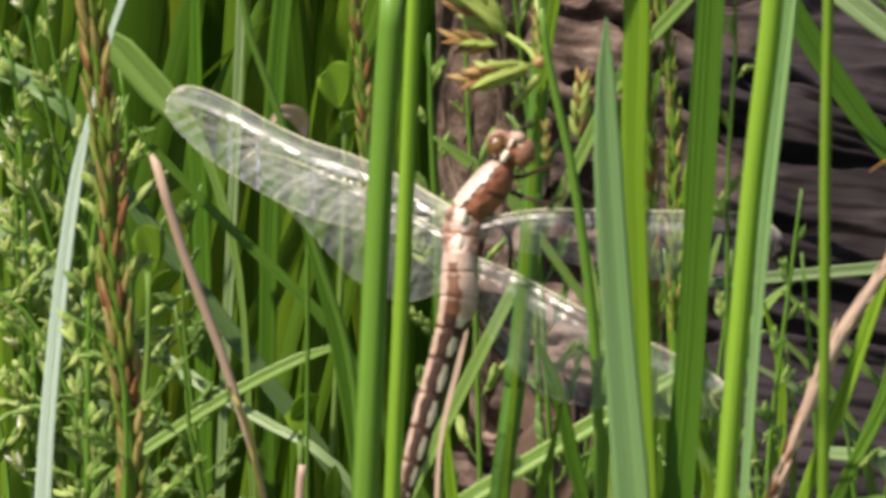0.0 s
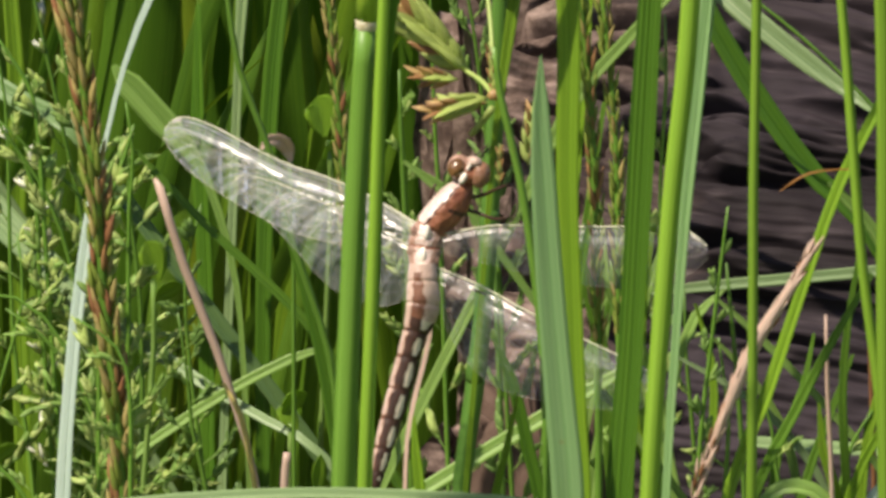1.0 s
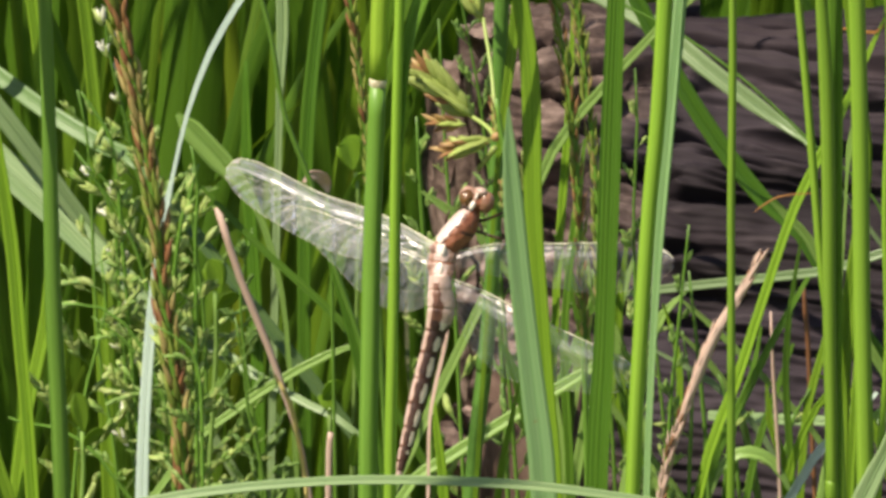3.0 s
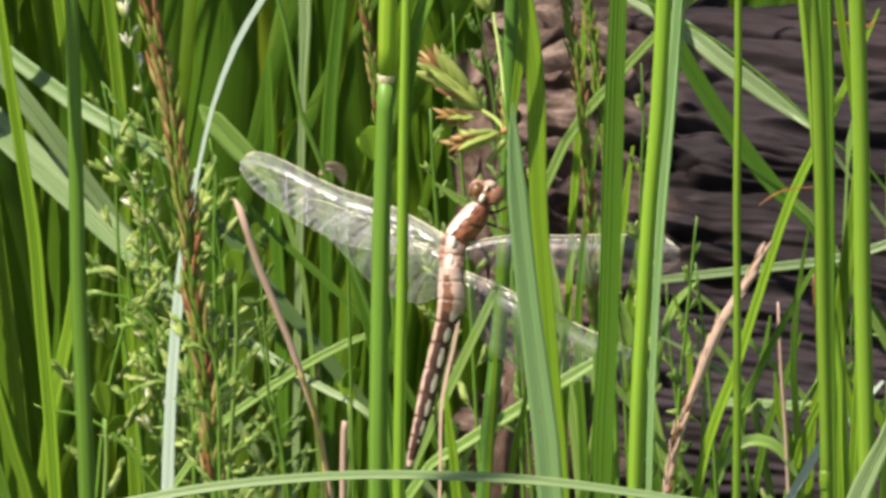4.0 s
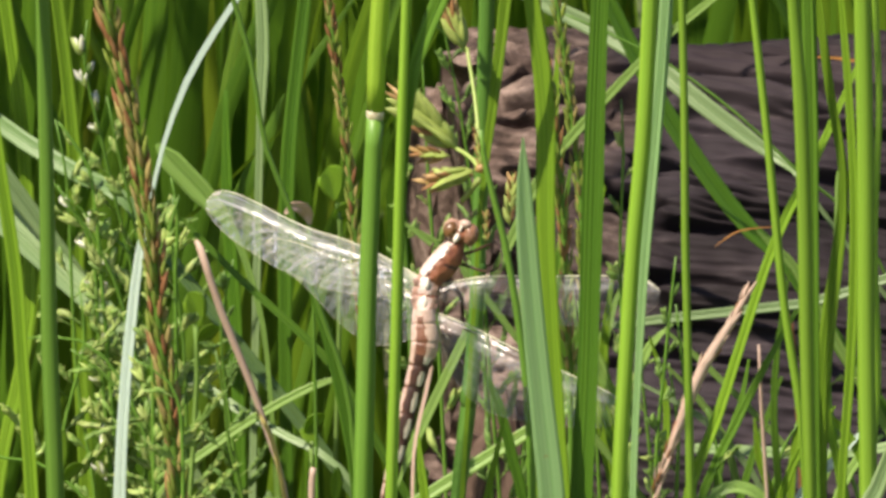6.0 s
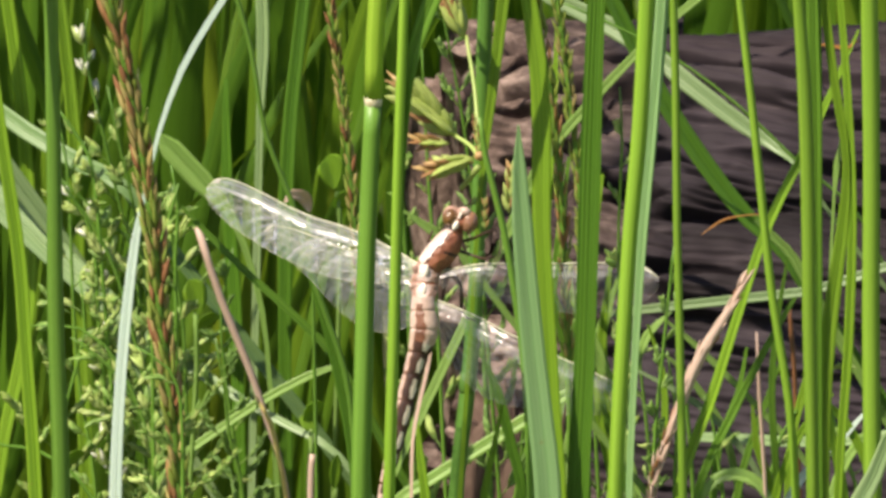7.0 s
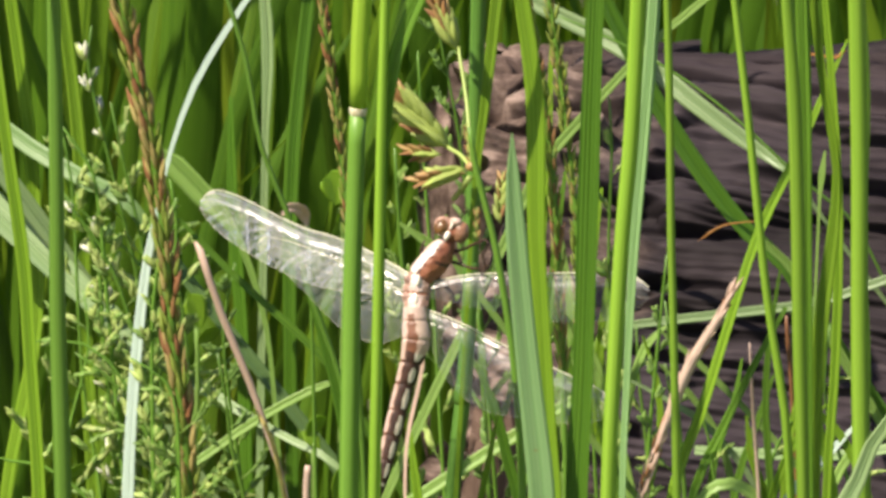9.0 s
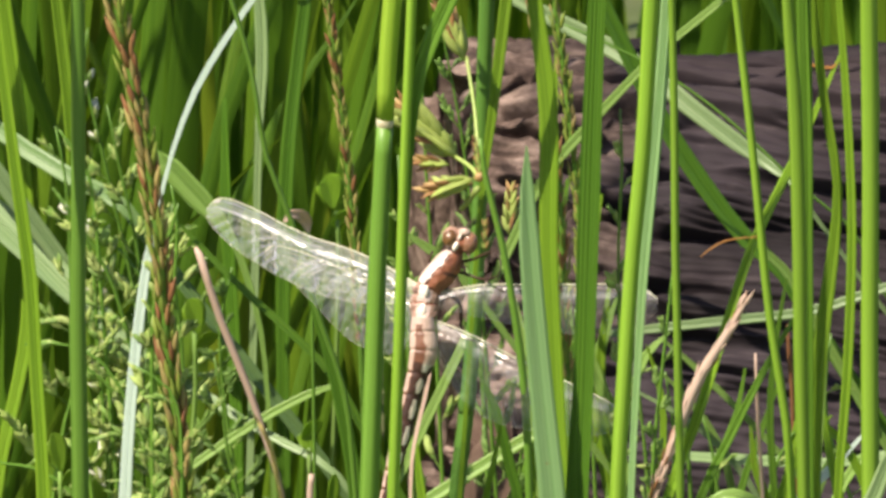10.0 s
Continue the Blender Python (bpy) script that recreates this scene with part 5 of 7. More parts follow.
spike("spike_stalk_two", "slender grass spike with brown and green husks",
      [(-5.8, 34.0, -4.0), (-7.6, 32.0, 136.6), (-10.7, 30.0, 227.6), (-11.7, 30.0, 245.2), (-12.8, 30.0, 257.7), (-14.0, 30.0, 268.6), (-15.5, 30.0, 281.1), (-17.2, 28.0, 296.0), (-20.0, 22.0, 309.4)],
      [0.81, 0.81, 0.81, 0.81, 0.73, 0.65, 0.65, 0.52, 0.25],
      0.75, 190, 0.55, [husk_dark, husk_green, husk_ochre, husk_green], 12, 0.72, None, (0.08, 0.28))
spike("spike_stalk_three", "slender grass spike with brown and green husks",
      [(21.3, 34.0, -4.0), (20.4, 32.0, 133.4), (18.7, 30.0, 222.4), (18.0, 30.0, 245.0), (16.7, 30.0, 260.0), (14.8, 30.0, 272.5), (13.5, 30.0, 280.9), (11.2, 28.0, 295.7), (7.6, 22.0, 309.0)],
      [0.89, 0.89, 0.89, 0.81, 0.73, 0.73, 0.65, 0.52, 0.25],
      0.73, 210, 0.7, [husk_green, husk_green, husk_ochre, husk_green, husk_red], 13, 0.72, None, (0.08, 0.28))
spike("spike_stalk_four", "slender green grass spike",
      [(23.8, 49.0, -4.0), (22.8, 47.0, 136.2), (21.0, 45.0, 227.1), (20.4, 45.0, 245.6), (19.3, 45.0, 256.5), (17.4, 45.0, 272.4), (16.6, 45.0, 277.4), (14.4, 43.0, 292.3), (10.8, 37.0, 305.6)],
      [0.73, 0.73, 0.73, 0.73, 0.65, 0.65, 0.57, 0.46, 0.25],
      0.73, 190, 0.65, [husk_green, husk_green, husk_green, husk_ochre], 14, 0.7, None, (0.08, 0.28))
panicle("pan1", "green seed head with white flowering tips",
      [(-42.4, 119.0, -4.0), (-42.8, 117.0, 111.3), (-43.6, 115.0, 185.5), (-44.1, 115.0, 210.1), (-48.7, 115.0, 233.5), (-51.9, 115.0, 249.1), (-51.4, 115.0, 255.5)],
      [0.67, 0.67, 0.67, 0.59, 0.5, 0.42, 0.25],
      0.70, 42, 7.0, [grain_pale, grain_pale, grain_mid], 21, 1.25, 0.9, (0.935, grain_white))
panicle("pan2", "pale green open seed head",
      [(-38.3, 114.0, -4.0), (-39.6, 112.0, 112.1), (-41.7, 110.0, 186.8), (-43.3, 110.0, 218.3), (-50.2, 110.0, 225.9), (-56.1, 110.0, 231.5)],
      [0.67, 0.67, 0.67, 0.5, 0.42, 0.25],
      0.74, 18, 6.5, [grain_pale, grain_pale, grain_mid], 22, 1.38, 0.5)
panicle("pan3", "pale green open seed head",
      [(-20.5, 109.0, -4.0), (-28.3, 107.0, 112.5), (-41.5, 105.0, 187.4), (-45.1, 105.0, 198.7), (-49.6, 105.0, 204.8), (-54.2, 105.0, 208.3)],
      [0.67, 0.67, 0.67, 0.58, 0.5, 0.25],
      0.74, 24, 8.0, [grain_pale, grain_mid, grain_mid], 23, 1.25, 0.6)
panicle("pan4", "small feathery green seed head",
      [(-21.4, 99.0, -4.0), (-24.4, 97.0, 113.4), (-29.4, 95.0, 189.1), (-31.3, 95.0, 204.6), (-31.9, 95.0, 215.0), (-30.0, 95.0, 224.3)],
      [0.58, 0.58, 0.58, 0.5, 0.42, 0.25],
      0.74, 24, 4.0, [grain_mid, grain_dark], 24, 1.06, 1.3)
panicle("pan5", "green seed head with curled husks",
      [(-36.0, 104.0, -4.0), (-36.4, 102.0, 113.2), (-37.1, 100.0, 188.7), (-37.5, 100.0, 210.3), (-39.1, 100.0, 225.0), (-38.8, 100.0, 232.7)],
      [0.58, 0.58, 0.58, 0.5, 0.42, 0.25],
      0.74, 32, 6.5, [grain_pale, grain_mid, grain_dark], 25, 1.19, 0.7)
panicle("pan6", "dark green feathery seed head",
      [(-13.9, 92.0, -4.0), (-19.6, 90.0, 114.5), (-29.1, 88.0, 190.9), (-30.7, 88.0, 197.8), (-31.4, 88.0, 204.7), (-32.6, 88.0, 212.4)],
      [0.58, 0.58, 0.58, 0.5, 0.41, 0.25],
      0.74, 32, 6.5, [grain_dark, grain_dark, grain_mid], 26, 1.06, 0.8)
panicle("pan7", "pale green seed head nodding low",
      [(25.8, 104.0, -4.0), (-3.5, 102.0, 112.8), (-53.1, 100.0, 187.9), (-58.9, 100.0, 192.3), (-63.9, 100.0, 193.2), (-66.6, 100.0, 194.2)],
      [0.58, 0.58, 0.58, 0.5, 0.42, 0.25],
      0.74, 16, 4.5, [grain_pale, grain_mid], 27, 1.19, 0.4)
panicle("pan8", "pale green seed head with a long branch",
      [(-18.8, 104.0, -4.0), (-27.1, 102.0, 113.2), (-41.3, 100.0, 188.7), (-46.9, 100.0, 205.2), (-52.7, 100.0, 210.9), (-60.7, 100.0, 211.3)],
      [0.58, 0.58, 0.58, 0.5, 0.42, 0.25],
      0.74, 20, 5.0, [grain_pale, grain_mid], 28, 1.19, 0.5)
panicle("pan9", "dark green feathery seed head before the log",
      [(15.7, 49.0, -4.0), (12.2, 47.0, 140.3), (6.4, 45.0, 233.9), (5.0, 45.0, 245.7), (3.4, 45.0, 258.3), (1.2, 45.0, 270.0), (0.3, 45.0, 275.9)],
      [0.57, 0.57, 0.57, 0.49, 0.41, 0.33, 0.24],
      0.74, 42, 5.0, [grain_dark, grain_dark, grain_mid], 29, 0.94, 1.4)
panicle("pan10", "pale yellow-green seed head",
      [(-0.5, 52.0, -4.0), (-1.8, 50.0, 134.9), (-4.0, 48.0, 224.8), (-4.5, 48.0, 234.9), (-5.0, 48.0, 243.3), (-5.4, 48.0, 252.6)],
      [0.82, 0.82, 0.82, 0.73, 0.65, 0.33],
      0.74, 28, 3.4, [grain_pale, grain_mid], 30, 1.31, 1.5)
panicle("pan11", "thin green seed spike",
      [(23.7, 22.0, -4.0), (26.4, 20.0, 130.2), (31.0, 18.0, 217.0), (31.9, 18.0, 226.2), (33.0, 18.0, 237.0), (33.7, 18.0, 243.8)],
      [0.56, 0.56, 0.56, 0.48, 0.4, 0.24],
      0.74, 28, 2.4, [grain_dark, grain_mid], 31, 1.00, 1.6)
panicle("pan12", "thin green seed spike",
      [(26.8, -1.0, -4.0), (26.5, -3.0, 141.7), (25.9, -5.0, 236.1), (25.7, -5.0, 252.5), (26.2, -5.0, 264.1), (25.9, -5.0, 272.3)],
      [0.48, 0.48, 0.48, 0.4, 0.4, 0.24],
      0.74, 24, 2.4, [grain_mid, grain_pale], 32, 1.06, 1.8)
panicle("pan13", "pale green open seed head",
      [(-34.6, 29.0, -4.0), (-35.2, 27.0, 124.8), (-36.3, 25.0, 208.1), (-36.5, 25.0, 219.0), (-38.1, 25.0, 224.0), (-42.9, 25.0, 227.4)],
      [0.57, 0.57, 0.57, 0.49, 0.4, 0.24],
      0.74, 20, 6.0, [grain_pale, grain_mid, grain_mid], 33, 1.19, 0.6)
panicle("pan14", "pale green seed head among the blades",
      [(-42.6, 124.0, -4.0), (-45.9, 122.0, 110.2), (-51.4, 120.0, 183.6), (-53.7, 120.0, 200.2), (-54.9, 120.0, 230.6), (-56.4, 120.0, 239.3)],
      [0.59, 0.59, 0.59, 0.5, 0.42, 0.25],
      0.74, 24, 5.0, [grain_pale, grain_mid], 34, 1.25, 0.9)


panicle("pan15", "soft pale green seed head behind the wings",
      [(36.2, 74.0, -4.0), (34.2, 72.0, 117.6), (30.8, 70.0, 196.0), (30.0, 70.0, 205.4), (29.3, 70.0, 212.3), (28.9, 70.0, 220.8)],
      [0.58, 0.58, 0.58, 0.49, 0.41, 0.25],
      0.70, 18, 4.0, [grain_pale, grain_mid, grain_dark], 35, 1.0, 1.0)
panicle("pan16", "soft green seed head behind the wings",
      [(27.6, 66.0, -4.0), (25.9, 64.0, 118.9), (23.0, 62.0, 198.1), (22.3, 62.0, 209.2), (20.8, 62.0, 219.4), (20.0, 62.0, 226.2)],
      [0.57, 0.57, 0.57, 0.49, 0.41, 0.25],
      0.70, 18, 4.0, [grain_mid, grain_dark], 36, 1.0, 1.0)
panicle("pan17", "soft pale green seed head by the log",
      [(82.1, 64.0, -4.0), (73.9, 62.0, 118.5), (60.2, 60.0, 197.6), (56.9, 60.0, 207.8), (56.2, 60.0, 214.6), (57.0, 60.0, 223.1)],
      [0.57, 0.57, 0.57, 0.49, 0.41, 0.25],
      0.70, 16, 4.5, [grain_pale, grain_mid], 37, 1.1, 0.8)
panicle("pan18", "pale green open seed head",
      [(-66.9, 112.0, -4.0), (-63.2, 110.0, 111.5), (-56.8, 108.0, 185.9), (-54.9, 108.0, 198.0), (-52.2, 108.0, 208.4), (-52.9, 108.0, 217.1)],
      [0.59, 0.59, 0.59, 0.5, 0.42, 0.25],
      0.72, 20, 7.0, [grain_pale, grain_pale, grain_mid], 38, 1.25, 0.7)
panicle("pan21", "pale green seed head with crowded husks",
      [(-34.2, 116.0, -4.0), (-37.4, 114.0, 126.5), (-42.9, 112.0, 210.8), (-44.6, 112.0, 224.7), (-46.6, 112.0, 234.2), (-48.6, 112.0, 244.6)],
      [0.59, 0.59, 0.59, 0.5, 0.42, 0.25],
      0.70, 34, 4.2, [grain_pale, grain_pale, grain_mid], 41, 1.25, 1.2)
panicle("pan22", "pale green seed head beside the red spike",
      [(-37.9, 66.0, -4.0), (-37.9, 64.0, 131.9), (-37.8, 62.0, 219.8), (-37.8, 62.0, 231.7), (-37.4, 62.0, 238.5), (-38.3, 62.0, 244.8)],
      [0.57, 0.57, 0.57, 0.49, 0.41, 0.25],
      0.76, 20, 4.0, [grain_pale, grain_pale, grain_mid], 42, 1.2, 1.2)
panicle("pan23", "pale yellow-green crowded seed head",
      [(-19.4, 112.0, -4.0), (-29.2, 110.0, 127.1), (-45.9, 108.0, 211.8), (-49.9, 108.0, 223.1), (-54.2, 108.0, 229.2), (-56.6, 108.0, 233.1)],
      [0.59, 0.59, 0.59, 0.5, 0.42, 0.25],
      0.74, 32, 4.5, [grain_pale, grain_pale, grain_mid], 43, 1.25, 1.1)
panicle("pan29", "pale crowded seed head leaning in the clump",
      [(-38.0, 118.0, -4.0), (-44.0, 115.0, 120.0), (-50.2, 112.0, 208.6), (-51.1, 112.0, 222.3), (-53.7, 112.0, 227.4), (-56.0, 112.0, 231.3)],
      [0.6, 0.6, 0.6, 0.55, 0.5, 0.25],
      0.80, 30, 2.0, [grain_pale, grain_pale, grain_white], 51, 1.45, 1.5)
panicle("pan30", "pale yellow-green seed head in the clump",
      [(-40.0, 114.0, -4.0), (-44.0, 111.0, 130.0), (-49.6, 108.0, 218.1), (-51.1, 108.0, 234.4), (-53.4, 108.0, 238.6), (-55.6, 108.0, 241.9)],
      [0.6, 0.6, 0.6, 0.55, 0.5, 0.25],
      0.78, 30, 2.4, [grain_pale, grain_pale, grain_mid], 52, 1.4, 1.4)
panicle("pan31", "pale seed head bent beside the red spike",
      [(-40.0, 62.0, -4.0), (-40.5, 60.0, 130.0), (-41.1, 58.0, 222.2), (-39.7, 58.0, 234.8), (-38.3, 58.0, 238.9), (-37.2, 58.0, 243.1)],
      [0.6, 0.6, 0.6, 0.55, 0.5, 0.25],
      0.80, 26, 2.2, [grain_pale, grain_pale, grain_mid], 53, 1.35, 1.5)
for key, ctrl, widths in (("lean_1330", [(45.5, -45.0, 263.8), (43.7, -45.0, 263.7), (40.6, -45.0, 263.2), (38.7, -45.0, 262.1), (37.3, -45.0, 261.0)],
      [0.16, 0.16, 0.24, 0.24, 0.08]),
                          ("diag_right", [(59.2, -10.0, 280.0), (57.9, -10.0, 278.9), (55.3, -10.0, 279.3), (52.2, -10.0, 279.5)],
      [0.32, 0.4, 0.4, 0.24])):
    host = things[key]
    part("withered_tip", ribbon_mesh("withered_tip", ctrl, widths, orange, host.matrix_basis.translation, 0.3), host, "orange withered leaf tip")
panicle("pan25", "pale seed head low between the stalks",
      [(51.1, 36.0, -4.0), (47.2, 34.0, 123.0), (40.6, 32.0, 204.9), (39.9, 32.0, 209.2), (39.4, 32.0, 213.4), (38.1, 32.0, 218.0)],
      [0.57, 0.57, 0.57, 0.49, 0.41, 0.24],
      0.70, 18, 5.0, [grain_pale, grain_pale, grain_mid], 45, 1.15, 0.8)
panicle("pan26", "pale seed head low by the log",
      [(34.9, 42.0, -4.0), (39.6, 40.0, 122.0), (47.5, 38.0, 203.4), (48.1, 38.0, 206.7), (49.2, 38.0, 210.5), (51.4, 38.0, 214.3)],
      [0.57, 0.57, 0.57, 0.49, 0.41, 0.24],
      0.70, 18, 5.0, [grain_pale, grain_mid], 46, 1.15, 0.8)
panicle("pan28", "pale seed head behind the dragonfly's head",
      [(5.1, 64.0, -4.0), (3.0, 62.0, 139.2), (-0.5, 60.0, 231.9), (-1.2, 60.0, 242.1), (-1.7, 60.0, 253.1), (-2.2, 60.0, 264.1)],
      [0.57, 0.57, 0.57, 0.49, 0.41, 0.25],
      0.70, 20, 3.6, [grain_pale, grain_mid], 48, 1.1, 1.2)
panicle("pan24", "soft pale seed head behind the wings",
      [(2.1, 72.0, -4.0), (5.9, 70.0, 121.6), (12.2, 68.0, 202.6), (13.6, 68.0, 212.0), (14.5, 68.0, 219.7), (15.8, 68.0, 226.5)],
      [0.58, 0.58, 0.58, 0.49, 0.41, 0.25],
      0.70, 18, 4.5, [grain_pale, grain_mid, grain_dark], 44, 1.1, 0.9)
panicle("pan19", "soft pale green seed head low by the log",
      [(31.4, 69.0, -4.0), (32.4, 67.0, 118.4), (34.2, 65.0, 197.3), (34.5, 65.0, 205.0), (34.0, 65.0, 210.1), (33.1, 65.0, 216.1)],
      [0.58, 0.58, 0.58, 0.49, 0.41, 0.25],
      0.70, 12, 4.5, [grain_pale, grain_mid], 39, 1.1, 0.9)
panicle("pan20", "soft green seed head before the log",
      [(16.2, 79.0, -4.0), (19.6, 77.0, 121.5), (25.4, 75.0, 202.5), (26.3, 75.0, 209.3), (26.9, 75.0, 216.2), (27.4, 75.0, 223.0)],
      [0.58, 0.58, 0.58, 0.5, 0.41, 0.25],
      0.70, 12, 4.0, [grain_mid, grain_dark, grain_pale], 40, 1.1, 1.0)
husk_straw = seed_mesh("husk", straw, 4.2, 0.95, 0.6)
spike("twig", "dry pinkish tan withered sedge spike",
      [(8.6, -12.0, -4.0), (16.7, -14.0, 130.5), (30.3, -16.0, 217.4), (32.0, -16.0, 223.2), (34.8, -16.0, 231.0), (37.4, -16.0, 237.0), (41.1, -16.0, 242.9), (43.5, -16.0, 248.0)],
      [0.5, 0.5, 0.6, 0.95, 1.45, 1.6, 1.2, 0.24],
      0.80, 110, 0.62, [husk_straw, husk_straw, husk_dark], 15, 0.62, straw, (0.08, 0.24))


TILT = pose(0, 0, 0.24, -14)


def pic(a, b, c):
    """From millimetres right, up and away in the dragonfly's own upright plane to the world, in millimetres."""
    v = TILT @ (Vector((a, c, b)) * MM)
    return tuple(v / MM)


def flower_head(key, label, ctrl, widths):
    """A sedge head: fat scaly spikelets with pink tips on short branches."""
    ob, o = rooted(key, "flowering_sedge", ctrl)
    part("stalk", tube_mesh("stalk", ctrl, widths, stalk_mid, o, 10), ob)
    scale_a = seed_mesh("scale", bud_olive, 3.3, 1.25, 0.5, 6, 0.10)
    scale_b = seed_mesh("scale", bud_pink, 3.0, 1.0, 0.5, 6, 0.14)
    scale_c = seed_mesh("scale", bud_red, 3.0, 1.0, 0.5, 6, 0.14)

    def spikelet(base, tip, width, seed, pink):
        rng = random.Random(seed)
        b0, t0 = Vector(pic(*base)) * MM, Vector(pic(*tip)) * MM
        way = (t0 - b0).normalized()
        length = (t0 - b0).length
        core = seed_mesh("spikelet", bud_olive, length / MM * 0.92, width * 0.6, 0.8, 8)
        sp = part("spikelet", core, ob, at=place(b0 - o, way))
        n = int(length / MM * 2.2)
        for k in range(n):
            f = 0.04 + 0.72 * k / n
            a = k * 2.5
            grow = (math.sin(math.pi * min(1, f + 0.2))) * width / 1.9
            at = Matrix.Translation((math.cos(a) * grow * 0.28 * MM, math.sin(a) * grow * 0.28 * MM, f * length))
            lean = Matrix.Rotation(a, 4, "Z") @ Matrix.Rotation(rng.uniform(0.16, 0.34), 4, "Y")
            part("scale", rng.choice((scale_b, scale_c)) if f > pink or rng.random() < 0.34 else scale_a, sp, at=at @ lean @ Matrix.Scale(width / 2.4 * rng.uniform(0.85, 1.1), 4))

    spikelet((3.2, 23.2, 8), (-5.6, 31.6, 7), 4.0, 1, 0.66)
    spikelet((2.0, 22.4, 6), (-3.4, 22.8, 5), 2.1, 2, 0.35)
    spikelet((5.6, 20.4, 4), (-2.0, 18.2, 3), 2.6, 3, 0.5)
    spikelet((5.6, 19.8, 8), (-0.8, 19.6, 9), 2.0, 4, 0.7)
    spikelet((4.2, 37.0, 10), (0.4, 46.0, 9), 2.8, 5, 0.5)
    spikelet((10.3, 12.5, -2), (10.9, 20.6, -2), 1.9, 6, 0.55)
    spikelet((6.4, 20.0, 1), (5.4, 27.5, 0), 1.1, 7, 0.25)
    spikelet((7.0, 10.0, 2), (7.0, 15.5, 1), 1.0, 8, 0.2)
    for a, b, w in (((6.4, 20.2, 2), (2.6, 23.6, 8), 0.7), ((6.0, 19.0, 2), (3.6, 16.0, 6), 0.9), ((6.2, 21.2, 3), (4.4, 37.6, 10), 0.6)):
        mid = tuple((p + q) / 2 + 0.3 for p, q in zip(a, b))
        part("branch", tube_mesh("branch", [pic(*a), pic(*mid), pic(*b)], [w, w * 0.9, w * 0.8], bud_green, o, 8, 1.0), ob)
    bulb = tube_mesh("bulb", [pic(5.6, 20.2, 1), pic(6.0, 20.5, 1), pic(6.5, 20.8, 1), pic(6.9, 21.1, 1)], [0.6, 1.35, 1.35, 0.5], bud_pink, o, 10, 0.3)
    part("bulb", bulb, ob, "pinkish swollen bract")
    return tagged(ob, label, "sedge", "")


flower_head("head_stalk", "flowering sedge head with pale green pink-tipped spikelets",
      [(16.6, -4.0, -4.0), (15.4, -6.0, 129.8), (13.2, -8.0, 216.3), (12.5, -8.0, 232.0), (11.1, -8.0, 243.6), (9.4, -8.0, 253.5), (7.0, -8.0, 263.5), (6.3, -8.0, 268.7)],
      [1.12, 1.12, 1.12, 1.12, 1.04, 0.96, 0.88, 0.56])


# ---- the uncounted grass behind ----
def far_grass():
    rng = random.Random(5)
    verts, faces, uvs = [], [], []
    made = 0
    while made < 1700:
        x, y = rng.uniform(-0.42, 0.45), 0.15 + 0.95 * rng.random() ** 1.3
        if -0.03 < x and y < 0.33 or x > 0.0 and y < 0.40 and x < 0.075:
            continue
        made += 1
        h = rng.uniform(0.26, 0.52)
        w = rng.choice((1.6, 2.5, 3.2, 4.2, 5.5)) * MM * rng.uniform(0.8, 1.2)
        lean = Vector((rng.gauss(0, 0.10), rng.gauss(0, 0.06), 0))
        droop = Vector((rng.gauss(0, 0.12), rng.gauss(0, 0.06), 0))
        a = rng.uniform(-0.9, 0.9)
        side = Vector((math.cos(a), math.sin(a), 0))
        back = Vector((-math.sin(a), math.cos(a), 0))
        base, seg = len(verts), 9
        for i in range(seg + 1):
            f = i / seg
            p = Vector((x, y, -0.004)) + Vector((0, 0, h * f)) + lean * h * f + droop * h * f**3 - Vector((0, 0, droop.length * h * f**3 * 0.6))
            half = w / 2 * (1 - f**4) + 0.0001
            for c in (-1, 0, 1):
                verts.append(p + side * c * half + back * (abs(c) * half * 0.35))
                uvs.append(((c + 1) / 2 * w * 400, f * h * 8))
        for i in range(seg):
            for k in range(2):
                q = base + i * 3 + k
                faces.append((q, q + 1, q + 4, q + 3))
    ob = new("marsh_grass", mesh_of("marsh_grass", verts, faces, far_green, uvs))
    tagged(ob, "dense tall green marsh grass growing behind", "grass", kind="stuff")


far_grass()


# ---- the dragonfly ----
def swept(name, rings, sides, paint, materials):
    """A body of elliptical rings (x, y, z, half width, half depth) along a line, faces painted by ring place and angle."""
    verts, faces, ids = [], [], []
    for i, (x, y, z, rw, rd) in enumerate(rings):
        a0, b0 = rings[max(i - 1, 0)], rings[min(i + 1, len(rings) - 1)]
        tan = Vector((b0[0] - a0[0], 0, b0[2] - a0[2])).normalized()
        side = Vector((tan.z, 0, -tan.x))
        for k in range(sides):
            a = 2 * math.pi * k / sides
            q = Vector((x, y, z)) + side * math.sin(a) * rw + Vector((0, -1, 0)) * math.cos(a) * rd
            verts.append(q * MM)
    for i in range(len(rings) - 1):
        for k in range(sides):
            n = (k + 1) % sides
            faces.append((i * sides + k, (i + 1) * sides + k, (i + 1) * sides + n, i * sides + n))
            ang = math.degrees(2 * math.pi * (k + 0.5) / sides)
            ids.append(paint((i + 0.5) / (len(rings) - 1), ang - 360 if ang > 180 else ang))
    faces.append(tuple(range(sides)))
    faces.append(tuple(range((len(rings) - 1) * sides, len(rings) * sides))[::-1])
    ids += [0, 0]
    me = mesh_of(name, verts, faces, materials)
    me.polygons.foreach_set("material_index", ids)
    return me


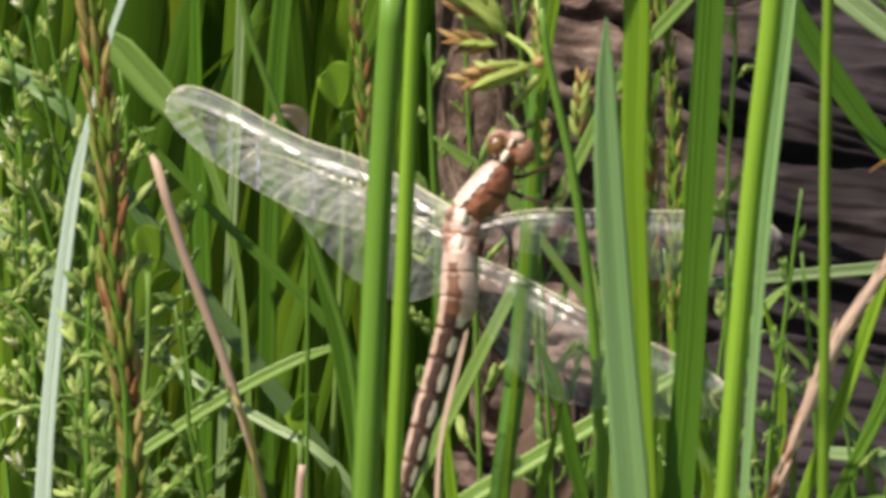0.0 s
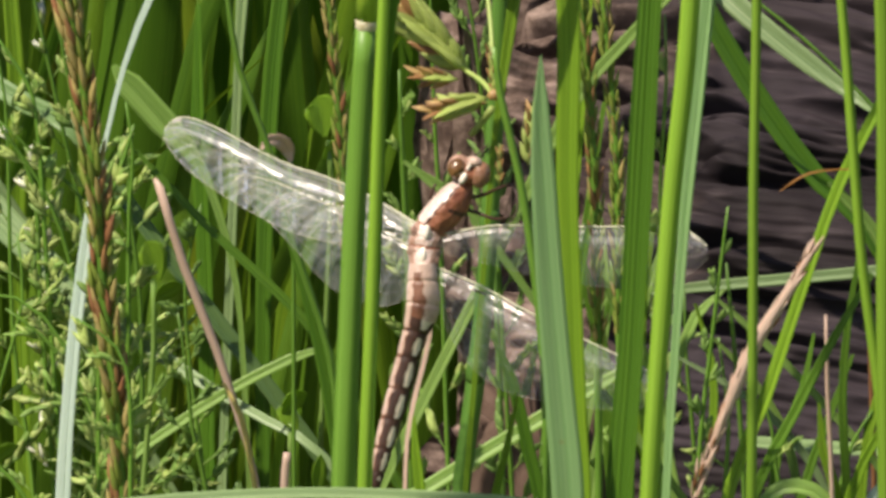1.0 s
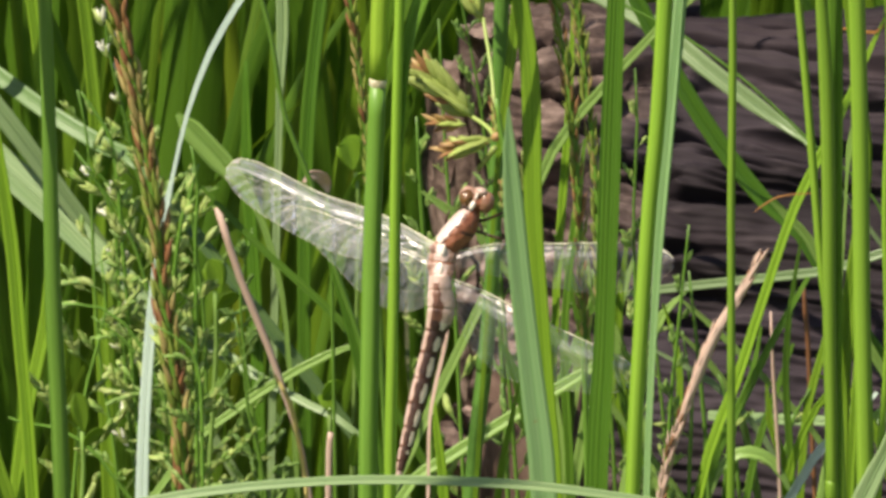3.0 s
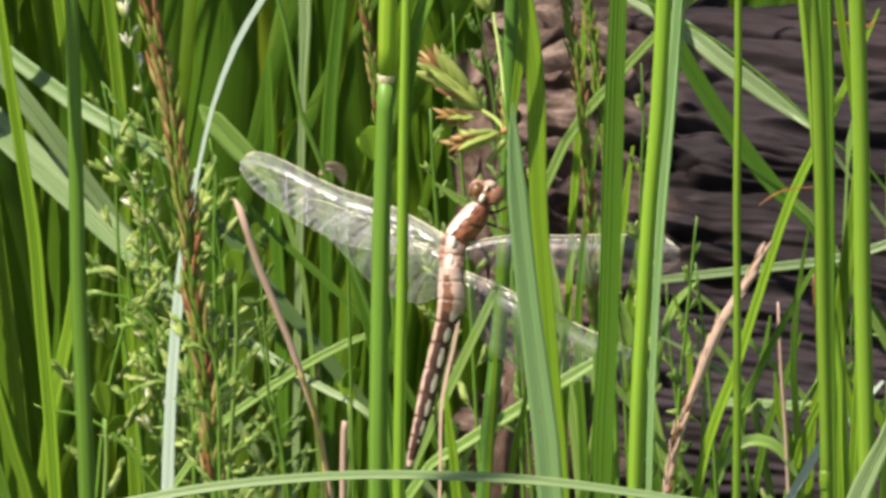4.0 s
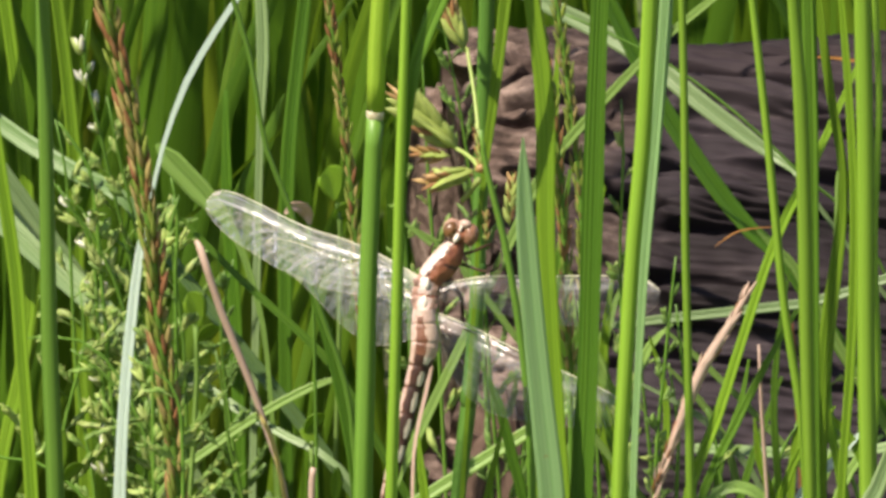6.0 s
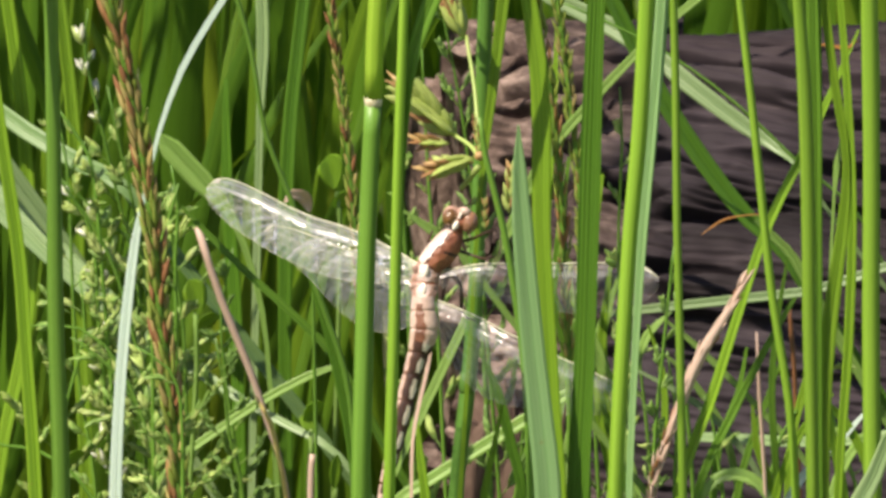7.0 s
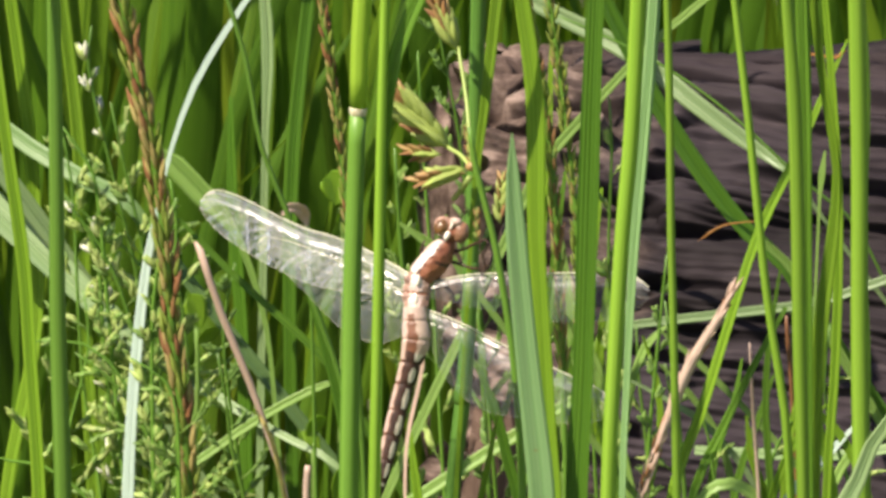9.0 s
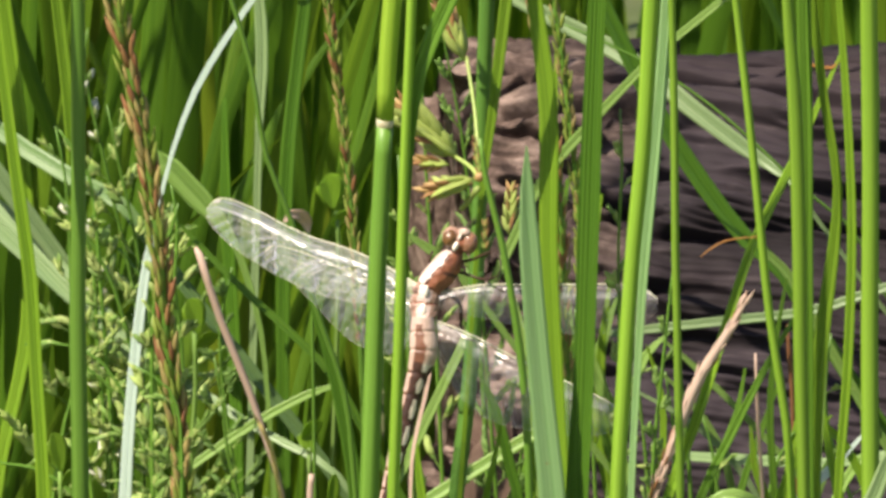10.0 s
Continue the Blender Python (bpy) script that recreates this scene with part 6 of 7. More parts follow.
def curve_values(rows, n):
    """Even smooth steps through rows of numbers."""
    rows = [np.array(r, float) for r in rows]
    out = []
    m = len(rows) - 1
    for s in range(n + 1):
        f = s / n * m
        i = min(int(f), m - 1)
        u = f - i
        p0, p1, p2, p3 = rows[max(i - 1, 0)], rows[i], rows[i + 1], rows[min(i + 2, m)]
        out.append(0.5 * (2 * p1 + (p2 - p0) * u + (2 * p0 - 5 * p1 + 4 * p2 - p3) * u * u + (3 * p1 - p0 - 3 * p2 + p3) * u**3))
    return out


def ball(name, at, size, material, turn=0.0, seg=32):
    bm = bmesh.new()
    bmesh.ops.create_uvsphere(bm, u_segments=seg, v_segments=seg // 2, radius=1)
    m = Matrix.Translation(Vector(at) * MM) @ Matrix.Rotation(turn, 4, "Y") @ Matrix.Diagonal((*(Vector(size) * MM), 1))
    bmesh.ops.transform(bm, matrix=m, verts=bm.verts)
    for v in bm.verts:
        v.co += (v.co - Vector(at) * MM) * (0.07 * noise.noise(v.co * 1400) + 0.03 * noise.noise(v.co * 4000))
    me = bpy.data.meshes.new(name)
    bm.to_mesh(me)
    bm.free()
    me.polygons.foreach_set("use_smooth", [True] * len(me.polygons))
    me.materials.append(material)
    return me


def abdomen_mesh():
    line = curve_values([(-1.8, 0.2, 0.9, 1.55, 1.5), (-1.75, 0.1, -1.4, 1.85, 1.8), (-1.65, 0.0, -4.0, 2.02, 1.9), (-2.5, 0.3, -7.2, 1.55, 1.5), (-3.4, 0.7, -10.4, 1.38, 1.3),
                         (-4.4, 1.0, -14.3, 1.36, 1.25), (-5.4, 1.3, -18.1, 1.25, 1.2), (-6.3, 1.5, -21.8, 1.05, 1.05), (-7.2, 1.7, -25.2, 0.8, 0.85), (-7.9, 1.8, -27.8, 0.45, 0.5)], 140)
    joints = [0.10, 0.215, 0.33, 0.435, 0.54, 0.645, 0.745, 0.83, 0.90]
    rings = []
    for i, (x, y, z, w, d) in enumerate(line):
        f = i / 140
        near = min(abs(f - j) for j in joints)
        pinch = 1 - 0.10 * max(0, 1 - near / 0.012)
        rings.append((x, y, z, w * pinch, d * pinch))

    def paint(f, ang):
        near = min(abs(f - j) for j in joints)
        if near < 0.006 and f > 0.30 and ang > -60:
            return 1 if ang > -25 else 2
        seg = [j for j in joints if j <= f]
        lo = seg[-1] if seg else 0.0
        hi = min([j for j in joints if j > f] or [1.0])
        g = (f - lo) / (hi - lo)
        wave = 5 * math.sin(g * 3.1) + 3 * math.sin(f * 90)
        if f < 0.28:
            if -15 - f * 25 + wave * 0.6 < ang < 16 + f * 70 - wave and f > 0.06:
                return 2
            return 3 if ang > 0 and f > 0.09 else 0
        if 30 + 10 * abs(g - 0.55) * 2 < ang < 74 - 22 * abs(g - 0.55) * 2 and 0.16 < g < 0.88 and f < 0.86:
            return 4
        if ang > -14 - wave * 1.2 and f < 0.95:
            return 2 if -14 - wave * 1.2 + 7 > ang else 1
        return 0

    return swept("abdomen", rings, 72, lambda f, ang: paint(f, 20 - ang), [skin_tan_light, skin_dark, skin_brown, skin_cream, skin_spot, skin_tan])


skin_rust = chitin("skin_rust", (0.10, 0.028, 0.014), (0.38, 0.145, 0.075), 0.4)
skin_knob = chitin("skin_knob", (0.13, 0.06, 0.04), (0.42, 0.27, 0.21), 0.4)
# pink of the flank and back, paled so the colour carries highlights too
skin_pink = chitin("skin_pink", (0.50, 0.33, 0.27), (0.84, 0.68, 0.62), 0.24, 700.0, 0.4)
hair_skin = chitin("hair_skin", (0.52, 0.38, 0.30), (0.74, 0.60, 0.50))
skin_tan_light = chitin("skin_tan_light", (0.42, 0.28, 0.215), (0.66, 0.49, 0.41), 0.28, 900.0, 0.3)


def thorax_mesh():
    """The back between the wings below, the leaning barrel of the thorax above."""
    line = curve_values([(-1.8, 0.5, -0.2, 1.5, 1.4), (-1.65, 0.6, 0.9, 1.7, 1.45), (-1.6, 0.8, 2.2, 1.95, 1.5), (-1.45, 0.9, 3.6, 1.9, 1.6), (-1.2, 1.0, 4.7, 1.8, 1.7), (-0.3, 1.3, 5.9, 2.0, 2.1), (1.0, 1.4, 7.3, 2.1, 2.4), (2.1, 1.3, 8.8, 1.85, 2.1), (2.9, 1.1, 9.9, 1.15, 1.3), (3.2, 1.0, 10.6, 0.6, 0.7)], 110)
    rings = []
    for i, r in enumerate(line):
        f = i / 110
        fold = 1 - 0.07 * max(0.0, 1 - abs(f - 0.27) / 0.02) - 0.08 * max(0.0, 1 - abs(f - 0.47) / 0.025)
        rings.append((r[0], r[1], r[2], r[3] * fold, r[4] * fold))

    def paint(f, ang):
        wave = 3 * math.sin(f * 37) + 2 * math.sin(f * 91)
        if f < 0.47:
            if abs(f - 0.27) < 0.012 or f > 0.460:
                return 2
            return 5 if ang > 26 + wave or ang < -34 + wave else 0
        if ang < -24 + wave:
            return 0
        if ang < -17 + wave:
            return 1
        return 1 if abs(f - 0.66 - 0.0006 * ang) < 0.012 and ang > 5 else 2

    me = swept("thorax", rings, 72, paint, [skin_pink, skin_dark, skin_rust, skin_cream, skin_white, skin_tan])
    for v in me.vertices:
        q = v.co / MM
        v.co += Vector((0.10, 0.12, 0.08)) * MM * (noise.noise(q * 1.3) + 0.6 * noise.noise(q * 3.4 + Vector((5, 0, 0))))
    me.update()
    return me


def fur_mesh(thorax):
    """Short pale hairs all over the upper thorax."""
    rng = random.Random(8)
    verts, faces = [], []
    pool = [p for p in thorax.polygons if p.center.z > 5.2 * MM and p.normal.y < 0.3]
    for p in rng.sample(pool, min(750, len(pool))):
        way = (p.normal + Vector((rng.gauss(0, 0.4), rng.gauss(0, 0.4), rng.gauss(-0.5, 0.4)))).normalized()
        length, base = rng.uniform(0.35, 0.85) * MM, len(verts)
        side = way.cross(Vector((0.3, 1, 0.2))).normalized() * 0.022 * MM
        back = way.cross(side).normalized() * 0.022 * MM
        verts += [p.center + side, p.center - side * 0.5 + back, p.center - side * 0.5 - back, p.center + way * length]
        faces += [(base, base + 1, base + 3), (base + 1, base + 2, base + 3), (base + 2, base, base + 3)]
    return mesh_of("fur", verts, faces, hair_skin)


def pleat_at(u, v):
    """Which pleat a place on the wing lies in: they leave the middle vein slanting towards the tip, and curve to the rear edge."""
    d = max(0.0, v - 0.30)
    return u - 0.34 * d ** 0.75 + 0.10 * d * d


def wing_maker(lead, trail, plane, ripple, calm=1.0):
    """Wing surface from (u along, v across) to the body's millimetres."""
    top, low = curve_values(lead, 60), curve_values(trail, 60)

    def at(u, v, lift=0.0):
        f = u * 60
        i = min(int(f), 59)
        k = f - i
        p = (top[i] * (1 - k) + top[i + 1] * k) * (1 - v) + (low[i] * (1 - k) + low[i + 1] * k) * v
        chord = math.hypot(*(low[i] - top[i])) * v
        span = math.hypot(*(top[i] - top[0]))
        c = plane[0] * p[0] + plane[1] * p[1] + plane[2]
        fold = 0.0
        at0 = 0.0
        for width, slope, keep in ripple:
            slope = slope * (1 if u < keep else max(0.0, 1 - 5 * (u - keep)))
            slope *= 1 + 1.9 * noise.noise((span * 1.3, at0 * 3.0, width * 40)) if slope > 0 else 1
            step = min(max(chord - at0, 0.0), width)
            fold -= slope * step
            if slope > 0.05:
                fold += step / width * 0.05 * math.sin(span * 3.4 + 3 * noise.noise((span * 0.7, 0, width)))
            at0 += width
        rest = max(chord - at0, 0.0)
        fan = (pleat_at(u, v) * 15 + 0.3 * noise.noise((span * 0.5, v * 3, 2.0))) % 1
        c += fold + calm * (0.10 + 0.16 * u) * (0.5 - abs(fan - 0.5)) * min(1.0, rest) * min(1.0, max(0.0, (v - 0.3) * 6))
        c += calm * 0.085 * noise.noise((p[0] * 1.3, p[1] * 1.3, 4.0)) + calm * 0.035 * noise.noise((p[0] * 3.1, p[1] * 3.1, 9.0))
        c += -0.25 * math.sin(math.pi * v) * (1 - 0.4 * u)
        return Vector((p[0], c + lift, p[1])) * MM

    return at


def wing(ob, name, at, reach, seed, net=1.0):
    rng = random.Random(seed)
    nu, nv = 90, 90
    verts = [at(i / nu, j / nv) for i in range(nu + 1) for j in range(nv + 1)]
    faces = [(i * (nv + 1) + j, i * (nv + 1) + j + 1, (i + 1) * (nv + 1) + j + 1, (i + 1) * (nv + 1) + j) for i in range(nu) for j in range(nv)]
    spots = [(i / nu, j / nv) for i in range(nu + 1) for j in range(nv + 1)]
    uvs = [(u * 3.0, v * 20) if v < 0.3 else (pleat_at(u, v) * 46 + 9, v * 1.1 + 20) for u, v in spots]
    me = mesh_of(name, verts, faces, {1: film_milky_sheen, 2: film_soft}.get(seed, film_clear), uvs)
    layer = me.uv_layers.new(name="across")
    for loop in me.loops:
        layer.data[loop.index].uv = spots[loop.vertex_index]
    w = part(name, me, ob, "glossy wing with painted milky sheen, pleats and pale veins" if seed < 3 else "clear glossy wing with a fine net of veins")
    tv, tf = [], []

    def thread(points, r):
        base = len(tv)
        for i, p in enumerate(points):
            tan = (points[min(i + 1, len(points) - 1)] - points[max(i - 1, 0)]).normalized()
            s = tan.cross(Vector((0, 1, 0))).normalized()
            q = tan.cross(s)
            rr = net * r[0] * (1 - i / len(points)) + net * r[1] * i / len(points)
            for k in range(4):
                a = math.pi / 2 * k
                tv.append(p + (s * math.cos(a) + q * math.sin(a)) * rr * MM)
        for i in range(len(points) - 1):
            for k in range(4):
                n = (k + 1) % 4
                tf.append((base + i * 4 + k, base + i * 4 + n, base + i * 4 + 4 + n, base + i * 4 + 4 + k))

    lines = [(0.0, 0.0, 1.0), (0.07, 0.09, 0.55), (0.13, 0.16, 0.96), (0.20, 0.30, 0.94), (0.28, 0.46, 0.92), (0.38, 0.60, 0.88), (0.50, 0.74, 0.78), (0.66, 0.88, 0.62), (0.82, 0.96, 0.42)]

    def vpos(row, u):
        v0, v1, _ = row
        return v0 + (v1 - v0) * u**1.4

    for row in lines[1:]:
        thread([at(row[2] * k / 40, vpos(row, row[2] * k / 40)) for k in range(41)], (0.035, 0.014))
    for extra in (0.35, 0.45, 0.58, 0.68, 0.80):
        u0 = 0.35 + extra * 0.25
        thread([at(u0 + (0.97 - u0) * k / 24, (extra * 0.55) + (extra * 1.1 - extra * 0.55) * (k / 24)) for k in range(25) if (extra * 0.55) + (extra * 0.55) * (k / 24) < 0.97], (0.02, 0.012))
    n = int(reach / 0.8)
    for a, b in zip(lines, lines[1:] + [(1.0, 1.0, 1.0)]):
        stop = min(a[2], b[2])
        dense = n if a[0] < 0.15 else int(n * 1.15)
        for k in range(dense):
            u = stop * (k + 0.4 + rng.uniform(-0.2, 0.2)) / dense
            if u < 0.04:
                continue
            va, vb = vpos(a, u), vpos(b, u)
            if vb - va > 0.17:
                vm = (va + vb) / 2 + rng.uniform(-0.02, 0.02)
                sk = rng.uniform(-0.012, 0.012)
                thread([at(u, va), at(u + sk, vm)], (0.007, 0.007))
                thread([at(u + sk, vm), at(min(1, u + 0.5 / n), vb)], (0.007, 0.007))
                thread([at(u + sk, vm), at(min(stop, u + sk + stop / dense), vm)], (0.006, 0.006))
            else:
                thread([at(u, va), at(u, vb)], (0.010, 0.010))
    part("vein_net", mesh_of("vein_net", tv, tf, vein_skin), w, "pale wing veins")
    tv.clear(), tf.clear()
    thread([at(k / 60, 0.0) for k in range(61)], (0.12 / net, 0.06 / net))
    part("leading_edge", mesh_of("leading_edge", list(tv), list(tf), costa_skin), w, "pale yellow leading edge vein")
    tv.clear(), tf.clear()
    thread([at(k / 60, 1.0) for k in range(61)], (0.03, 0.035))
    part("rear_edge", mesh_of("rear_edge", list(tv), list(tf), vein_skin), w)
    patch = [at(0.84 + 0.07 * i / 6, 0.01 + 0.10 * j / 2, -0.04) for i in range(7) for j in range(3)]
    quads = [(i * 3 + j, i * 3 + j + 1, i * 3 + j + 4, i * 3 + j + 3) for i in range(6) for j in range(2)]
    part("wing_spot", mesh_of("wing_spot", patch, quads, stigma_skin), w, "pale cell near the wing tip")


def leg(ob, points, radii, material):
    mm = tube_mesh("leg", points, [2 * r for r in radii], material, Vector((0, 0, 0)), 8, 0.5)
    return part("leg", mm, ob)


def dragonfly():
    ob = new("dragonfly")
    ob.matrix_basis = TILT
    things["dragonfly"] = ob
    part("abdomen", abdomen_mesh(), ob, "cream and dark brown banded abdomen with pale side spots")
    trunk = thorax_mesh()
    thorax = part("thorax", trunk, ob, "glossy pink flank and rusty brown thorax")
    part("fur", fur_mesh(trunk), thorax, "short pale hairs")
    for at, size, turn in (((-1.36, -0.75, 4.55), (0.42, 0.4, 0.85), 0.1), ((-1.75, -0.55, 1.85), (0.5, 0.42, 0.95), 0.05), ((-1.7, -0.75, 0.1), (0.85, 0.55, 0.9), 0.0)):
        part("back_plate", ball("back_plate", at, size, skin_white, turn), thorax, "white plate along the back")
    for at, size, turn in (((-2.75, 0.15, 4.6), (0.5, 0.6, 0.75), -0.5), ((-2.9, 0.2, 2.3), (0.5, 0.55, 0.8), -0.3), ((-0.25, 0.25, 3.6), (0.55, 0.6, 0.75), 0.4), ((-0.3, 0.25, 1.1), (0.45, 0.5, 0.75), 0.5)):
        part("wing_root", ball("wing_root", at, size, skin_knob, turn), thorax, "brown knob at a wing's root")
    head = part("head", ball("head", (3.45, 0.6, 11.45), (1.95, 1.5, 1.3), skin_rust, 0.35), ob, "rusty brown head with a pale brow")
    part("eye_rim", ball("eye_rim", (2.3, 0.5, 12.15), (1.42, 1.3, 1.5), skin_tan, 0.3), head, "tan rim behind the eye")
    part("eye", ball("eye", (2.1, -0.05, 12.0), (1.12, 1.2, 1.26), eye_skin, 0.3), head, "amber brown compound eye")
    part("eye", ball("eye", (4.75, 0.2, 11.3), (1.22, 1.3, 1.6), eye_cap, 0.2), head, "dull brown compound eye")
    part("brow", ball("brow", (4.1, -0.1, 12.75), (0.95, 0.95, 0.7), skin_tan_light, 0.3), head, "pale shining brow")
    part("nape", ball("nape", (2.85, -0.6, 10.9), (0.42, 0.5, 0.8), skin_white, 0.45), head, "white nape")
    part("crest", ball("crest", (3.45, -0.75, 12.2), (0.22, 0.4, 0.6), skin_white, 0.4), head, "white ridge between the eyes")
    for a, b in (((3.9, 0.4, 13.2), (5.7, 0.2, 14.9)), ((4.4, 0.6, 13.0), (5.9, 0.6, 14.6))):
        part("feeler", tube_mesh("feeler", [a, tuple((p + q) / 2 for p, q in zip(a, b)), b], [0.28, 0.22, 0.14], skin_dark, Vector((0, 0, 0)), 6, 0.5), head, "thin black feeler")
    leg(ob, [(2.6, 1.5, 8.6), (4.6, 1.0, 8.8), (6.6, -1.5, 9.6), (8.3, -3.5, 10.3)], [0.28, 0.24, 0.2, 0.15], skin_dark)
    leg(ob, [(8.3, -3.5, 10.3), (9.1, -4.5, 8.9), (9.0, -5.2, 6.6), (8.2, -6, 5.8)], [0.14, 0.13, 0.1, 0.07], skin_dark)
    leg(ob, [(2.2, 2.2, 7.6), (4.4, 2.0, 6.9), (6.6, 0.0, 6.2), (8.6, -3.0, 6.6), (9.2, -4.5, 7.8)], [0.26, 0.22, 0.18, 0.13, 0.08], skin_dark)
    leg(ob, [(1.2, 2.5, 5.0), (3.4, 3.5, 2.6), (3.6, 4, 0.6), (3.7, 4.5, -1.6), (5.6, 6, -2.6)], [0.4, 0.34, 0.28, 0.22, 0.14], skin_dark)
    leg(ob, [(-0.2, 1.5, 7.6), (-0.9, 1.2, 8.6), (-0.4, 0.8, 10.2)], [0.3, 0.24, 0.14], skin_dark)
    left_fore = wing_maker([(-2.3, 5.4), (-8.4, 8.8), (-13.2, 10.8), (-17.1, 12.0), (-21.0, 13.7), (-25.2, 15.9), (-28.8, 17.4), (-31.0, 17.5), (-32.4, 16.2)],
                           [(-3.0, 3.2), (-7.6, 2.8), (-12.4, 3.2), (-17.0, 4.3), (-20.8, 6.0), (-24.8, 8.2), (-28.6, 10.7), (-31.2, 13.1), (-32.6, 15.2)], (-0.483, 0.116, -1.2), ((1.5, -0.05, 1), (0.55, 0.42, 0.55), (0.7, -0.15, 1), (0.2, 0.40, 0.25)))
    left_hind = wing_maker([(-2.6, 2.6), (-8.0, 5.3), (-14.0, 8.0), (-19.5, 10.2), (-23.0, 10.9), (-24.2, 10.0)],
                           [(-3.2, -3.0), (-7.0, -4.2), (-12.2, -2.2), (-18.0, 3.6), (-22.2, 7.6), (-24.2, 9.2)], (-0.447, 0.143, -0.8), ((0.3, -0.2, 1), (0.4, 0.16, 0.3), (0.4, -0.25, 1)), 0.5)
    right_fore = wing_maker([(-0.4, 4.1), (6.5, 5.4), (15.2, 5.4), (23.0, 5.5), (28.6, 5.2), (31.2, 3.4)],
                            [(0.2, 2.2), (6.0, 0.9), (14.0, -0.8), (22.0, -1.6), (28.5, -0.2), (31.3, 2.0)], (-0.18, 0.25, -0.3), ((0.4, -0.15, 1), (0.4, 0.16, 0.3), (0.5, -0.2, 1)), 0.2)
    right_hind = wing_maker([(-0.2, 0.5), (5.0, -1.6), (11.0, -4.7), (18.0, -8.0), (24.0, -10.8), (26.4, -12.8)],
                            [(-0.2, -2.6), (2.2, -8.6), (7.2, -13.4), (15.2, -15.2), (22.8, -15.6), (26.4, -13.8)], (-0.44, 0.13, 0.5), ((0.4, -0.1, 1), (0.5, 0.42, 0.26), (0.5, -0.2, 1), (0.3, 0.3, 0.3)), 0.35)
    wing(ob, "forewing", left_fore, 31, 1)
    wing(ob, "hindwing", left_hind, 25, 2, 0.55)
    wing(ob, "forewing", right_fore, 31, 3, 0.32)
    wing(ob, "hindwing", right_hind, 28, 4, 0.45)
    tagged(ob, "freshly emerged tan dragonfly with clear wings, clinging to a stalk", "dragonfly")


dragonfly()


# ---- what moves: stalks and blades in the wind ----
def sway(key, rows):
    """Rows of seconds and the degrees by which a plant leans along x about its foot."""
    ob = things[key]
    x, y, z = ob.matrix_basis.translation
    walk(ob, [(t, pose(x, y, z, 0, a, 0)) for t, a in rows])


def motions():
    sway("left_blade", [(0, -0.7), (2.0, -0.7), (3.5, -0.98), (4.5, -0.01), (5.0, 0.1), (5.5, -0.14), (7.5, 0.0), (8.5, 0.0), (9.0, 0.5), (9.5, 0.14), (10.0, 0.27)])
    sway("left_stalk", [(0, -0.29), (0.5, -0.29), (2.0, -0.41), (3.5, -0.99), (4.5, 0.11), (5.0, 0.12), (5.5, -0.37), (7.5, -0.06), (8.5, 0.0), (9.0, 0.29), (9.5, 0.02), (10.0, 0.54)])
    sway("spike_stalk_red", [(0.0, 0.22), (0.5, -0.25), (1.0, -0.34), (2.0, -0.48), (3.5, -0.83), (4.5, 0.11), (5.0, 0.03), (5.5, -0.22), (7.5, -0.14), (8.5, 0.0), (9.0, 0.34), (9.5, 0.07), (10.0, 0.08)])
    sway("blue_blade", [(0.0, 0.02), (0.5, 0.25), (1.0, 0.14), (2.0, 0.04), (3.5, 0.14), (4.5, 0.4), (5.0, 0.17), (5.5, 0.04), (7.5, -0.24), (8.5, 0.0), (9.0, 0.25), (9.5, 0.37), (10.0, 0.24)])
    sway("main_stalk", [(0.0, -0.2), (0.5, -0.16), (1.0, -0.09), (2.0, -0.54), (3.5, -0.48), (4.5, -0.51), (5.0, 0.02), (5.5, -0.03), (7.5, -0.13), (8.5, 0.0), (9.0, -0.22), (9.5, -0.12), (10.0, 0.19)])
    sway("second_stalk", [(0.0, -0.22), (0.5, -0.1), (1.0, -0.15), (2.0, -0.52), (3.5, -0.36), (4.5, -0.44), (5.0, 0.09), (5.5, 0.21), (7.5, 0.13), (8.5, 0.0), (9.0, 0.02), (9.5, 0.02), (10.0, 0.32)])
    sway("blue_front", [(0.0, 0.36), (0.5, 0.39), (1.0, 0.17), (2.0, -0.1), (3.5, -0.74), (4.5, -0.01), (5.0, 1.29), (5.5, 0.41), (7.5, 0.11), (8.5, 0.0), (9.0, 0.35), (9.5, -0.04), (10.0, 0.36)])
    sway("ribbed", [(0.0, -0.14), (0.5, -0.24), (1.0, 0.01), (2.0, -0.3), (3.5, -0.26), (4.5, -0.36), (5.0, -0.36), (5.5, -0.36), (7.5, -0.43), (8.5, 0.0), (9.0, -0.07), (9.5, -0.43), (10.0, -0.45)])
    sway("bright_1150", [(0.0, -0.07), (0.5, -0.14), (1.0, -0.23), (2.0, -0.33), (3.5, -0.02), (4.5, -0.33), (5.0, -0.16), (5.5, -0.16), (7.5, -0.23), (8.5, 0.0), (9.0, -0.04), (9.5, -0.22), (10.0, -0.15)])
    sway("thin_1220", [(0.0, -0.22), (0.5, -0.09), (1.0, 0.11), (2.0, 0.02), (3.5, 0.95), (4.5, 0.39), (5.0, -0.36), (5.5, -0.24), (7.5, -0.52), (8.5, 0.0), (9.0, -0.17), (9.5, -0.67), (10.0, -0.54)])
    sway("lean_1330", [(0, 0.41), (1.0, 0.41), (2.0, 0.47), (3.5, 1.26), (4.5, 0.69), (5.0, -0.18), (5.5, 0.32), (7.5, -0.15), (8.5, 0.0), (9.0, 0.25), (9.5, -0.45), (10.0, -0.14)])
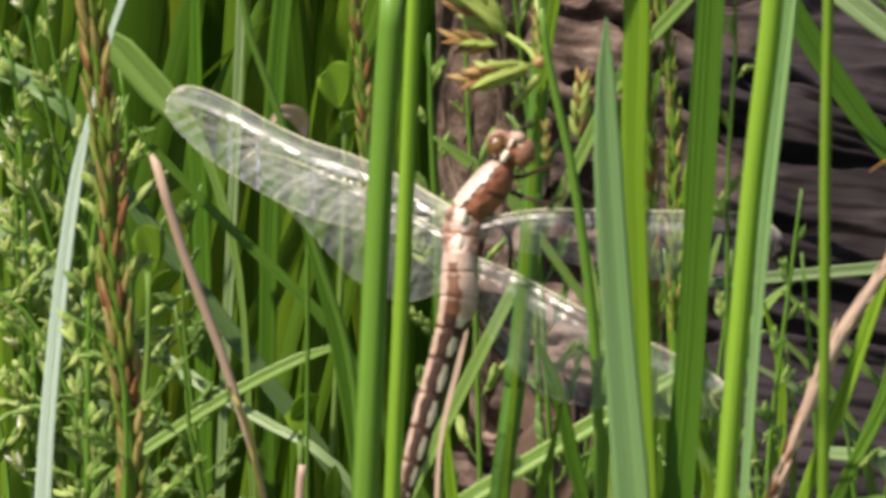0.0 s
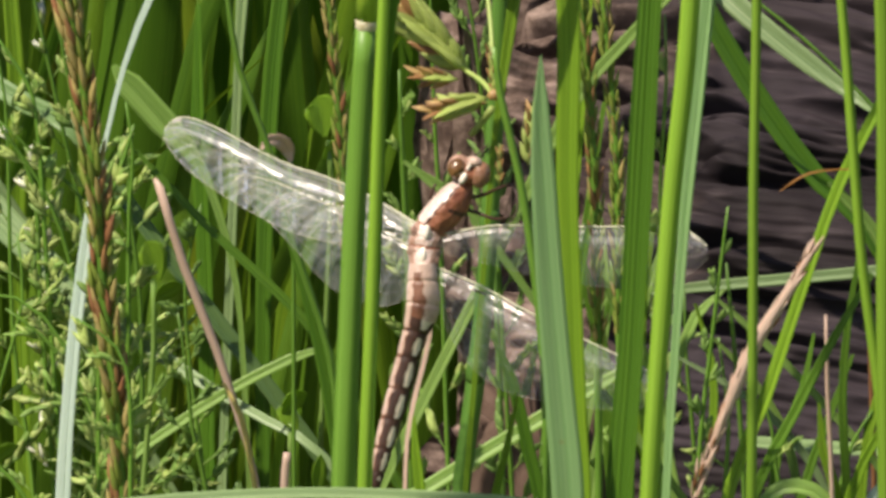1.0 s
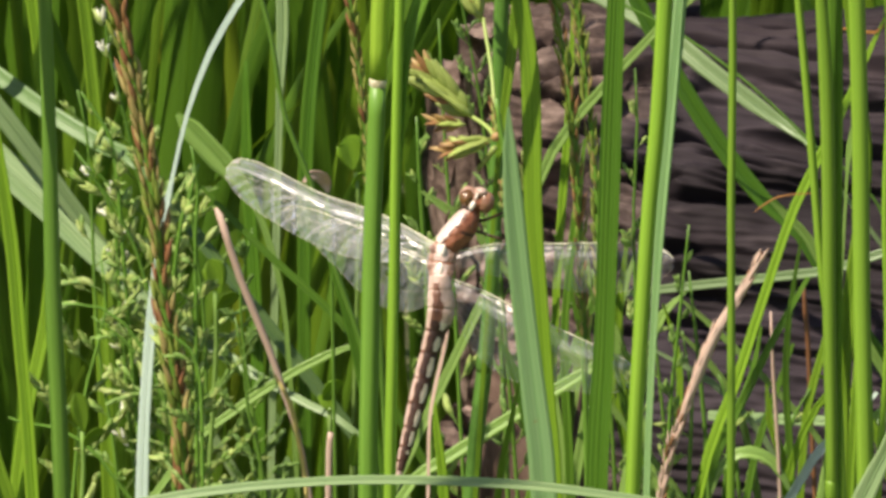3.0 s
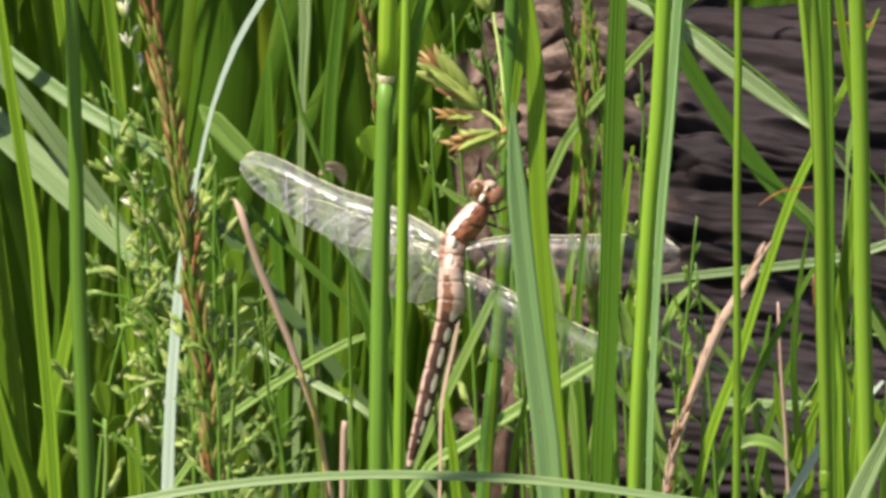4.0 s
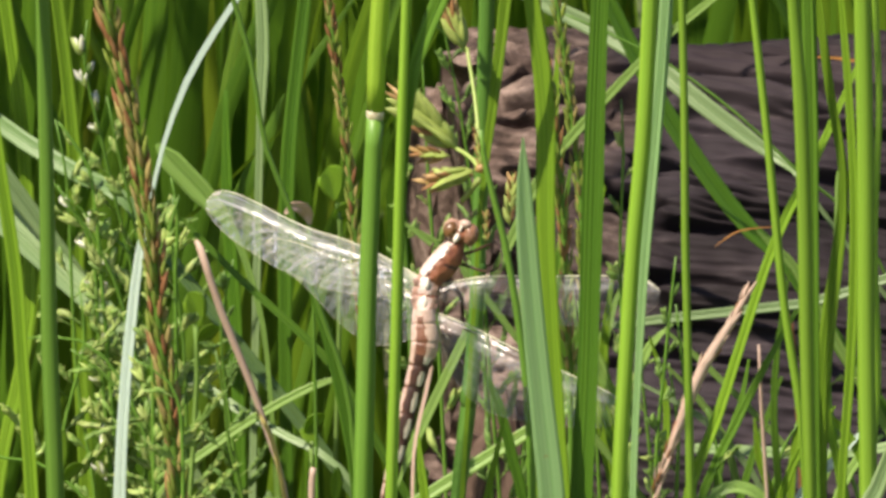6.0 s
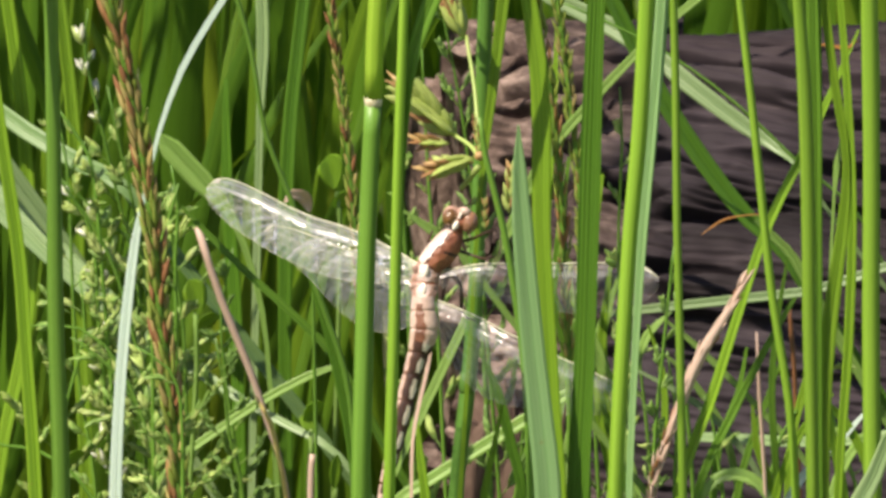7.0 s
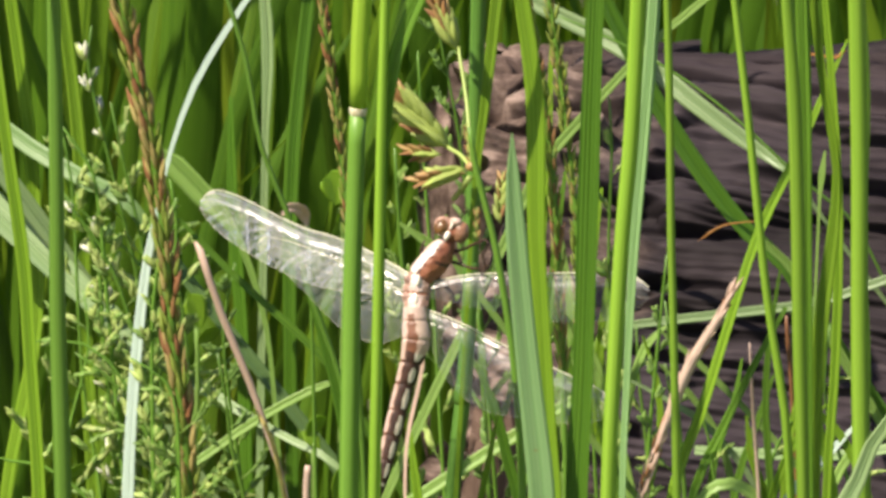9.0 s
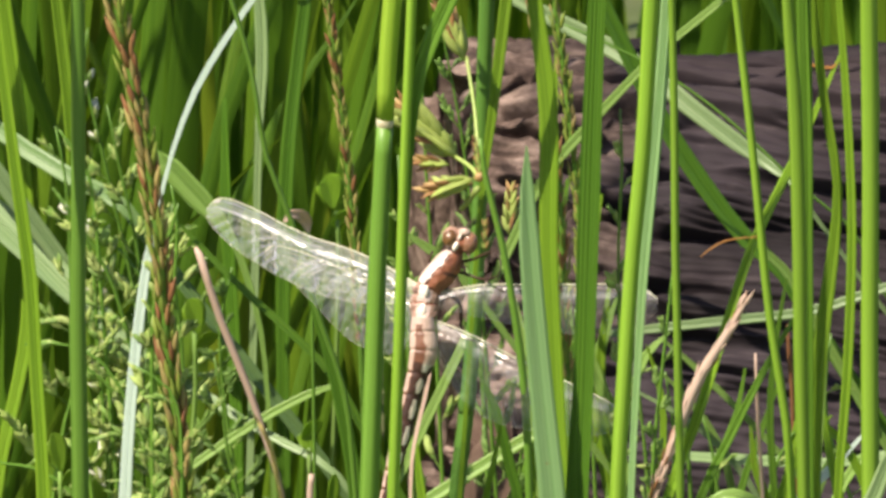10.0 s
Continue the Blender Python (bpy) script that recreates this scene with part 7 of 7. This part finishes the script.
    sway("stalk_1425", [(0, -0.19), (2.0, -0.19), (3.5, 0.24), (4.5, -0.42), (5.0, -0.33), (5.5, -0.31), (7.5, -0.04), (8.5, 0.0), (9.0, 0.07), (9.5, -0.17), (10.0, -0.37)])
    sway("tube_1535", [(0, -0.7), (2.0, -0.7), (5.5, -0.37), (7.5, 0.03), (8.5, 0.0), (9.0, 0.14), (9.5, -0.63), (10.0, -0.04)])
    sway("diag_right", [(0, -0.24), (0.5, -0.24), (1.0, -0.1), (2.0, 0.02), (3.5, 0.45), (4.5, -0.23), (5.0, 0.29), (5.5, 0.24), (7.5, -0.09), (8.5, 0.0), (9.0, -0.02), (9.5, 0.02), (10.0, -0.52)])
    sway("sheath_leaf", [(0.0, -0.22), (0.5, -0.1), (1.0, -0.15), (2.0, -0.52), (3.5, -0.36), (4.5, -0.44), (5.0, 0.09), (5.5, 0.21), (7.5, 0.13), (8.5, 0.0), (9.0, 0.02), (9.5, 0.02), (10.0, 0.32)])
    sway("yellow_front", [(0.0, 0.36), (0.5, 0.39), (1.0, 0.17), (2.0, -0.1), (3.5, -0.74), (4.5, -0.01), (5.0, 1.29), (5.5, 0.41), (7.5, 0.11), (8.5, 0.0), (9.0, 0.35), (9.5, -0.04), (10.0, 0.36)])
    sway("blue_1180", [(0.0, -0.07), (0.5, -0.14), (1.0, -0.23), (2.0, -0.33), (3.5, -0.02), (4.5, -0.33), (5.0, -0.16), (5.5, -0.16), (7.5, -0.23), (8.5, 0.0), (9.0, -0.04), (9.5, -0.22), (10.0, -0.15)])
    sway("stalk_1445", [(0, -0.19), (2.0, -0.19), (3.5, 0.24), (4.5, -0.42), (5.0, -0.33), (5.5, -0.31), (7.5, -0.04), (8.5, 0.0), (9.0, 0.07), (9.5, -0.17), (10.0, -0.37)])
    sway("dark_1490", [(0, -0.19), (2.0, -0.19), (3.5, 0.24), (4.5, -0.42), (5.0, -0.33), (5.5, -0.31), (7.5, -0.04), (8.5, 0.0), (9.0, 0.07), (9.5, -0.17), (10.0, -0.37)])
    arc = things["arc_blade"]
    x, y, z = arc.matrix_basis.translation
    walk(arc, [(t, pose(x, y, z + dz * MM)) for t, dz in ((0, 0), (1, 0), (1.5, -1.0), (2, 0), (2.2, -0.8), (3.3, -3.2), (3.5, -4.9), (4.2, -2.2), (4.5, -3.8), (5, -4.0), (10, -4.5))])
    sway("swing_high", [(0, -9), (4.7, -9), (4.9, -4), (5.0, -2), (5.1, 0), (5.3, -1.2), (5.5, -4), (5.7, -9), (10, -9)])
    low = things["swing_low"]
    x, y, z = low.matrix_basis.translation
    walk(low, [(t, pose(x, y, z + dz * MM, 0, a, 0)) for t, dz, a in ((0, -4, 15), (7.5, -4, 15), (7.7, -8, 1), (8.0, -8.5, -4.1), (8.2, -6, -3), (8.5, 0, 0), (8.7, -1, 6), (8.9, -4, 15), (10, -4, 15))])


motions()
